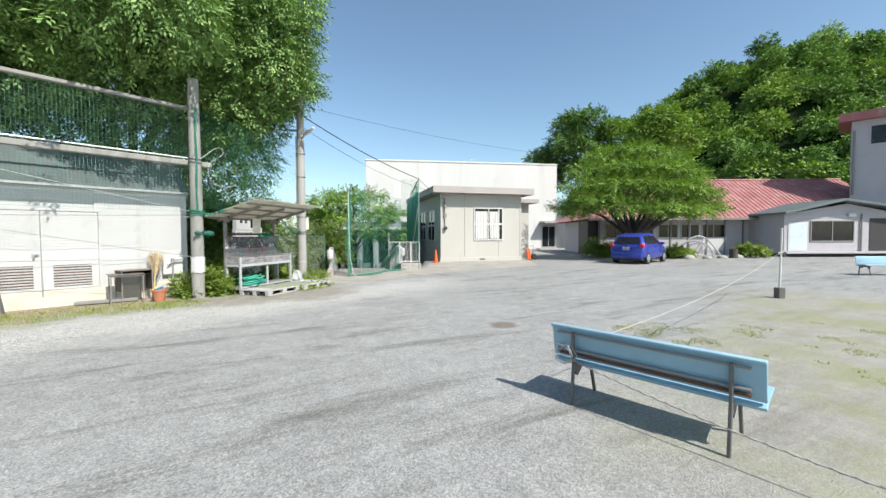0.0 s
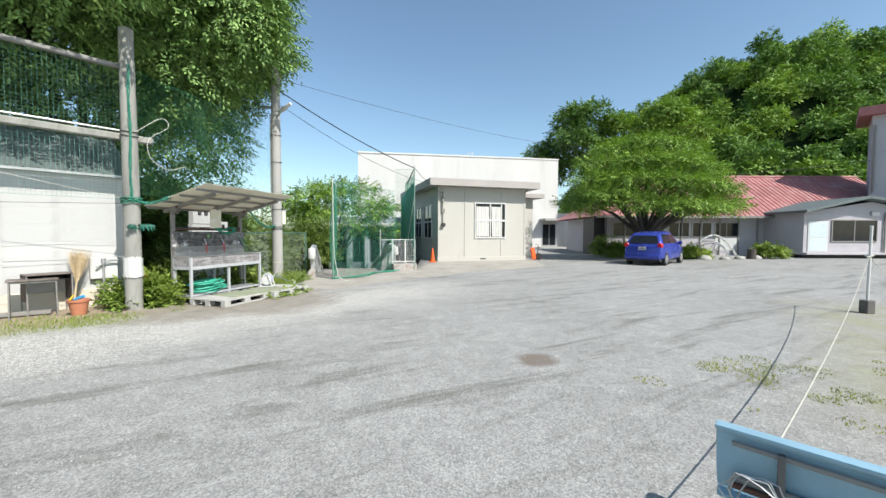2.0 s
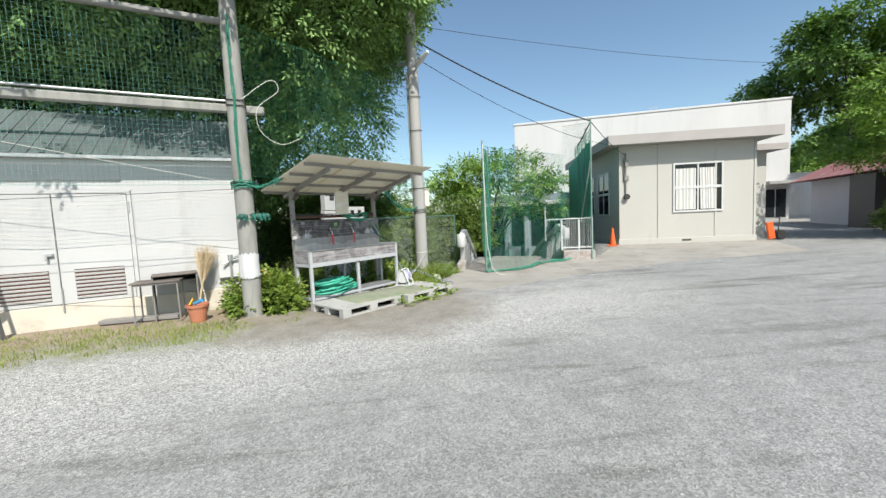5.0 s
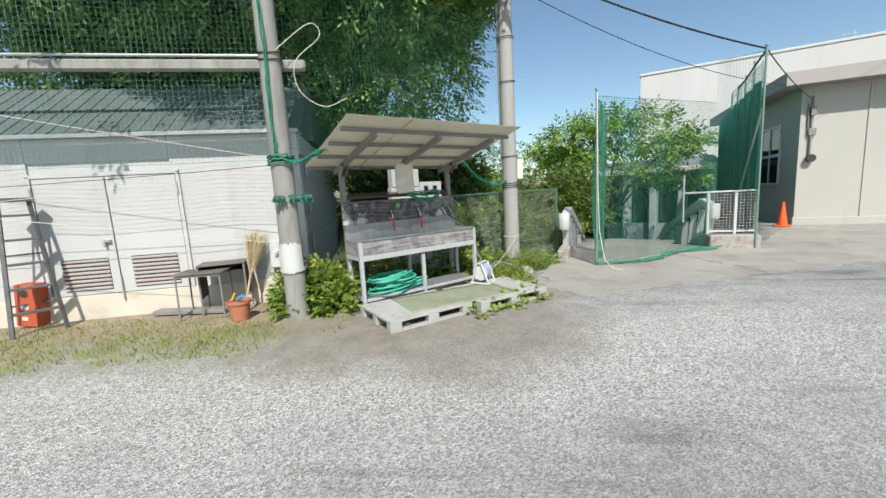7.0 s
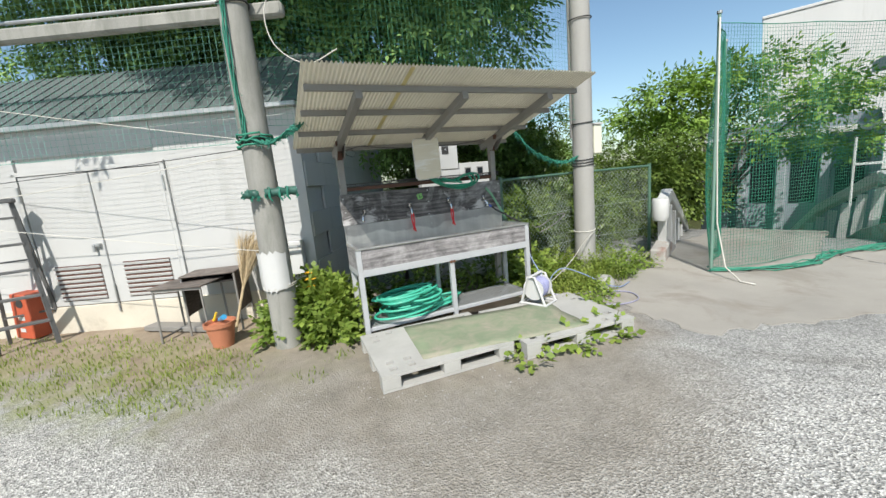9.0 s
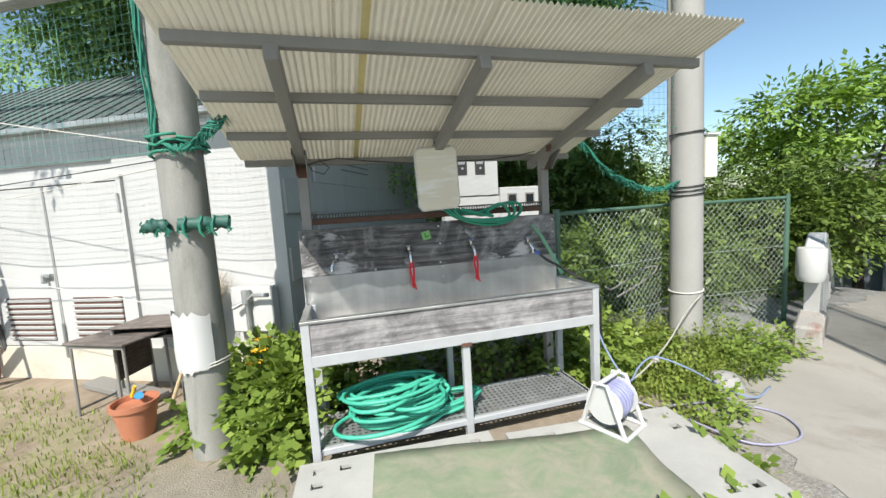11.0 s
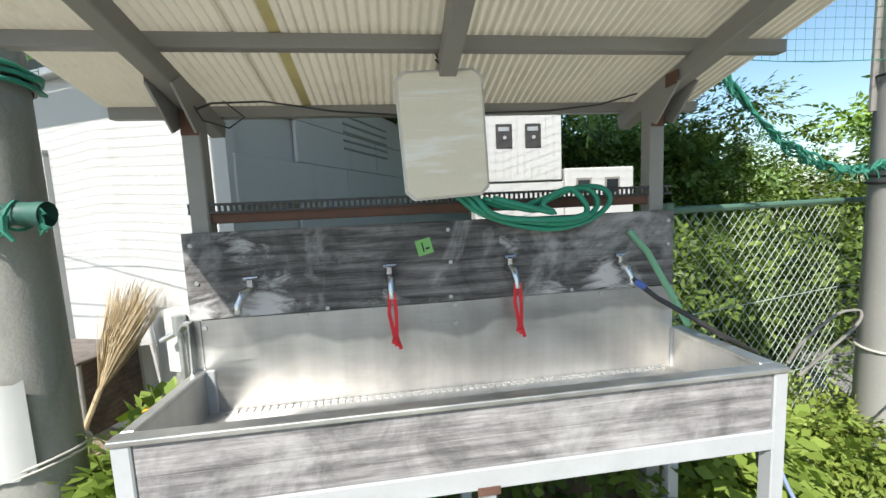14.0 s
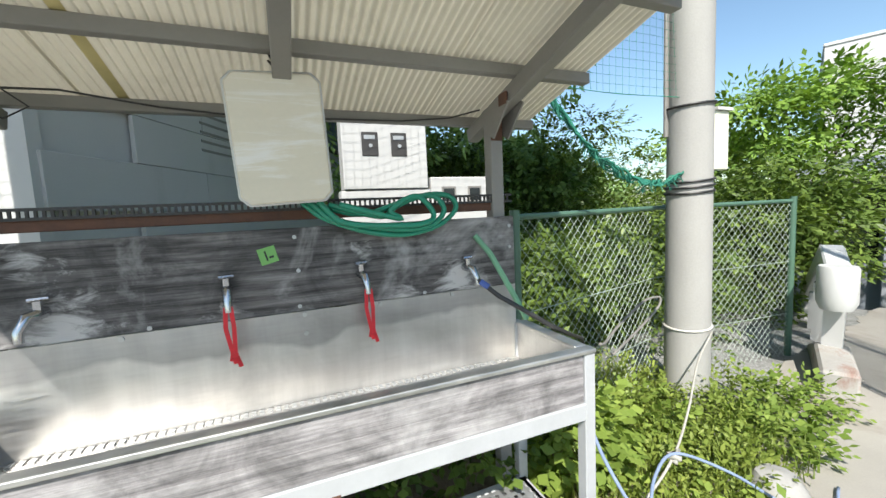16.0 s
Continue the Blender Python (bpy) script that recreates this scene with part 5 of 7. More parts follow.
def pole_b():
    th = thing("utility_pole", pose(-4.93, 13.75, 0), "tall concrete utility pole with a street lamp and meter box", "pole", "concrete poles")
    part("shaft", Geo().tube([(0, 0, -0.3), (0, 0, 3.0), (0, 0, 6.4)], [0.155, 0.14, 0.12], 24), M_CONC, th, smooth=True)
    f = SINK.to_3x3() @ Vector((1, 0, 0))
    e = SINK.to_3x3() @ Vector((0, -1, 0))
    bx = Geo().box(0, 0.15, -0.07, 0.05, 1.75, 2.17)
    b = part("meter_box", bx, paint("cream_box", (0.68, 0.68, 0.56), 0.5, vary=0.06), th, "cream metal meter box", bevel=0.008)
    b.matrix_local = pose(f.x * 0.17, f.y * 0.17, 0, 0, 0, 74)
    part("lid", Geo().box(-0.01, 0.16, -0.09, 0.06, 2.17, 2.19), M_WHITE, b)
    for z in (0.62, 1.6, 1.64, 1.68, 2.2, 3.6, 4.4):
        part("band", Geo().tube([(0.155 * math.cos(a), 0.155 * math.sin(a), z + 0.015 * math.sin(a)) for a in [2 * math.pi * i / 20 for i in range(21)]], 0.008, 6), M_CABLE if z > 1 else M_ROPE, th, smooth=True)
    part("lamp_arm", Geo().tube([(0.05, -0.1, 4.9), (0.25, -0.25, 5.0), (0.42, -0.35, 5.1)], 0.02, 8), M_GALV, th)
    part("lamp_head", Geo().tube([(0.2, -0.25, 5.0), (0.36, -0.33, 5.08), (0.62, -0.46, 5.2)], [0.04, 0.07, 0.04], 10), M_WHITE, th, "white street lamp head", smooth=True)
    part("cross_arm", Geo().box(-0.4, 0.15, -0.04, 0.04, 5.2, 5.26), M_GALV, th)
    part("pipe", Geo().tube([(-0.12, -0.1, 2.0), (-0.12, -0.1, 5.0)], 0.018, 8), M_GREYSTEEL, th)
    return th


pole_a()
pole_b()
wd = Vector((math.cos(radians(48.5)), math.sin(radians(48.5)), 0))
A = Vector((-5.95, 9.49, 0))
off = Vector((0.749, -0.663, 0)) * -0.16
# upper beam takes a darker grey: tree shade put into its colour
for z, bh, s1, bm in ((3.30, 0.13, 0.40, M_MOSSY), (4.62, 0.09, 0.1, M_GREYSTEEL)):
    a, b = A - wd * 8.5 + Vector((0, 0, z)) + off, A + wd * s1 + Vector((0, 0, z)) + off
    solid("net_beam", Geo().beam(a, b, 0.10, bh), bm, "stained pale beam carrying the net", "beam", "net beams", bevel=0.02)
solid("net_pipe", Geo().tube([A - wd * 8.5 + Vector((0, 0, 3.42)) + off, A + Vector((0, 0, 3.42)) + off], 0.018, 8), M_GALV, "thin steel pipe above the net beam", "pipe", smooth=True)


def net(name, origin, ax, length, z0, z1, cell, r, mat, label, depth=0.05, seed=0, cat="net", shape=None):
    """A hung net: cords both ways, gently waving."""
    ax = Vector(ax).normalized()
    nrm = Vector((-ax.y, ax.x, 0))

    def at(u, z):
        w = depth * noise.noise(Vector((u * 0.9 + seed, z * 0.35, seed))) + depth * 0.25 * math.sin(u * 5 + z)
        zz = z
        if shape:
            zz = z0 + (z - z0) * 1.0 + shape(u / length) * (z1 - z) / (z1 - z0)
        return Vector(origin) + ax * u + nrm * w + Vector((0, 0, zz))

    g = Geo()
    nu, nz = int(length / cell), int((z1 - z0) / cell)
    for i in range(nu + 1):
        u = i * length / nu
        k = max(2, int((z1 - z0) / 0.5))
        g.tube([at(u, z0 + (z1 - z0) * j / k) for j in range(k + 1)], r, 3, False)
    th = thing(name, Matrix.Identity(4), label, cat)
    tagged(part("net_mesh", g, mat, th), kind="stuff")
    g = Geo()
    for j in range(nz + 1):
        z = z0 + (z1 - z0) * j / nz
        k = max(2, int(length / 0.4))
        g.tube([at(length * i / k, z) for i in range(k + 1)], r, 3, False)
    tagged(part("net_mesh", g, mat, th), kind="stuff")
    part("edge_rope", Geo().tube([at(length * i / 20, z1) for i in range(21)], r * 2.5, 6), mat, th)
    part("edge_rope", Geo().tube([at(length * i / 20, z0) for i in range(21)], r * 2.0, 6), mat, th)
    return th


na = A - wd * 8.4 + off * 1.2
net("ball_net", (na.x, na.y, 0), wd, 8.4, 2.12, 4.6, 0.062, 0.0017, M_NETPALE, "wide green ball net hung before the store roof", 0.05, 2)
# side net running from the pole back over the wash shed to the utility pole
bdir = Vector((-4.93 + 5.95, 13.75 - 9.49, 0))
net("side_net", (-5.98, 9.55, 0), bdir, bdir.length, 2.25, 4.6, 0.055, 0.0012, M_NETGREEN, "green ball net between the two poles", 0.15, 5)
for seed, pts in ((1, sag(A + Vector((0.05, -0.12, 2.12)), SINK @ Vector((-0.3, -0.35, 2.2)), 0.1, 10)), (2, sag((-4.93, 13.6, 1.72), SINK @ Vector((2.25, 0.1, 2.15)), 0.22, 12)), (3, [A + Vector((0.1, -0.12, z)) for z in (2.1, 2.5, 3.0, 3.5, 4.0, 4.6)])):
    g = Geo()
    rr = random.Random(seed)
    line = curve_through(pts, 4)
    for k in range(6):
        # strands twisted round each other, unevenly
        ph, q = rr.uniform(0, 6.28), rr.uniform(0.012, 0.024)
        g.tube([p + Vector((q * math.cos(ph + i * 0.55), q * math.sin(ph + i * 0.55), q * math.sin(ph + 1 + i * 0.8))) + Vector((rr.uniform(-.006, .006), rr.uniform(-.006, .006), rr.uniform(-.006, .006))) for i, p in enumerate(line)], 0.0065, 5)
    for k in range(len(line) * 3):
        p = line[rr.randrange(len(line))]
        e = p + Vector((rr.uniform(-.05, .05), rr.uniform(-.05, .05), rr.uniform(-.07, .03)))
        g.tube([p, p.lerp(e, 0.5) + Vector((0, 0, 0.01)), e], 0.0022, 3, False)
    solid("net_roll", g, M_NETROLL, "gathered green net edge tied with cord", "net", "gathered nets")
# stay wires from the pole along the wall
for k, (z0, s, z1) in enumerate(((2.10, 8.0, 3.9), (2.04, 7.5, 1.9), (1.0, 7.0, 2.35), (2.0, 7.0, 1.6))):
    o = Vector((0.749, -0.663, 0)) * (-0.35 if k in (1, 3) else 0.1)
    solid("stay_wire", Geo().tube(sag(A + Vector((0, 0, z0)), A - wd * s + Vector((0, 0, z1)) + o, 0.06), 0.004, 5), M_ROPE if k != 1 else M_CABLE, "thin stay wire running to the pole", "wire", "stay wires")
solid("loop_cable", Geo().tube(curve_through([A + Vector((0.1, -0.05, 3.35)), A + wd * 0.5 + Vector((0, 0, 3.75)), A + wd * 0.62 + Vector((0, 0, 3.6)), A + wd * 0.3 + Vector((0, 0, 3.3)), A + wd * 0.32 + Vector((0, 0, 2.95)), A + wd * 0.6 + Vector((0, 0, 2.75)), A + wd * 0.9 + Vector((0, 0, 2.85))]), 0.0055, 6), M_ROPE, "pale looped cable by the pole", "cable", smooth="all")


# ---- meter cabinet behind the wash stand ----
def meter_cabinet():
    th = thing("meter_cabinet", SINK @ pose(1.36, 0.9, 0, 0, 0, 0), "white meter cabinet with two dark meters", "cabinet")
    part("body", Geo().box(-0.06, 0.54, 0, 0.14, 0.0, 1.70), M_WHITEWALL, th, bevel=0.006)
    part("upper_door", Geo().box(-0.04, 0.52, -0.012, 0.14, 1.706, 2.16), M_WHITEWALL, th, bevel=0.005)
    for x in (0.085, 0.275):
        w = part("meter", Geo().box(x, x + 0.105, -0.018, 0.0, 1.915, 2.065), M_DARK, th, "black meter window", bevel=0.003)
        part("dial", Geo().box(x + 0.015, x + 0.085, -0.021, -0.018, 2.02, 2.045).tube([(x + 0.055, -0.018, 1.98), (x + 0.055, -0.022, 1.98)], 0.012, 10), M_GALV, w)
    lw = part("low_box", Geo().box(0.545, 1.03, 0.0, 0.14, 0.0, 1.78), M_WHITEWALL, th, "lower white meter box", bevel=0.006)
    for x in (0.62, 0.82):
        w = part("meter_window", Geo().box(x, x + 0.11, -0.004, 0.0, 1.60, 1.715), M_GREYSTEEL, lw, bevel=0.002)
        part("pane", Geo().box(x + 0.015, x + 0.095, -0.007, -0.004, 1.615, 1.70), M_GLASS, w)
    return th


meter_cabinet()


# ---- chain-link fence ----
def link_fence():
    pts = [Vector((-5.30, 12.28, 0)), Vector((-5.22, 13.9, 0)), Vector((-4.64, 15.42, 0))]
    th = thing("link_fence", Matrix.Identity(4), "green chain-link fence overgrown with weeds", "fence")
    for p in (pts[0], pts[2]):
        part("post", Geo().tube([p + Vector((0, 0, -0.3)), p + Vector((0, 0, 1.53))], 0.028, 10), M_FENCEGREEN, th, smooth=True)
    for a, b in zip(pts, pts[1:]):
        d = b - a
        L, H = d.length, 1.48
        d.normalize()
        part("top_rail", Geo().tube([a + Vector((0, 0, 1.49)), b + Vector((0, 0, 1.49))], 0.018, 8), M_FENCEGREEN, th, smooth=True)
        part("line_wire", Geo().tube([a + Vector((0, 0, 0.92)), b + Vector((0, 0, 0.92))], 0.003, 4).tube([a + Vector((0, 0, 0.42)), b + Vector((0, 0, 0.42))], 0.003, 4), M_FENCEWIRE, th)
        g = Geo()
        k = -H
        while k < L:
            for s in (1, -1):
                u0, z0, u1, z1 = k, 0.0, k + H, H
                if u0 < 0:
                    z0, u0 = -k, 0
                if u1 > L:
                    z1, u1 = H - (k + H - L), L
                if u1 - u0 > 0.02:
                    if s < 0:
                        u0, u1 = L - u0, L - u1
                    g.tube([a + d * u0 + Vector((0, 0, z0)), a + d * u1 + Vector((0, 0, z1))], 0.0018, 3, False)
            k += 0.076
        ob = part("wire_mesh", g, M_FENCEWIRE, th, "diamond wire mesh")
    return th


link_fence()


# ---- net gate at the head of the steps ----
M_KERB = paint("stained_kerb_concrete", (0.36, 0.345, 0.32), 0.9, vary=0.25, scale=2.5, bump_s=0.4, dirt=(0.24, 0.12, 0.085), dirt_at=(0.50, 0.70))
def rail_side(name, start, lab, d):
    """A chunky white handrail on slanting balusters, going down with the steps."""
    d = Vector(d).normalized()
    th = thing(name, pose(*start), lab, "handrail", "stair handrails")
    top = [Vector((0, 0, 0.86)), d * 0.55 + Vector((0, 0, 1.0)), d * 2.6 + Vector((0, 0, 0.25)), d * 4.6 + Vector((0, 0, -0.9))]
    g = Geo()
    for a, b in zip(top, top[1:]):
        g.beam(a, b, 0.16, 0.17)
    part("rail", g, M_WHITE, th, "thick white rail", bevel=0.015)
    part("end_drum", Geo().lathe([(0.0, 0.62), (0.10, 0.62), (0.125, 0.68), (0.125, 0.95), (0.115, 0.97), (0, 0.97)], (0, -0.05, 0), 18), M_WHITE, th, "white rounded rail end", smooth=True)
    for k in range(8):
        p = d * (0.1 + 0.5 * k)
        zt = 0.8 - max(0, k - 1.2) * 0.2
        part("baluster", Geo().beam(p + Vector((0, 0, zt)), p + d * 0.12 + Vector((0, 0, zt - 0.80)), 0.07, 0.13, (1, 0, 0)), M_WHITE, th)
    part("kerb_wall", Geo().plate([(-0.35, -0.4), (-0.35, 0.20), (0.2, 0.26), (0.8, 0.08), (4.6, -1.85), (4.6, -2.6)], "x", -0.11, 0.11), M_KERB, th, "weathered concrete kerb", bevel=0.02).rotation_euler = (0, 0, math.atan2(-d.x, d.y))
    return th


rail_side("handrail", (-4.27, 14.95, 0), "white handrail with a weathered concrete kerb", (-0.2, 0.98, 0))
rail_side("handrail", (-1.75, 17.45, 0), "white handrail beside the concrete block", (-0.42, 0.9, 0))
blk = solid("gate_block", Geo().box(-0.47, 0.47, -0.22, 0.22, -0.2, 0.29), M_KERB, "low concrete block under the white lattice panel", "block", m=pose(-1.40, 17.34, 0, 0, 0, 20), bevel=0.02)
lp = thing("lattice_panel", pose(-1.40, 17.34, 0.29, 0, 0, 20), "white steel lattice panel on the concrete block", "panel")
for x in (-0.47, 0.05, 0.44):
    part("upright", Geo().box(x - 0.025, x + 0.025, -0.025, 0.025, 0, 0.93), M_WHITE, lp, bevel=0.005)
part("top_bar", Geo().box(-0.95, 0.465, -0.022, 0.022, 0.93, 0.965), M_WHITE, lp, bevel=0.005)
part("bottom_bar", Geo().box(-0.445, 0.415, -0.02, 0.02, 0.05, 0.09), M_WHITE, lp, bevel=0.004)
g = Geo()
for k in range(13):
    g.tube([(-0.44, 0.0, 0.12 + 0.063 * k), (0.41, 0.0, 0.12 + 0.063 * k)], 0.004, 4)
for k in range(14):
    g.tube([(-0.42 + 0.063 * k, 0.006, 0.09), (-0.42 + 0.063 * k, 0.006, 0.93)], 0.004, 4)
part("lattice", g, M_WHITE, lp)
part("far_post", Geo().tube([(-0.95, 0.0, 0.3), (-0.95, 0.0, 1.35)], 0.018, 8), M_WHITE, lp)

gate_poles = [(-3.42, 14.35, 3.27), (-0.98, 17.25, 4.1), (-1.15, 18.1, 4.0), (-1.3, 18.9, 3.9), (-1.45, 19.7, 3.85), (-1.6, 20.6, 3.8), (-3.65, 15.6, 3.2)]
for x, y, h in gate_poles:
    p = thing("gate_pole", pose(x, y, 0), "slim pale-green steel pole carrying the gate net", "pole", "gate poles")
    part("tube", Geo().tube([(0, 0, -0.3 + min(0, ground_z(x, y))), (0, 0, h)], 0.02, 10), paint("pale_green_steel", (0.16, 0.27, 0.22), 0.5, vary=0.15) if "pale_green_steel" not in bpy.data.materials else bpy.data.materials["pale_green_steel"], p, smooth=True)
    part("cap", Geo().lathe([(0.03, h - 0.01), (0.03, h + 0.02), (0.0, h + 0.03)], seg=10), M_GALV, p)
solid("pole_brace", Geo().tube([(-1.0, 17.35, 2.9), (-1.32, 18.2, 1.1)], 0.022, 8), M_GALV, "slanting brace of the gate poles", "brace", smooth=True)
solid("top_pipe", Geo().tube([(-0.98, 17.25, 4.02), (-1.15, 18.1, 3.92), (-1.3, 18.9, 3.82), (-1.45, 19.7, 3.78)], 0.02, 8), M_DARK, "dark pipe along the tops of the gate poles", "pipe", smooth=True)
gd = Vector((-1.75 + 3.42, 17.35 - 14.35, 0))
net("gate_net", (-3.42, 14.35, 0), gd, gd.length, 0.03, 3.15, 0.045, 0.0022, M_NETGREEN, "fine green net hung across the steps", 0.10, 8, shape=lambda k: -0.0)
g2 = Vector((-3.95 + 3.42, 17.4 - 14.35, 0))
net("gathered_net", (-3.42, 14.4, 0), g2, 1.5, 0.05, 3.1, 0.030, 0.0025, M_NETGREEN, "green net gathered beside the gate pole", 0.16, 12)
net("corner_net", (-1.75, 17.35, 0), (0.77, -0.1, 0), 0.77, 1.2, 4.0, 0.05, 0.002, M_NETGREEN, "green net corner over the lattice panel", 0.04, 15)
sd = Vector((-1.6 + 0.98, 20.6 - 17.25, 0))
net("pole_net", (-0.98, 17.25, 0), sd, sd.length, 1.0, 3.85, 0.05, 0.002, M_NETGREEN, "green net along the gate poles", 0.04, 16)
g = Geo()
nn = 24
for j in range(2):
    for i in range(nn + 1):
        k = i / nn
        g.v.append((-1.02 - 0.95 * k + 0.04 * math.sin(i * 1.9), 17.6 + 4.6 * k, (0.05, 3.55 - 0.3 * k)[j]))
g.f = [(i, i + 1, nn + 2 + i, nn + 1 + i) for i in range(nn)]
wb = solid("windbreak_sheet", g, M_GREENSHEET, "dark green windbreak sheet beside the hut", "sheet", smooth="all")
wb.modifiers.new("thick", "SOLIDIFY").thickness = 0.004
g = Geo()
rr = random.Random(6)
for k in range(9):
    g.tube([Vector((-3.4, 14.3, 0.02)).lerp(Vector((-1.5, 16.9, 0.03)), i / 12) + Vector((rr.uniform(-.09, .09) + 0.25 * math.sin(i * 0.5), rr.uniform(-.09, .09), rr.uniform(0, .05))) for i in range(13)], 0.008, 4)
solid("trailing_net", g, M_NETGREEN, "loose foot of the green net trailing on the paving", "net")
solid("pull_rope", Geo().tube([(-3.40, 14.3, 3.2), (-3.37, 14.25, 1.6), (-3.33, 14.2, 0.7), (-3.2, 14.1, 0.15), (-3.0, 13.95, 0.02), (-2.85, 13.9, 0.02)], 0.010, 6), M_ROPE, "pale rope hanging from the gate pole", "rope", smooth="all")

# dark wall below the steps, seen through the net
lh_ = thing("lower_house", pose(-6.9, 26.0, -3.2), "blue-grey lower house with pale pillars below the slope", "house")
part("wall", Geo().box(0, 4.6, 0.4, 4.0, 0, 5.7), paint("blue_grey_wall", (0.24, 0.27, 0.31), 0.8, vary=0.12, scale=0.8), lh_, bevel=0.03)
for k in range(5):
    part("pillar", Geo().box(0.1 + 1.1 * k, 0.35 + 1.1 * k, 0.1, 0.4, 0, 5.1), paint("pillar_paint", (0.33, 0.36, 0.40), 0.8, vary=0.1, scale=1.5) if "pillar_paint" not in bpy.data.materials else bpy.data.materials["pillar_paint"], lh_, "pale blue-grey pillar", bevel=0.02)
    if k < 4:
        part("window", Geo().box(0.45 + 1.1 * k, 1.1 + 1.1 * k, 0.37, 0.41, 2.9, 4.6), M_GLASS, lh_, "dark window between the pillars")
part("eave", Geo().box(-0.1, 4.7, -0.1, 4.0, 5.1, 5.3), M_GYM, lh_, "pale eave", bevel=0.02)

# concrete apron at the gate, with a joint
def ragged(pts, step=0.22, amount=0.035):
    """An outline with worn, uneven edges."""
    rg = random.Random(31)
    out = []
    for a, b in zip(pts, pts[1:] + pts[:1]):
        k = max(1, int(math.dist(a, b) / step))
        for i in range(k):
            w = amount if i else 0.0
            out.append((a[0] + (b[0] - a[0]) * i / k + rg.uniform(-w, w), a[1] + (b[1] - a[1]) * i / k + rg.uniform(-w, w)))
    return out


g = Geo()
for pts in (((-4.62, 15.2), (-4.5, 13.4), (-4.05, 12.5), (-2.9, 12.1), (-0.9, 14.6), (-2.5, 16.2), (-2.6, 18.2), (-4.2, 18.2)), ((-2.46, 16.25), (-0.86, 14.66), (1.2, 16.8), (4.9, 19.3), (5.4, 23.9), (-0.2, 22.2), (-0.9, 17.8))):
    g.plate(ragged(pts, 0.12, 0.07), "z", -0.02, 0.007)
solid("paving", g, paint("paving_concrete", (0.335, 0.315, 0.28), 0.9, vary=0.25, scale=0.8, grain=120, bump_s=0.35, dirt=(0.23, 0.20, 0.165), dirt_at=(0.50, 0.72)), "worn concrete paving before the steps and hut", "paving", kind="structure", bevel=0.002)


# ---- hut ----
def window(parent, x0, x1, z0, z1, y, curtain=True, mull=1, trans=True, frame_mat=None):
    fm = frame_mat or M_WHITE
    g = Geo().box(x0 - 0.06, x1 + 0.06, y - 0.05, y + 0.02, z0 - 0.07, z0).box(x0 - 0.06, x1 + 0.06, y - 0.05, y + 0.02, z1, z1 + 0.06)
    g.box(x0 - 0.06, x0, y - 0.05, y + 0.02, z0, z1).box(x1, x1 + 0.06, y - 0.05, y + 0.02, z0, z1)
    if trans:
        zm = z0 + (z1 - z0) * 0.5
        g.box(x0, x1, y - 0.045, y, zm - 0.05, zm + 0.05)
    for k in range(mull):
        xm = x0 + (x1 - x0) * (k + 1) / (mull + 1)
        g.box(xm - 0.025, xm + 0.025, y - 0.043, y, z0, z1)
    w = part("window", g, fm, parent, "white-framed window")
    n = mull + 1
    for k in range(n):
        a, b = x0 + (x1 - x0) * k / n, x0 + (x1 - x0) * (k + 1) / n
        part("pane", Geo().box(a + 0.002, b - 0.002, y - 0.012, y - 0.006, z0 + 0.002, z1 - 0.002), M_GLASS, w)
    if curtain:
        g = Geo()
        m = 40
        for part_no, (a, b) in enumerate(((x0 + (x1 - x0) * 0.02, x0 + (x1 - x0) * 0.46), (x0 + (x1 - x0) * 0.53, x0 + (x1 - x0) * 0.86))):
            o = len(g.v)
            for zz in (z0 + 0.03, z1 - 0.16):
                for i in range(m + 1):
                    x = a + (b - a) * i / m
                    g.v.append((x + (0.05 if zz < z0 + 0.1 else 0) * part_no, y - 0.026 - 0.012 * math.sin(i * 0.9 + math.sin(i * 0.31)), zz))
            g.f += [(o + i, o + i + 1, o + m + 2 + i, o + m + 1 + i) for i in range(m)]
        part("curtain", g, M_CURTAIN, w, "dull white half-drawn curtains")
    return w


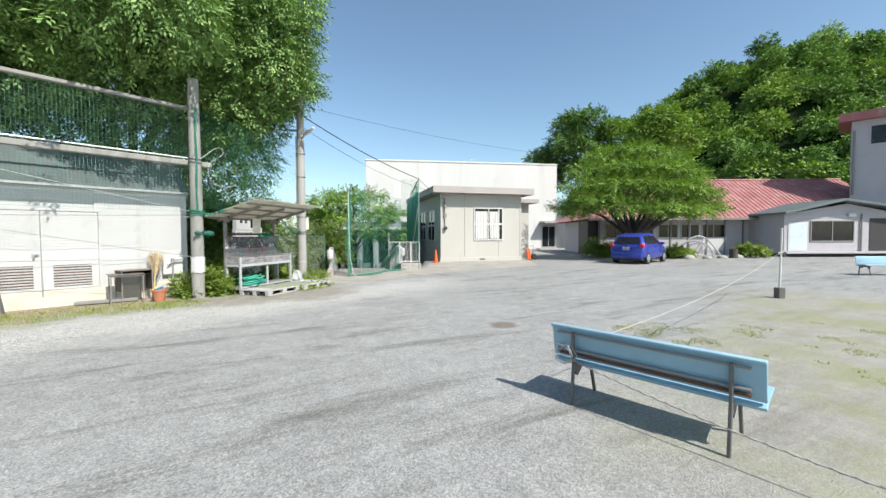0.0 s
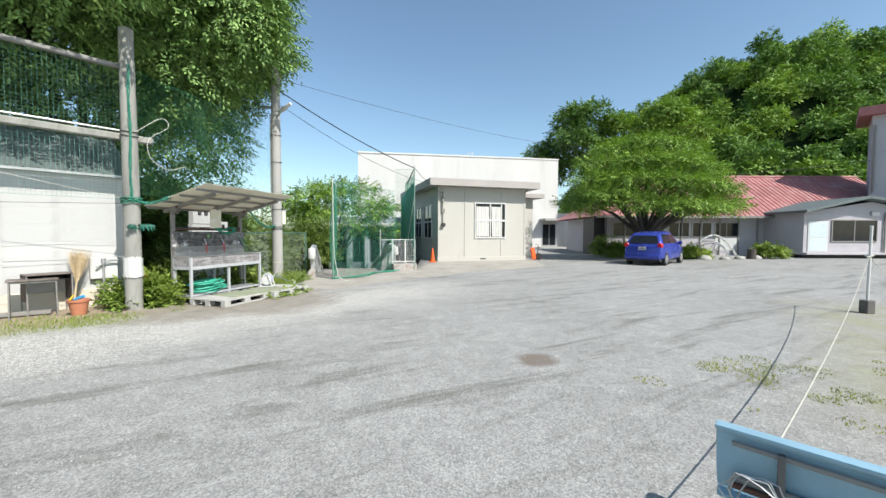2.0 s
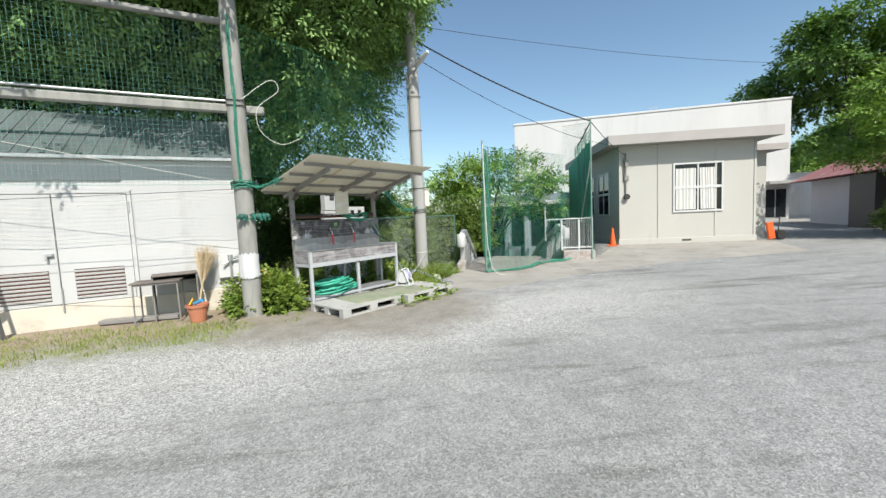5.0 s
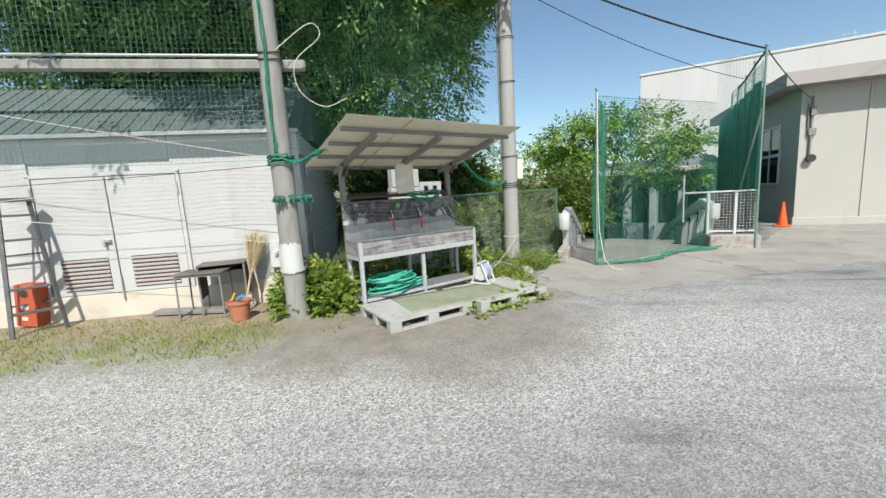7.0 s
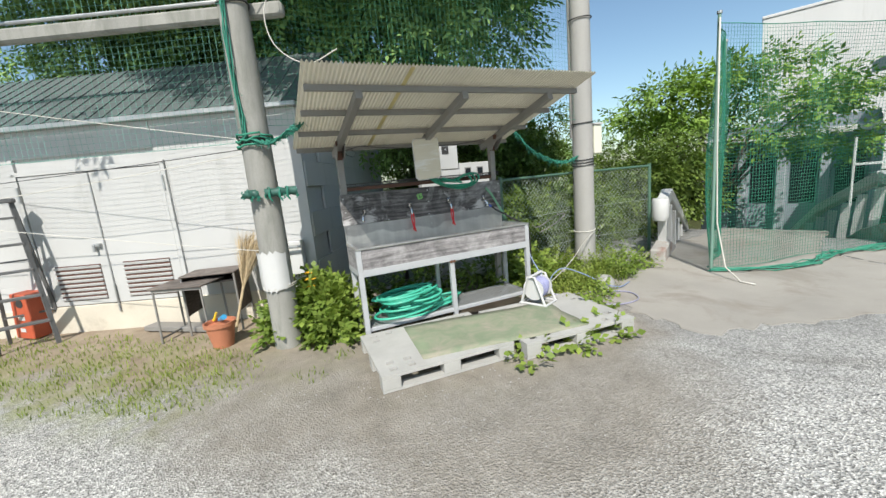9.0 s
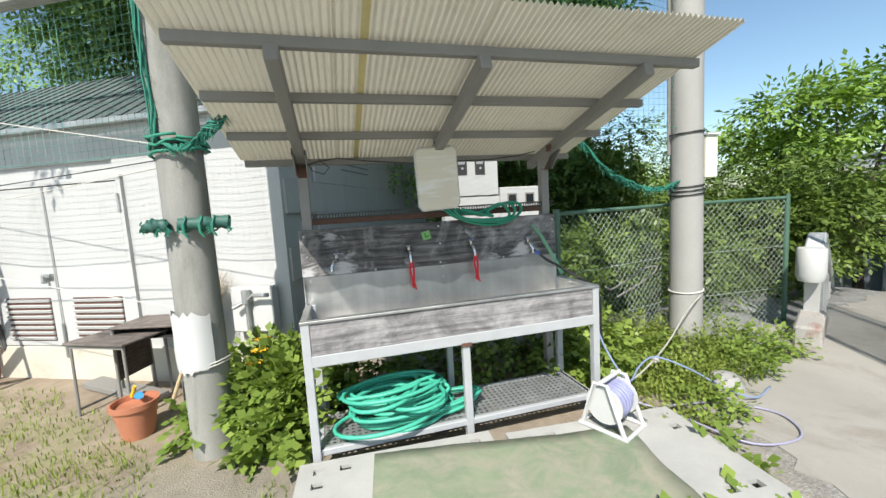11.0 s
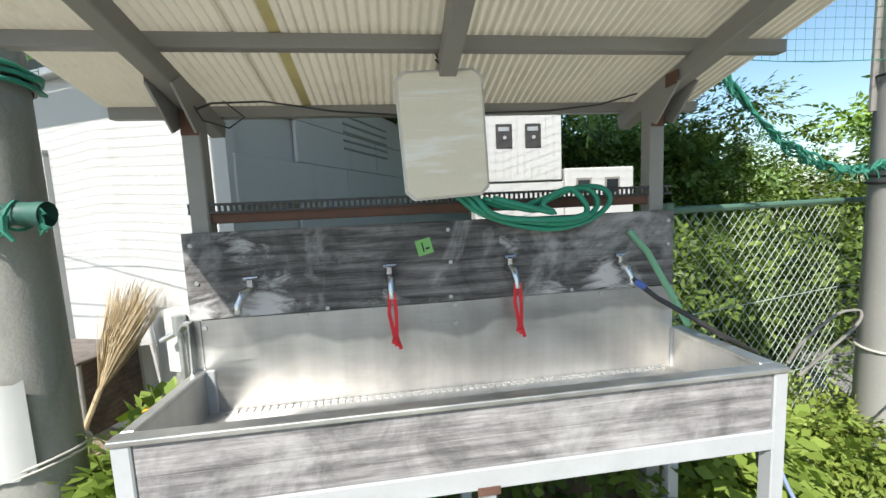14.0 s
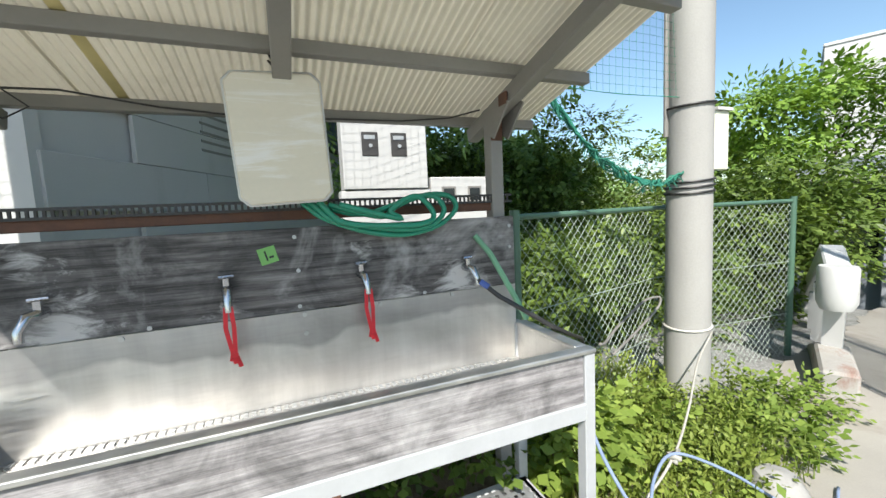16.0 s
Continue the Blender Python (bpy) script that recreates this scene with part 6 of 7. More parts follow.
def hut():
    th = thing("hut", HUT, "cream single-storey hut with a flat overhanging roof", "building", kind="structure")
    W, D, H = 5.15, 7.5, 3.98
    part("wall", Geo().box(0, W, 0, D, -0.3, H), M_CREAM, th, "cream painted panel wall")
    part("base_strip", Geo().box(-0.03, W + 0.03, -0.035, D, -0.2, 0.22), M_CREAM, th, bevel=0.01)
    for x in (0.0, 1.48, 3.62, W - 0.1):
        part("cover_strip", Geo().box(x, x + 0.07, -0.025, 0.0, 0.22, H - 0.003), M_CREAM, th)
    for x0, x1 in ((0.07, 1.48), (1.55, 3.62), (3.69, W - 0.1)):
        part("panel", Geo().box(x0 + 0.01, x1 - 0.01, -0.012, 0.0, 3.42, H - 0.01), M_CREAM, th)
    r = part("roof", Geo().box(-0.55, W + 0.5, -0.6, D + 0.4, H, H + 0.07), M_CONC, th, "flat roof slab")
    part("fascia", Geo().box(-0.58, W + 0.53, -0.64, -0.6, H - 0.02, H + 0.34).box(-0.58, -0.55, -0.6, D + 0.4, H - 0.02, H + 0.34).box(W + 0.5, W + 0.53, -0.6, D + 0.4, H - 0.02, H + 0.34), M_FASCIA, r, "grey-brown metal fascia")
    window(th, 2.12, 3.86, 1.30, 3.12, 0.0)
    part("floor_vent", Geo().box(2.4, 2.75, -0.042, -0.03, 0.08, 0.15), M_DARK, th)
    # electric meter and pipes at the corner
    mb = part("meter_pipe", Geo().tube([(0.25, -0.05, 3.7), (0.25, -0.05, 1.9)], 0.03, 8).tube([(0.16, -0.04, 3.5), (0.18, -0.04, 2.8)], 0.02, 6), M_GREYSTEEL, th)
    part("meter", Geo().tube([(0.27, -0.04, 1.95), (0.27, -0.16, 1.95)], 0.11, 14), M_DARK, th, "round dark meter", smooth=True)
    part("meter_box", Geo().box(0.18, 0.36, -0.09, -0.01, 2.6, 2.8).box(0.2, 0.33, -0.12, -0.01, 3.15, 3.4), M_GREYSTEEL, th, bevel=0.01)
    # left side windows
    for y0 in (1.2, 3.6):
        g = Geo()
        w = part("window", g.box(-0.05, 0.02, y0, y0 + 1.7, 1.2, 1.26).box(-0.05, 0.02, y0, y0 + 1.7, 3.05, 3.11).box(-0.05, 0.02, y0, y0 + 0.06, 1.26, 3.05).box(-0.05, 0.02, y0 + 1.64, y0 + 1.7, 1.26, 3.05).box(-0.04, 0.02, y0 + 0.82, y0 + 0.88, 1.26, 3.05).box(-0.04, 0.02, y0 + 0.06, y0 + 1.64, 2.1, 2.2), M_WHITE, th)
        part("pane", Geo().box(-0.015, -0.01, y0 + 0.06, y0 + 1.64, 1.26, 3.05), M_GLASS, w)
    # lower wing
    wg = part("wing", Geo().box(W, W + 1.25, 1.4, D, -0.3, 3.62), M_CREAM, th, "lower set-back wing")
    part("wing_roof", Geo().box(W, W + 1.75, 0.9, D, 3.62, 3.86), M_FASCIA, wg)
    return th


hut()

cone = thing("traffic_cone", pose(-0.30, 21.85, 0.012), "orange traffic cone beside the hut wall", "cone")
part("cone", Geo().lathe([(0.13, 0.03), (0.03, 0.70), (0.028, 0.72), (0, 0.72)], seg=16), M_ORANGE, cone, smooth=True)
part("foot", Geo().box(-0.19, 0.19, -0.19, 0.19, 0, 0.035), M_ORANGE, cone, bevel=0.01)
ct = thing("hand_cart", pose(5.55, 23.75, 0.012, 0, 0, 20), "orange hand cart leaning at the hut corner", "cart")
part("panel", Geo().box(-0.25, 0.0, -0.05, 0.05, 0.05, 0.72, pose(0, 0, 0, 0, -10, 0)), M_ORANGE, ct, bevel=0.02)
part("handle", Geo().tube([(0.1, 0, 0.3), (0.15, 0, 0.85), (-0.05, 0, 0.86)], 0.02, 8), M_DARK, ct)
part("wheel", Geo().tube([(0.2, -0.08, 0.18), (0.2, 0.0, 0.18)], 0.18, 18), M_TYRE, ct, smooth=True)
part("wheel", Geo().tube([(0.35, 0.25, 0.18), (0.35, 0.33, 0.18)], 0.18, 18), M_TYRE, ct, smooth=True)


# ---- gymnasium ----
def gym():
    m = pose(-7.8, 40.25, 0, 0, 0, 8.8)
    th = thing("gymnasium", m, "large plain white concrete hall with a flat top", "building", kind="structure")
    W, H = 21.0, 9.33
    part("wall", Geo().box(0, W, 0, 22, -4, H), M_GYM, th, "white weather-stained concrete wall")
    part("parapet", Geo().box(-0.06, W + 0.06, -0.06, 22.05, H, H + 0.18), M_GYM, th, bevel=0.03)
    part("aerial", Geo().tube([(11.3, 0.7, H), (11.3, 0.7, H + 0.75)], 0.025, 6).tube([(11.7, 0.7, H), (11.7, 0.7, H + 0.75)], 0.025, 6).tube([(11.15, 0.7, H + 0.55), (11.85, 0.7, H + 0.55)], 0.018, 6), M_GALV, th)
    low = part("side_wing", Geo().box(W, W + 3.6, 0.3, 14, -0.3, 3.6), M_GYM, th, "low white side wing")
    part("wing_cap", Geo().box(W - 0.02, W + 3.65, 0.25, 14, 3.6, 3.72), M_GYM, low)
    part("canopy", Geo().box(18.95, 21.25, -1.4, 0, 2.85, 3.1), M_CONC, th, "concrete door canopy", bevel=0.02)
    d = part("door", Geo().box(19.25, 20.85, -0.05, 0.0, 0.1, 2.6), M_GALV, th, "glazed double door")
    for x in (19.33, 20.08):
        part("pane", Geo().box(x, x + 0.68, -0.065, -0.05, 0.3, 2.5), M_GLASS, d)
    part("step", Geo().box(18.55, 21.85, -1.3, 0, -0.1, 0.12), M_CONC, th, bevel=0.02)
    part("side_window", Geo().box(W + 0.01, W + 0.05, 1.0, 7, 4.6, 7.6), M_DARK, th)
    return th


gym()


# ---- red-roofed school building ----
def school():
    m = pose(11.6, 29.0, 0, 0, 0, -1.5)
    th = thing("school_house", m, "long single-storey school house with a red metal roof", "building", kind="structure")
    L, D, E, R = 22.5, 9.5, 2.75, 6.2
    part("wall", Geo().box(0.5, L, 0.6, D, -0.2, E), M_MAUVE, th, "pale painted wooden wall")
    for k in range(8):
        part("weatherboard", Geo().beam((0.5, 0.585, 0.25 + 0.12 * k), (L, 0.585, 0.25 + 0.12 * k), 0.012, 0.115, (0, -0.12, 1)), M_MAUVE, th)
    g = Geo()
    n = 64
    for k in range(n):
        x0, x1 = -0.6 + k * (L + 0.6) / n, -0.6 + (k + 1) * (L + 0.6) / n - 0.05
        rid = min(1.0, max(0.05, (x0 + 0.9) / 6.0))
        y1 = -0.3 + (D / 2 + 0.3) * rid
        z1 = E + (R - E) * rid
        g.add([(x0, -0.3, E), (x1, -0.3, E), (x1, y1, z1), (x0, y1, z1)], [(0, 1, 2, 3)])
        g.add([(x1, -0.3, E), (x1, -0.3, E + 0.05), (x1 + 0.05, -0.3, E + 0.05), (x1 + 0.05, -0.3, E), (x1, y1, z1), (x1, y1, z1 + 0.05), (x1 + 0.05, y1, z1 + 0.05), (x1 + 0.05, y1, z1)], [(0, 1, 5, 4), (1, 2, 6, 5), (2, 3, 7, 6), (0, 3, 2, 1)])
    rf = part("roof", g, M_REDROOF, th, "faded red ribbed metal roof")
    g = Geo()
    g.add([(-0.6, D + 0.3, E), (L, D + 0.3, E), (L, D / 2, R), (5.1, D / 2, R), (-0.6, -0.3, E)], [(0, 1, 2, 3), (0, 3, 4)])
    part("roof_back", g, M_REDROOF, rf)
    part("ridge_cap", Geo().tube([(5.1, D / 2, R + 0.03), (L, D / 2, R + 0.03)], 0.09, 8), M_REDROOF, rf)
    part("eave", Geo().box(-0.6, L, -0.34, -0.28, E - 0.12, E + 0.02), M_GREYSTEEL, rf)
    for x0, x1 in ((1.0, 2.6), (3.3, 4.6), (5.0, 6.4), (6.7, 8.0), (8.3, 9.9)):
        window(th, x0, x1, 1.35, 2.3, 0.59, curtain=False, mull=1, trans=False, frame_mat=M_CREAM)
    part("low_panel", Geo().box(8.3, 10.0, 0.55, 0.57, 0.35, 1.25), M_WHITE, th, "pale panel under the window")
    for k in range(9):
        part("eave_post", Geo().box(0.45 + k * 1.35, 0.53 + k * 1.35, 0.5, 0.58, 0, E - 0.003), M_GREYSTEEL, th)
    # near-black box stands in for the shade under the eave
    part("porch_shade", Geo().box(-0.3, 0.48, 0.8, 3, 0, E - 0.1), M_DARK, th)
    return th


school()


def porch():
    m = pose(23.3, 26.2, 0, 0, 0, -1.0)
    th = thing("porch_house", m, "mauve wooden annex with a low grey gable and sliding door", "building", kind="structure")
    W = 8.5
    part("wall", Geo().plate([(0, 0.2), (W, 0.2), (W, 2.75), (W / 2, 3.6), (0, 2.9)], "y", 0, 5), M_MAUVE, th, "mauve weatherboard wall")
    for k in range(13):
        part("weatherboard", Geo().beam((0, -0.014, 0.3 + 0.2 * k), (W, -0.014, 0.3 + 0.2 * k), 0.012, 0.19, (0, -0.08, 1)), M_MAUVE, th)
    part("floor_edge", Geo().box(-0.2, W, -0.5, 0.1, 0.25, 0.37), M_MAUVE, th, "timber floor edge over a dark gap")
    # black strip painted as the shade below the floor
    part("underfloor_shade", Geo().box(0, W, 0.0, 0.2, -0.1, 0.25), M_DARK, th)
    for s, a, b in ((0, (-0.5, 2.86), (W / 2 - 0.8, 3.75)), (1, (W / 2 - 0.8, 3.75), (W + 0.5, 2.95))):
        part("roof", Geo().plate([a, b, (b[0], b[1] + 0.16), (a[0], a[1] + 0.16)], "y", -0.7, 5.2), M_ROOFGREY, th, "grey metal gable roof", bevel=0.01)
    d = part("sliding_door", Geo().box(0.25, 1.55, -0.06, -0.02, 0.4, 2.35), M_WHITE, th, "pale blue-white sliding door", bevel=0.01)
    part("pane", Geo().box(0.35, 1.45, -0.07, -0.06, 1.35, 2.25), paint("frosted_pane", (0.52, 0.60, 0.64), 0.3, vary=0.06), d)
    part("pane", Geo().box(0.35, 1.45, -0.07, -0.06, 0.5, 1.25), bpy.data.materials["frosted_pane"], d)
    window(th, 1.8, 4.6, 1.1, 2.4, -0.03, curtain=False, mull=1, trans=False, frame_mat=M_GREYSTEEL)
    part("wall_lamp", Geo().box(4.2, 4.7, -0.14, -0.03, 2.7, 2.95), M_WHITE, th, bevel=0.02)
    part("down_pipe", Geo().tube([(5.1, -0.1, 2.9), (5.1, -0.1, 0.3)], 0.05, 8), M_GREYSTEEL, th)
    # flat black panel in place of the shaded inside of the entry
    part("entry_shade", Geo().box(5.7, W, -0.05, 0.0, 0.4, 2.6), M_DARK, th)
    return th


porch()


def two_storey():
    m = pose(31.1, 29.4, 0, 0, 0, -46.0)
    th = thing("two_storey_house", m, "two-storey mauve weatherboard house with a red roof edge", "building", kind="structure")
    part("wall", Geo().box(0, 10, 0, 3.5, 0, 10.2), M_MAUVE, th)
    for k in range(23):
        part("weatherboard", Geo().beam((0, -0.014, 4.0 + 0.27 * k), (10, -0.014, 4.0 + 0.27 * k), 0.016, 0.26, (0, -0.08, 1)), M_MAUVE, th)
    r = part("roof", Geo().plate([(-0.7, 10.0), (10.9, 10.0), (10.9, 10.6), (-0.7, 10.6)], "y", -0.6, 4.0), M_REDROOF, th, "red metal roof")
    window(th, 1.0, 1.75, 8.2, 9.5, -0.02, curtain=False, mull=0, trans=False, frame_mat=M_MAUVE)
    part("down_pipe", Geo().tube([(0.15, -0.1, 9.3), (0.15, -0.1, 4.5)], 0.07, 8), M_GREYSTEEL, th)
    return th


two_storey()


# ---- parked car ----
def car():
    m = pose(11.1, 21.5, 0, 0, 0, 44)
    th = thing("parked_car", m, "blue compact hatchback parked with its tail to the yard", "car")
    st = [(-2.0, 0.42, 0.86, 0.70), (-1.96, 0.30, 0.98, 0.80), (-1.6, 0.24, 1.02, 0.86), (-0.6, 0.22, 1.02, 0.87), (0.6, 0.22, 1.0, 0.87), (1.2, 0.24, 0.96, 0.86), (1.75, 0.28, 0.82, 0.80), (1.98, 0.36, 0.66, 0.62)]
    g = Geo()
    ring = []
    for x, zb, zt, hw in st:
        ring.append([(x, -hw * 0.86, zb), (x, -hw, zb + 0.12), (x, -hw, zt - 0.16), (x, -hw * 0.95, zt), (x, hw * 0.95, zt), (x, hw, zt - 0.16), (x, hw, zb + 0.12), (x, hw * 0.86, zb)])
    g.v = [p for r in ring for p in r]
    for i in range(len(ring) - 1):
        for k in range(8):
            g.f.append((i * 8 + k, i * 8 + (k + 1) % 8, (i + 1) * 8 + (k + 1) % 8, (i + 1) * 8 + k))
    g.f += [tuple(range(8)), tuple(reversed(range(56, 64)))]
    body = part("body", g, M_BLUECAR, th, "glossy blue body", bevel=0.03, smooth=True, segments=2)
    cab = [(-1.95, 0.98, 0.78), (-1.64, 1.44, 0.62), (-1.38, 1.56, 0.575), (-0.4, 1.63, 0.575), (0.3, 1.58, 0.57), (1.15, 1.0, 0.72)]
    g = Geo()
    g.v = [p for x, z, hw in cab for p in ((x, -hw, z), (x, hw, z))] + [(-1.93, -0.82, 0.95), (-1.93, 0.82, 0.95), (1.2, -0.82, 0.95), (1.2, 0.82, 0.95)]
    for i in range(5):
        g.f.append((2 * i, 2 * i + 1, 2 * i + 3, 2 * i + 2))
    g.f += [(12, 0, 2, 4, 6, 8, 10, 14), (13, 15, 11, 9, 7, 5, 3, 1), (12, 13, 1, 0), (14, 10, 11, 15)]
    part("cabin", g, M_BLUECAR, body, bevel=0.03, smooth=True, segments=2)
    part("rear_window", Geo().add([(-1.92, -0.66, 1.04), (-1.92, 0.66, 1.04), (-1.665, 0.54, 1.42), (-1.665, -0.54, 1.42), (-1.88, -0.66, 1.04), (-1.88, 0.66, 1.04), (-1.625, 0.54, 1.42), (-1.625, -0.54, 1.42)], [(0, 1, 2, 3), (4, 7, 6, 5), (0, 4, 5, 1), (3, 2, 6, 7), (0, 3, 7, 4), (1, 5, 6, 2)]), M_GLASS, th)
    for s in (-1, 1):
        for x0, x1, x2, x3 in ((-1.5, -0.55, -0.55, -1.35), (-0.47, 0.75, 0.25, -0.47)):
            part("side_window", Geo().add([(x0, s * 0.79, 1.05), (x1, s * 0.79, 1.05), (x2, s * 0.625, 1.48), (x3, s * 0.625, 1.48), (x0, s * 0.75, 1.05), (x1, s * 0.75, 1.05), (x2, s * 0.585, 1.48), (x3, s * 0.585, 1.48)], [(0, 1, 2, 3), (7, 6, 5, 4), (0, 4, 5, 1), (1, 5, 6, 2), (2, 6, 7, 3), (3, 7, 4, 0)]), M_GLASS, th)
        part("tail_lamp", Geo().box(-1.99, -1.72, s * 0.74 - 0.10, s * 0.74 + 0.10, 0.86, 1.06), M_REDLAMP, th, "red tail lamp", bevel=0.03, smooth=True)
        part("mirror", Geo().box(0.55, 0.7, s * 0.95 - 0.1, s * 0.95 + 0.1, 1.0, 1.14), M_BLUECAR, th, bevel=0.03)
        for x in (-1.28, 1.27):
            w = part("wheel", Geo().tube([(x, s * 0.70, 0.31), (x, s * 0.87, 0.31)], 0.31, 24), M_TYRE, th, "black tyre", smooth=True)
            part("rim", Geo().tube([(x, s * 0.86, 0.31), (x, s * 0.885, 0.31)], [0.21, 0.17], 18), M_GALV, w, "silver wheel rim", smooth=True)
            for k in range(5):
                a = 2 * math.pi * k / 5
                part("spoke", Geo().beam((x, s * 0.888, 0.31), (x + 0.18 * math.cos(a), s * 0.886, 0.31 + 0.18 * math.sin(a)), 0.05, 0.02, (0, 1, 0)), M_GREYSTEEL, w)
    part("rear_bumper", Geo().box(-2.06, -1.9, -0.78, 0.78, 0.30, 0.58), M_BLUECAR, th, bevel=0.05, smooth=True, segments=2)
    pl = part("number_plate", Geo().box(-2.015, -2.0, -0.165, 0.165, 0.74, 0.90), M_WHITE, th, "white plate with plain bars")
    part("plate_bars", Geo().box(-2.019, -2.015, -0.1, 0.1, 0.855, 0.88).box(-2.019, -2.015, -0.14, 0.14, 0.765, 0.83), M_GREYSTEEL, pl)
    part("wiper", Geo().tube([(-1.94, 0.0, 1.08), (-1.9, 0.35, 1.14)], 0.012, 6), M_DARK, th)
    part("underside", Geo().box(-1.9, 1.9, -0.75, 0.75, 0.2, 0.32), M_DARK, th)
    return th


car()


# ---- benches ----
def bench(m, label):
    th = thing("bench", m, label, "bench", "blue benches")
    X0, X1 = -0.80, 0.74
    # seat and back: moulded blue boards
    def board(name, prof):
        n = len(prof)
        g = Geo()
        g.v = [(x, y, z) for x in (X0, X1) for y, z in prof]
        g.f = [tuple(range(n)), tuple(reversed(range(n, 2 * n)))] + [(i, i + n, (i + 1) % n + n, (i + 1) % n) for i in range(n)]
        return part(name, g, M_BLUEBENCH, th, "faded light blue plastic board", bevel=0.008, smooth=True, segments=2)
    board("backrest", [(0.06, 0.392), (0.03, 0.48), (0.005, 0.655), (-0.03, 0.672), (-0.035, 0.692), (0.02, 0.695), (0.035, 0.67), (0.055, 0.50), (0.085, 0.40)])
    board("seat", [(0.07, 0.335), (0.05, 0.36), (0.09, 0.385), (0.25, 0.40), (0.40, 0.412), (0.43, 0.40), (0.435, 0.36), (0.42, 0.36), (0.40, 0.39), (0.25, 0.378), (0.12, 0.365), (0.09, 0.33)])
    for z, y, r in ((0.625, -0.012, 0.011), (0.475, 0.010, 0.012), (0.435, 0.022, 0.014)):
        part("pipe", Geo().tube([(X0 + 0.06, y, z), (X1 - 0.08, y, z)], r, 8), M_GREYSTEEL if z != 0.435 else M_RUST, th, "steel pipe behind the backrest", smooth=True)
    for x in (-0.585, 0.555):
        part("back_leg", Geo().beam((x, -0.035, 0.0), (x, 0.0, 0.36), 0.024, 0.03, (0, 1, 0)).beam((x, 0.0, 0.36), (x, -0.02, 0.64), 0.024, 0.03, (0, 1, 0)), M_CASTIRON, th, "grey cast leg", bevel=0.004)
        part("front_leg", Geo().beam((x, 0.42, 0.0), (x, 0.30, 0.36), 0.024, 0.03, (0, 1, 0)), M_CASTIRON, th, bevel=0.004)
        part("bracket", Geo().plate([(0.0, 0.30), (0.06, 0.24), (0.14, 0.30), (0.26, 0.31), (0.36, 0.24), (0.40, 0.355), (0.0, 0.365)], "x", x - 0.012, x + 0.012), M_CASTIRON, th, bevel=0.003)
    return th


bench(pose(1.617, 2.985, 0, 0, 0, -46.6), "faded blue bench with cast legs and wire on its back")
b1 = bpy.data.objects["bench"]
copy_thing(b1, pose(16.2, 14.3, 0, 0, 0, 176))
w = Geo()
rr = random.Random(2)
BENCH = pose(1.617, 2.985, 0, 0, 0, -46.6)
for k in range(4):
    c = Vector((-0.66 + rr.uniform(-.03, .03), -0.03, 0.44))
    w.tube([BENCH @ (c + Vector((rr.uniform(.06, .1) * math.cos(a), -0.02 * k * 0.3, rr.uniform(.07, .10) * math.sin(a)))) for a in [2 * math.pi * i / 12 for i in range(13)]], 0.003, 4)
solid("wire_coil", w, M_GALV, "thin wire wound round the end of the bench", "wire")

# rope posts and ropes
rp = thing("rope_post", pose(8.05, 9.10, 0), "white rope post in a dark concrete block", "post")
part("pole", Geo().tube([(0, 0, 0.2), (0.02, 0, 1.64)], 0.022, 10), M_WHITE, rp, smooth=True)
part("base_block", Geo().box(-0.08, 0.08, -0.08, 0.08, 0, 0.25), paint("dark_block", (0.12, 0.11, 0.10), 0.9, vary=0.3), rp, bevel=0.012)
part("cap", Geo().lathe([(0.026, 1.62), (0.026, 1.65), (0, 1.66)], (0.02, 0, 0), 10), M_WHITE, rp)
part("knot", Geo().tube([(-0.04, 0, 1.06), (0.04, -0.03, 1.1), (0.05, 0.03, 1.07), (-0.03, 0.04, 1.1)], 0.02, 6), M_ROPE, rp)
bl = BENCH @ Vector((-0.60, -0.02, 0.40))
br = BENCH @ Vector((0.57, 0.0, 0.44))
ropes = [sag((8.05, 9.1, 1.08), BENCH @ Vector((-0.66, 0.08, 0.48)), 0.16, 24), sag((8.05, 9.1, 1.08), (15.4, 14.2, 0.62), 0.42, 24), sag(bl, (2.95, 1.15, 0.20), 0.09, 20), sag((15.5, 14.2, 0.6), (24, 18, 0.6), 0.2, 16)]
for p in ropes:
    solid("barrier_rope", Geo().tube(p, 0.0055, 6), M_YARDROPE, "pale twisted barrier rope", "rope", "barrier ropes", smooth="all")
solid("twisted_rope", Geo().tube([q + Vector((0.005 * math.cos(i * 2.1), 0, 0.005 * math.sin(i * 2.1))) for i, q in enumerate(sag(bl, (2.95, 1.15, 0.20), 0.09, 90))], 0.0045, 5), M_GREYSTEEL, "darker strand twisted round the low rope", "rope", "barrier ropes")


# ---- things along the store wall ----
def desk(m, label):
    th = thing("school_desk", m, label, "desk", "old school desks")
    part("desktop", Geo().box(-0.32, 0.32, -0.22, 0.22, 0.64, 0.662), M_TABLETOP, th, "worn brown desk top", bevel=0.006)
    part("top_rail", Geo().box(-0.29, 0.29, -0.195, -0.18, 0.61, 0.64).box(-0.29, 0.29, 0.18, 0.195, 0.61, 0.64), M_GREYSTEEL, th)
    for x in (-0.29, 0.29):
        for y in (-0.19, 0.19):
            part("leg", Geo().tube([(x, y, 0.0), (x * 0.97, y * 0.97, 0.64)], 0.012, 8), M_GREYSTEEL, th, smooth=True)
        part("foot_bar", Geo().tube([(x, -0.19, 0.06), (x, 0.19, 0.06)], 0.011, 8), M_GREYSTEEL, th, smooth=True)
    return th


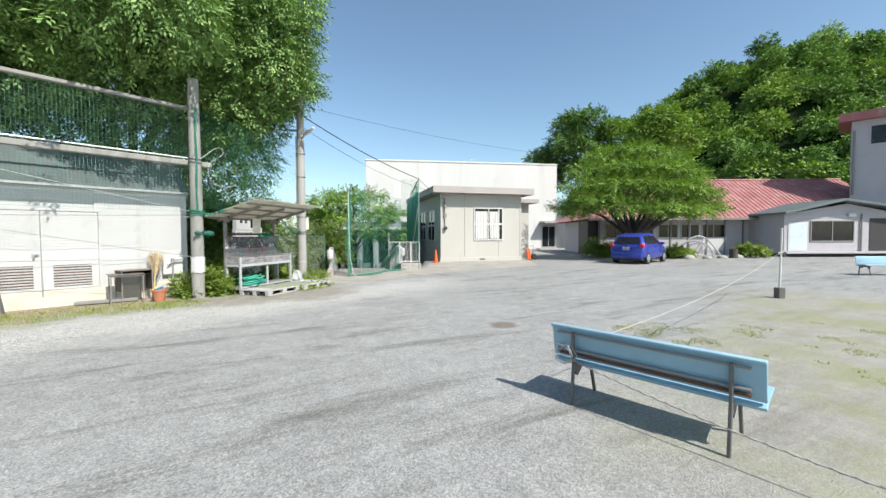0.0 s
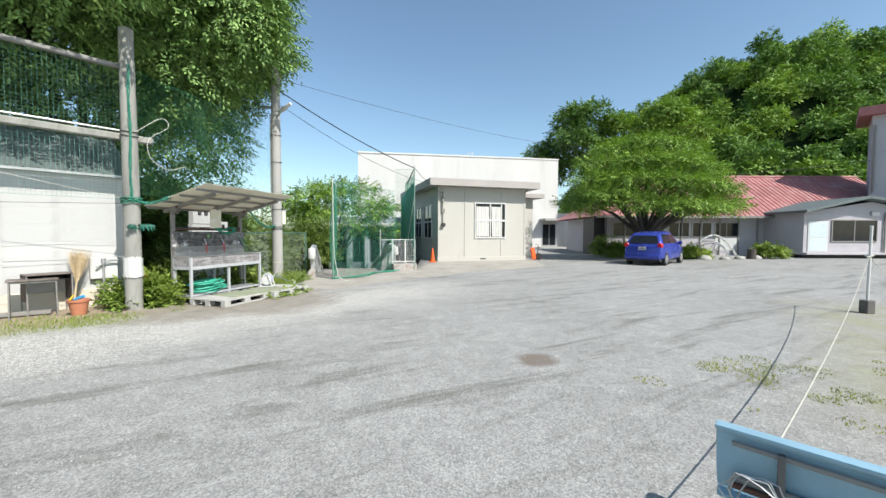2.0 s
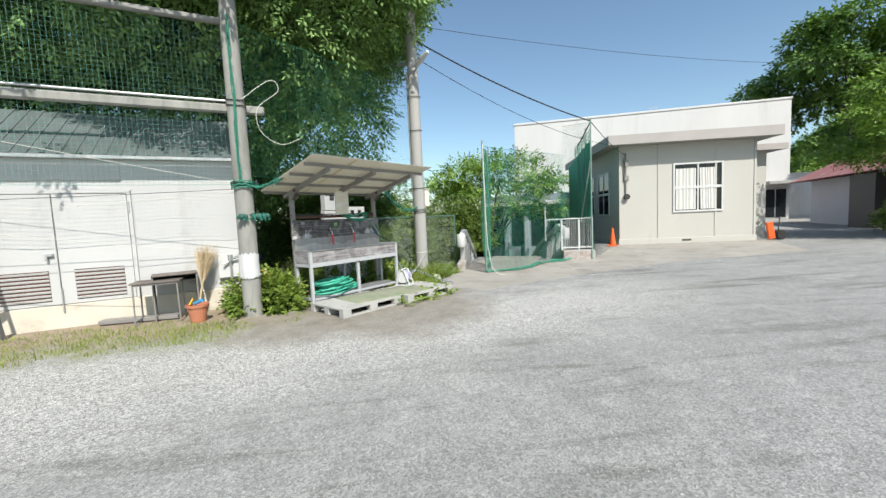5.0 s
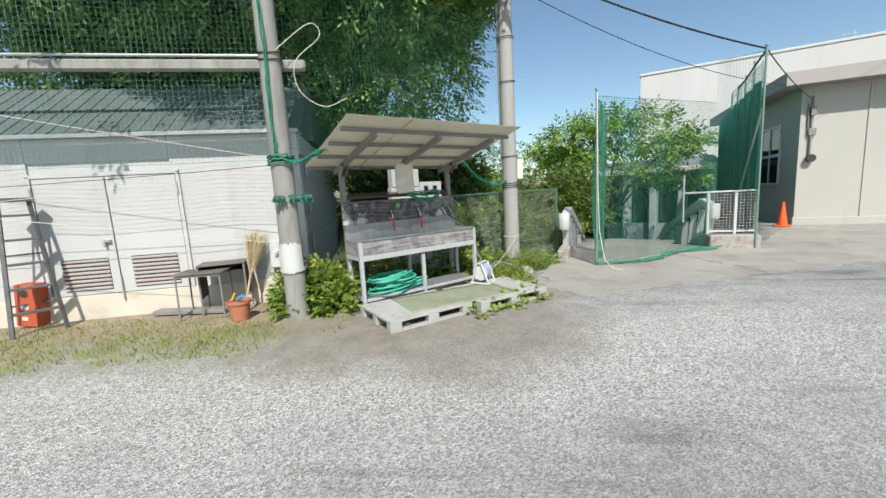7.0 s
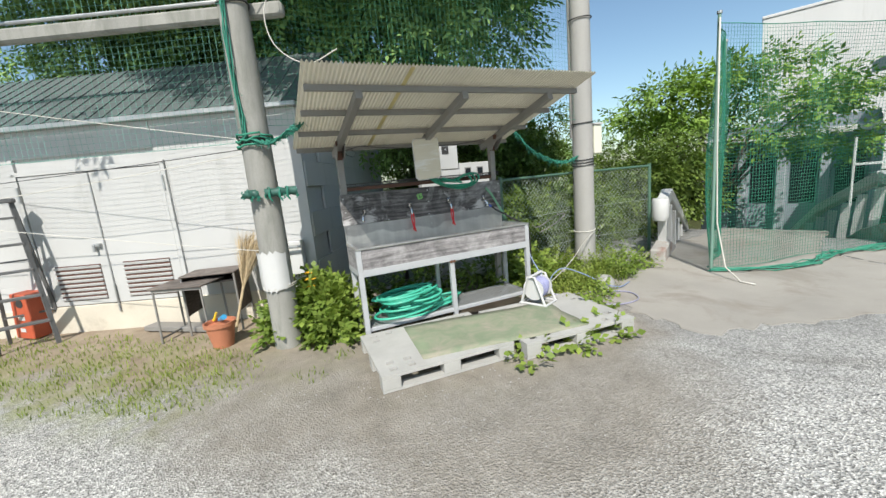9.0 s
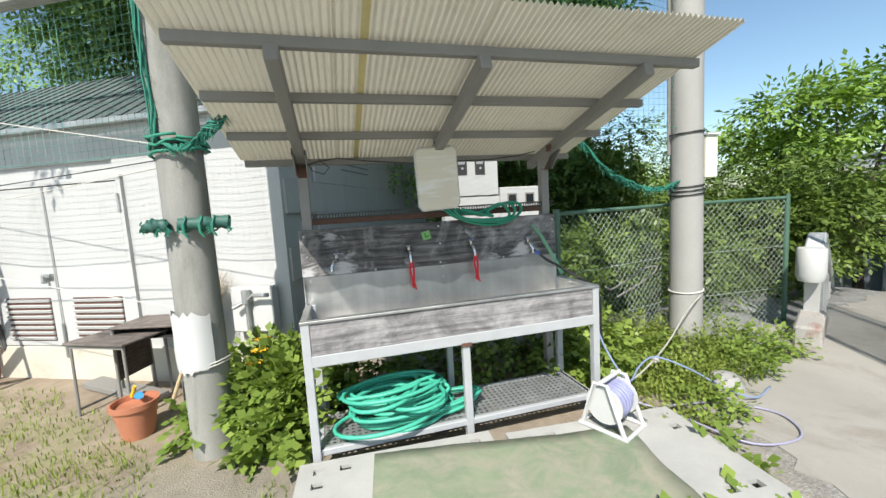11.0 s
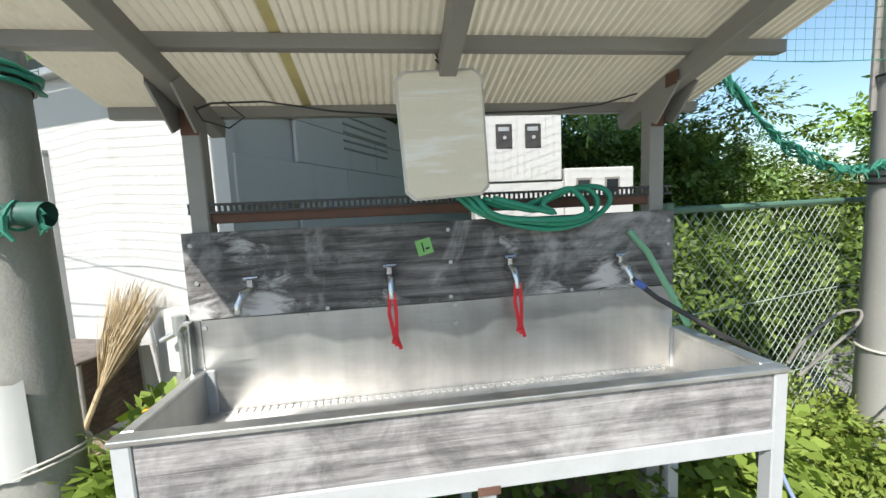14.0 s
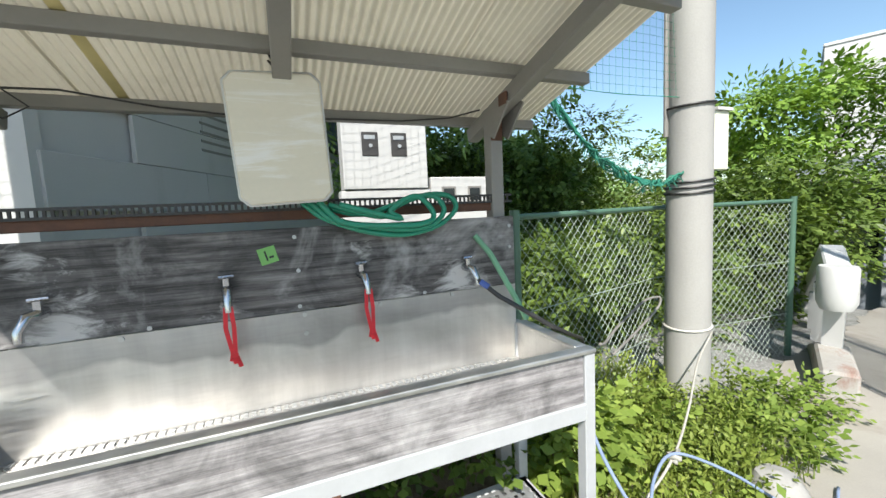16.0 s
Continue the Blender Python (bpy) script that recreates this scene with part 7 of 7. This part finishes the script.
desk(pose(-7.18, 8.83, 0.0, 0, 0, 46), "old school desk with a worn brown top")
M_DARKWOOD = wood("dark_desk_wood", (0.04, 0.028, 0.022), (0.075, 0.055, 0.043), (0.12, 0.09, 0.07))
d2 = thing("old_desk", WALL @ pose(-1.16, -0.3, 0.0, 0, 0, 8), "old brown desk with an open dark book tray behind the other", "desk", "old school desks")
part("desktop", Geo().box(-0.31, 0.31, -0.21, 0.21, 0.71, 0.73), M_TABLETOP, d2, "worn brown desk top", bevel=0.005)
part("tray", Geo().box(-0.29, 0.29, -0.19, 0.19, 0.615, 0.62).box(-0.29, 0.29, 0.18, 0.19, 0.62, 0.709), M_DARK, d2, "dark open book tray")
for x in (-0.295, 0.295):
    part("side_panel", Geo().box(x - 0.008, x + 0.008, -0.19, 0.19, 0.24, 0.709), M_DARKWOOD, d2, "dark brown side panel", bevel=0.002)
    for y in (-0.19, 0.19):
        part("leg", Geo().tube([(x, y * 1.05, 0.0), (x, y, 0.71)], 0.013, 8), M_GREYSTEEL, d2, smooth=True)
bm_ = thing("twig_broom", WALL @ pose(-0.86, -0.60, 0.02, -22, 9, 0), "upturned bamboo broom leaning on the store wall", "broom")
part("handle", Geo().tube([(0, 0, 0.0), (0, 0, 0.72)], 0.016, 8), M_STRAW, bm_, smooth=True)
g = Geo()
rr = random.Random(8)
for k in range(420):
    a, q = rr.uniform(0, 6.28), rr.uniform(0.01, 0.21)
    z0 = rr.uniform(0.55, 0.72)
    g.tube([(0.012 * math.cos(a), 0.012 * math.sin(a), z0), (0.5 * q * math.cos(a), 0.5 * q * math.sin(a), z0 + 0.25), (q * math.cos(a), q * 0.6 * math.sin(a), z0 + rr.uniform(0.42, 0.56))], [0.003, 0.0022, 0.001], 3, False)
tagged(part("brush", g, M_STRAW, bm_, "bundle of dry twigs"), kind="stuff")
part("binding", Geo().tube([(0, 0, 0.62), (0, 0, 0.76)], [0.024, 0.03], 10), M_STRAW, bm_)
pt = thing("flower_pot", pose(-6.54, 8.98, 0.0), "terracotta-coloured pot with small toys and soil", "pot")
part("pot", Geo().lathe([(0.0, 0.0), (0.10, 0.0), (0.145, 0.24), (0.16, 0.24), (0.162, 0.28), (0.145, 0.28), (0.14, 0.24), (0.0, 0.23)], seg=24), M_TERRA, pt, smooth=True)
part("toy", Geo().tube([(-0.1, 0.02, 0.27), (0.06, 0.04, 0.33)], [0.022, 0.03], 8), paint("blue_toy", (0.05, 0.3, 0.55), 0.4), pt, "blue and yellow toy")
part("toy", Geo().tube([(-0.13, -0.03, 0.27), (-0.09, 0.0, 0.36)], [0.016, 0.012], 8), paint("yellow_toy", (0.75, 0.5, 0.03), 0.4), pt)
pk = solid("plank", Geo().box(-0.55, 0.55, -0.09, 0.09, 0.02, 0.08), M_GREYSTEEL, "grey weathered plank lying by the desk", "plank", m=pose(-7.55, 8.75, 0.0, 0, 0, 35), bevel=0.006)
rb = thing("red_box", pose(-9.16, 7.30, 0.0, 0, 6, 40), "orange-red metal box with a round hole", "box")
part("body", Geo().box(-0.14, 0.14, -0.14, 0.14, 0.03, 0.62), paint("orange_red_metal", (0.46, 0.09, 0.04), 0.55, vary=0.2, scale=5), rb, bevel=0.01)
part("hole", Geo().tube([(0.0, -0.139, 0.5), (0.0, -0.143, 0.5)], 0.055, 14), M_DARK, rb)
part("label", Geo().box(-0.05, 0.05, -0.144, -0.141, 0.28, 0.33).box(-0.05, 0.03, -0.144, -0.141, 0.12, 0.17), M_WHITE, rb)
M_LADDER = paint("dull_ladder_steel", (0.13, 0.13, 0.13), 0.5, 0.3, vary=0.2, scale=8)
ld = thing("step_ladder", WALL @ pose(-3.58, -0.34, 0.0, 0, 0, 38), "grey steel step ladder standing open", "ladder")
for s in (-1, 1):
    part("rail", Geo().beam((s * 0.26, -0.26, 0.0), (s * 0.14, 0.0, 1.78), 0.045, 0.03), M_LADDER, ld)
    part("rail", Geo().beam((s * 0.26, 0.26, 0.0), (s * 0.14, 0.02, 1.76), 0.035, 0.025), M_LADDER, ld)
for k in range(5):
    z = 0.3 + 0.32 * k
    hw = 0.26 - 0.12 * z / 1.78
    y = -0.26 * (1 - z / 1.78)
    part("step", Geo().box(-hw, hw, y - 0.03, y + 0.07, z - 0.015, z + 0.015), M_LADDER, ld, bevel=0.003)
for z in (0.35, 1.05):
    hw = 0.26 - 0.12 * z / 1.78
    y = 0.26 * (1 - z / 1.78)
    part("brace", Geo().beam((-hw, y, z), (hw, y, z), 0.03, 0.02), M_LADDER, ld)
part("top_cap", Geo().box(-0.17, 0.17, -0.08, 0.08, 1.76, 1.81), M_LADDER, ld, bevel=0.006)
# water tap on the wall beside the pole
wt = thing("wall_tap", WALL @ pose(-0.35, -0.1, 0, 0, 0, 0), "grey pipe and valve on the store wall", "pipe")
part("pipe", Geo().tube([(0, -0.06, 0.3), (0, -0.06, 0.85), (0.1, -0.1, 0.92), (0.25, -0.1, 0.92)], 0.02, 8), M_GALV, wt, smooth=True)
part("valve", Geo().tube([(0.0, -0.06, 0.84), (0.0, -0.06, 0.96)], 0.04, 10).tube([(-0.12, -0.1, 0.8), (0.0, -0.06, 0.86)], 0.018, 8), M_GALV, wt, smooth=True)

# ---- play yard clutter before the school house ----
hoop = thing("climbing_hoop", pose(17.3, 25.3, 0), "pale bent climbing hoop before the school house", "hoop")
for k, dx in enumerate((0, 0.7)):
    part("arch", Geo().tube([(dx * 0.6 - 1.2 + 2.4 * i / 14, dx, 1.45 * math.sin(math.pi * (0.25 + 0.75 * i / 14)) + 0.0) for i in range(15)], 0.03, 8), M_WHITE, hoop, smooth=True)
for i in (3, 6, 9, 12):
    z = 1.45 * math.sin(math.pi * (0.25 + 0.75 * i / 14))
    part("rung", Geo().tube([(-1.2 + 2.4 * i / 14, 0, z), (0.42 - 1.2 + 2.4 * i / 14, 0.7, z)], 0.02, 6), M_WHITE, hoop)
for x, y, s in ((15.8, 24.6, 0.4), (18.2, 24.9, 0.3), (16.9, 24.4, 0.28), (19.4, 25.2, 0.35)):
    g = Geo().lathe([(0, 0), (s, 0.02), (s * 0.95, s * 0.3), (s * 0.6, s * 0.6), (0.01, s * 0.68)], seg=9)
    solid("stone", g, M_CONC, "rough pale garden stone", "stone", "garden stones", m=pose(x, y, 0, 0, 0, x * 30), smooth=True)
solid("stump", Geo().lathe([(0.28, 0), (0.24, 0.1), (0.23, 0.6), (0, 0.6)], seg=14), M_BARK, "grey tree stump by the flower bed", "stump", m=pose(19.0, 25.0, 0), smooth=True)
for i, (x, y, r) in enumerate(((20.6, 25.6, 0.8), (15.2, 25.0, 0.6), (11.0, 27.0, 1.1), (12.0, 26.6, 0.8), (16.2, 25.5, 0.5))):
    b = thing("bush", pose(x, y, 0), "low green garden bush before the school house", "bush", "garden bushes")
    leaves("foliage", crown_clumps((0, 0, r * 0.5), (r, r * 0.7, r * 0.6), 8, r * 0.4, 90 + i, low=-0.3), M_LEAF_WEED, b, sprays=90, per=5, leaf=0.14, wide=0.5, spread=0.3, seed=95 + i)

# ---- cables ----
for a, b, dr, r in (((-4.93, 13.75, 5.8), (-0.98, 17.3, 4.05), 0.15, 0.018), ((-4.93, 13.75, 5.4), (-0.3, 22.0, 4.0), 0.35, 0.008), ((-4.93, 13.75, 6.1), (24, 40, 10.5), 1.3, 0.006), ((-0.98, 17.3, 4.05), (0.2, 22.3, 3.6), 0.1, 0.012), ((16, 36, 6.5), (31.5, 29.3, 6.9), 0.4, 0.02)):
    solid("overhead_cable", Geo().tube(sag(a, b, dr, 20), r, 5), M_CABLE, "thin dark overhead cable", "cable", "overhead cables")


# bent pipe hoops before the low building
def hoop(x, y, span, h):
    th = thing("pipe_hoop", pose(x, y, 0, 0, 0, -62), "bent white pipe hoop standing by the flower bed", "hoop", "pipe hoops")
    part("arch", Geo().tube([(-span / 2 * math.cos(a), 0.12 * math.sin(a), h * math.sin(a)) for a in [math.pi * i / 16 for i in range(17)]], 0.035, 8), M_WHITESTEEL, th, smooth=True)
    for u in (0.35, 0.6):
        part("rung", Geo().tube([(span / 2 * u, 0.0, h * (1 - u * u) ** 0.5 - 0.02), (span / 2 * (u - 0.5), 0.25, 0.1)], 0.02, 6), M_WHITESTEEL, th)


for x, y, sp, h in ((18.06, 27.54, 2.6, 1.05), (18.56, 27.89, 2.0, 0.9)):
    hoop(x, y, sp, h)


# ---- weeds ----
def blades(name, spots, count, h, mat, seed, label, lean=0.5, w=0.006):
    """Grass blades: bent tapering strips, scattered round a list of (x, y, radius)."""
    rg = np.random.default_rng(seed)
    g = Geo()
    tot = sum(r * r for x, y, r in spots)
    for x, y, r in spots:
        for k in range(int(count * r * r / tot)):
            a, q = rg.uniform(0, 6.283), r * math.sqrt(rg.random())
            px, py = x + q * math.cos(a), y + q * math.sin(a)
            pz = ground_z(px, py)
            hh = h * rg.uniform(0.4, 1.1)
            b = rg.uniform(0, 6.283)
            dx, dy = math.cos(b), math.sin(b)
            le = lean * hh * rg.uniform(0.2, 1.0)
            sx, sy = -dy * w, dx * w
            g.add([(px - sx, py - sy, pz), (px + sx, py + sy, pz), (px + dx * le * 0.35 + sx * 0.8, py + dy * le * 0.35 + sy * 0.8, pz + hh * 0.6), (px + dx * le * 0.35 - sx * 0.8, py + dy * le * 0.35 - sy * 0.8, pz + hh * 0.6), (px + dx * le, py + dy * le, pz + hh * 0.92)], [(0, 1, 2, 3), (3, 2, 4)])
    return solid(name, g, mat, label, "grass", kind="stuff")


def sk(x, y):
    q = SINK @ Vector((x, y, 0))
    return q.x, q.y


M_GRASS = leaf_mat("grass_blade", (0.11, 0.17, 0.03), (0.36, 0.42, 0.11))
blades("tall_grass", [(*sk(2.5, 0.2), 0.45), (*sk(2.9, -0.1), 0.5), (*sk(3.4, 0.0), 0.55), (*sk(2.4, 0.7), 0.5), (*sk(3.4, 0.7), 0.5)], 3000, 0.19, M_GRASS, 3, "lush grass and weeds along the fence foot")
blades("short_grass", [(-5.75, 8.6, 0.55), (-6.6, 8.2, 0.8), (-7.6, 7.4, 0.9), (-8.6, 6.6, 0.9), (-9.6, 5.6, 0.9), (-5.05, 9.35, 0.16), (-6.0, 8.5, 0.6), (-5.2, 9.7, 0.15)], 5200, 0.055, M_GRASS, 4, "short patchy grass before the store", 0.9, 0.004)
wd_spots = [(*sk(2.35, -0.35), 0.20, 0.07), (*sk(2.45, -0.8), 0.2, 0.04), (*sk(2.9, -0.4), 0.22, 0.07), (*sk(3.45, -0.15), 0.3, 0.2), (*sk(-0.25, -0.15), 0.2, 0.26), (*sk(-0.3, 0.12), 0.26, 0.4), (*sk(-0.15, 0.35), 0.3, 0.5), (*sk(-0.35, 0.3), 0.28, 0.5), (*sk(-0.12, 0.1), 0.25, 0.42), (*sk(2.35, 0.2), 0.35, 0.4), (*sk(1.1, -1.62), 0.10, 0.05), (*sk(1.6, -1.62), 0.12, 0.06), (*sk(2.0, -1.6), 0.12, 0.06), (*sk(2.3, -1.2), 0.10, 0.05), (-6.15, 9.5, 0.2, 0.22), (-6.45, 9.75, 0.3, 0.4)]
ry = random.Random(44)
tufts = [(3.4 + ry.gauss(0, 0.45), 5.9 + ry.gauss(0, 0.4), ry.uniform(0.06, 0.2)) for k in range(26)] + [(5.0 + ry.gauss(0, 0.9), 5.0 + ry.gauss(0, 0.8), ry.uniform(0.06, 0.2)) for k in range(26)]
blades("yard_tufts", tufts, 2600, 0.02, leaf_mat("dry_moss", (0.20, 0.22, 0.07), (0.44, 0.45, 0.17)), 6, "low patchy grass tufts in the play yard", 1.2, 0.005)
right_weeds, big_weeds = wd_spots[:4], wd_spots[4:]
right_weeds += [(*sk(2.7, -0.15), 0.3, 0.14), (*sk(3.1, -0.35), 0.25, 0.12), (*sk(3.75, 0.1), 0.3, 0.2), (*sk(2.5, 0.5), 0.35, 0.3), (*sk(3.2, 0.5), 0.35, 0.25)]
tagged(leaves("broad_weeds", [((x, y, h * 0.55), (r, r, h * 0.7)) for x, y, r, h in big_weeds], M_LEAF_WEED, None, sprays=130, per=5, leaf=0.075, wide=0.75, spread=0.17, droop=-0.1, shell=0.2, seed=77, up=0.8), "broad-leaved weeds round the wash stand", "weeds", kind="stuff")
# same weeds in the darker leaf colour, painting the shade behind the stand
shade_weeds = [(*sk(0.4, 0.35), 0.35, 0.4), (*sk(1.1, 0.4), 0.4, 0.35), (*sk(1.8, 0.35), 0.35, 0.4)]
tagged(leaves("shade_weeds", [((x, y, h * 0.55), (r, r, h * 0.7)) for x, y, r, h in shade_weeds], M_LEAF_SHADE, None, sprays=120, per=5, leaf=0.07, wide=0.7, spread=0.17, droop=-0.1, shell=0.2, seed=79, up=0.8), "weeds behind the wash stand, leaf colour darkened as shade", "weeds", kind="stuff")
side_weeds = [(*sk(3.95, -0.05), 0.28, 0.3), (*sk(4.25, -0.12), 0.25, 0.25), (*sk(3.6, -0.3), 0.22, 0.2), (*sk(2.75, -0.7), 0.22, 0.14), (*sk(2.5, -0.95), 0.16, 0.1), (*sk(3.0, 0.2), 0.3, 0.35)]
tagged(leaves("leafy_weeds", [((x, y, h * 0.55), (r, r, h * 0.7)) for x, y, r, h in ((x, y, r * 0.9, h * 0.7) for x, y, r, h in side_weeds)], M_LEAF_WEED, None, sprays=75, per=5, leaf=0.05, wide=0.7, spread=0.15, droop=-0.1, shell=0.2, seed=80, up=0.8), "broad-leaved weeds between the pole and the fence", "weeds", kind="stuff")
tagged(leaves("small_weeds", [((x, y, h * 0.55), (r, r, h * 0.7)) for x, y, r, h in right_weeds], M_GRASS, None, sprays=150, per=6, leaf=0.042, wide=0.45, spread=0.15, droop=-0.15, shell=0.1, seed=78, up=0.7), "small sunlit weeds at the fence foot", "weeds", kind="stuff")
fl = thing("yellow_flower", pose(*sk(-0.38, 0.28), 0), "yellow flower heads among the weeds by the pole", "flower")
for k, (x, y, z) in enumerate(((0, 0, 0.62), (0.08, -0.05, 0.56), (-0.08, 0.03, 0.68))):
    part("stem", Geo().tube([(x * 0.4, y * 0.4, 0), (x, y, z)], 0.005, 5), M_FENCEGREEN, fl)
    pg = Geo()
    for i in range(10):
        a = 2 * math.pi * i / 10
        pg.add([(x, y, z), (x + 0.048 * math.cos(a - .25), y + 0.048 * math.sin(a - .25), z + 0.012), (x + 0.066 * math.cos(a), y + 0.066 * math.sin(a), z + 0.004), (x + 0.048 * math.cos(a + .25), y + 0.048 * math.sin(a + .25), z + 0.012)], [(0, 1, 2, 3)])
    part("petals", pg, paint("yellow_petal", (0.8, 0.45, 0.02), 0.6) if k == 0 else bpy.data.materials["yellow_petal"], fl)
solid("white_rock", Geo().lathe([(0, 0), (0.13, 0.01), (0.14, 0.07), (0.09, 0.15), (0.0, 0.17)], seg=9), M_CONC, "pale rock among the weeds by the fence", "rock", m=pose(*sk(3.14, -0.53), 0), smooth=True)
g = Geo()
rr = random.Random(12)
for k in range(7000):
    if k < 4600:
        x, y = rr.uniform(-7.5, 0.5), rr.uniform(3.5, 10.5)
        if 0.749 * x - 0.663 * y + 11.774 < 1.9:
            continue
    else:
        x, y = rr.uniform(-3.5, 3.5), rr.uniform(1.0, 7.5)
    s = rr.uniform(0.003, 0.009)
    a = rr.uniform(0, 6.28)
    c, t = math.cos(a) * s, math.sin(a) * s
    g.add([(x - c, y - t, 0), (x + t, y - c, 0), (x + c, y + t, 0), (x - t, y + c, 0), (x + 0.1 * c, y, s * 0.9)], [(0, 1, 4), (1, 2, 4), (2, 3, 4), (3, 0, 4)])
solid("loose_gravel", g, paint("gravel_stone", (0.34, 0.335, 0.315), 0.9, vary=0.25, scale=20), "loose pale gravel stones on the yard", "gravel", kind="stuff")
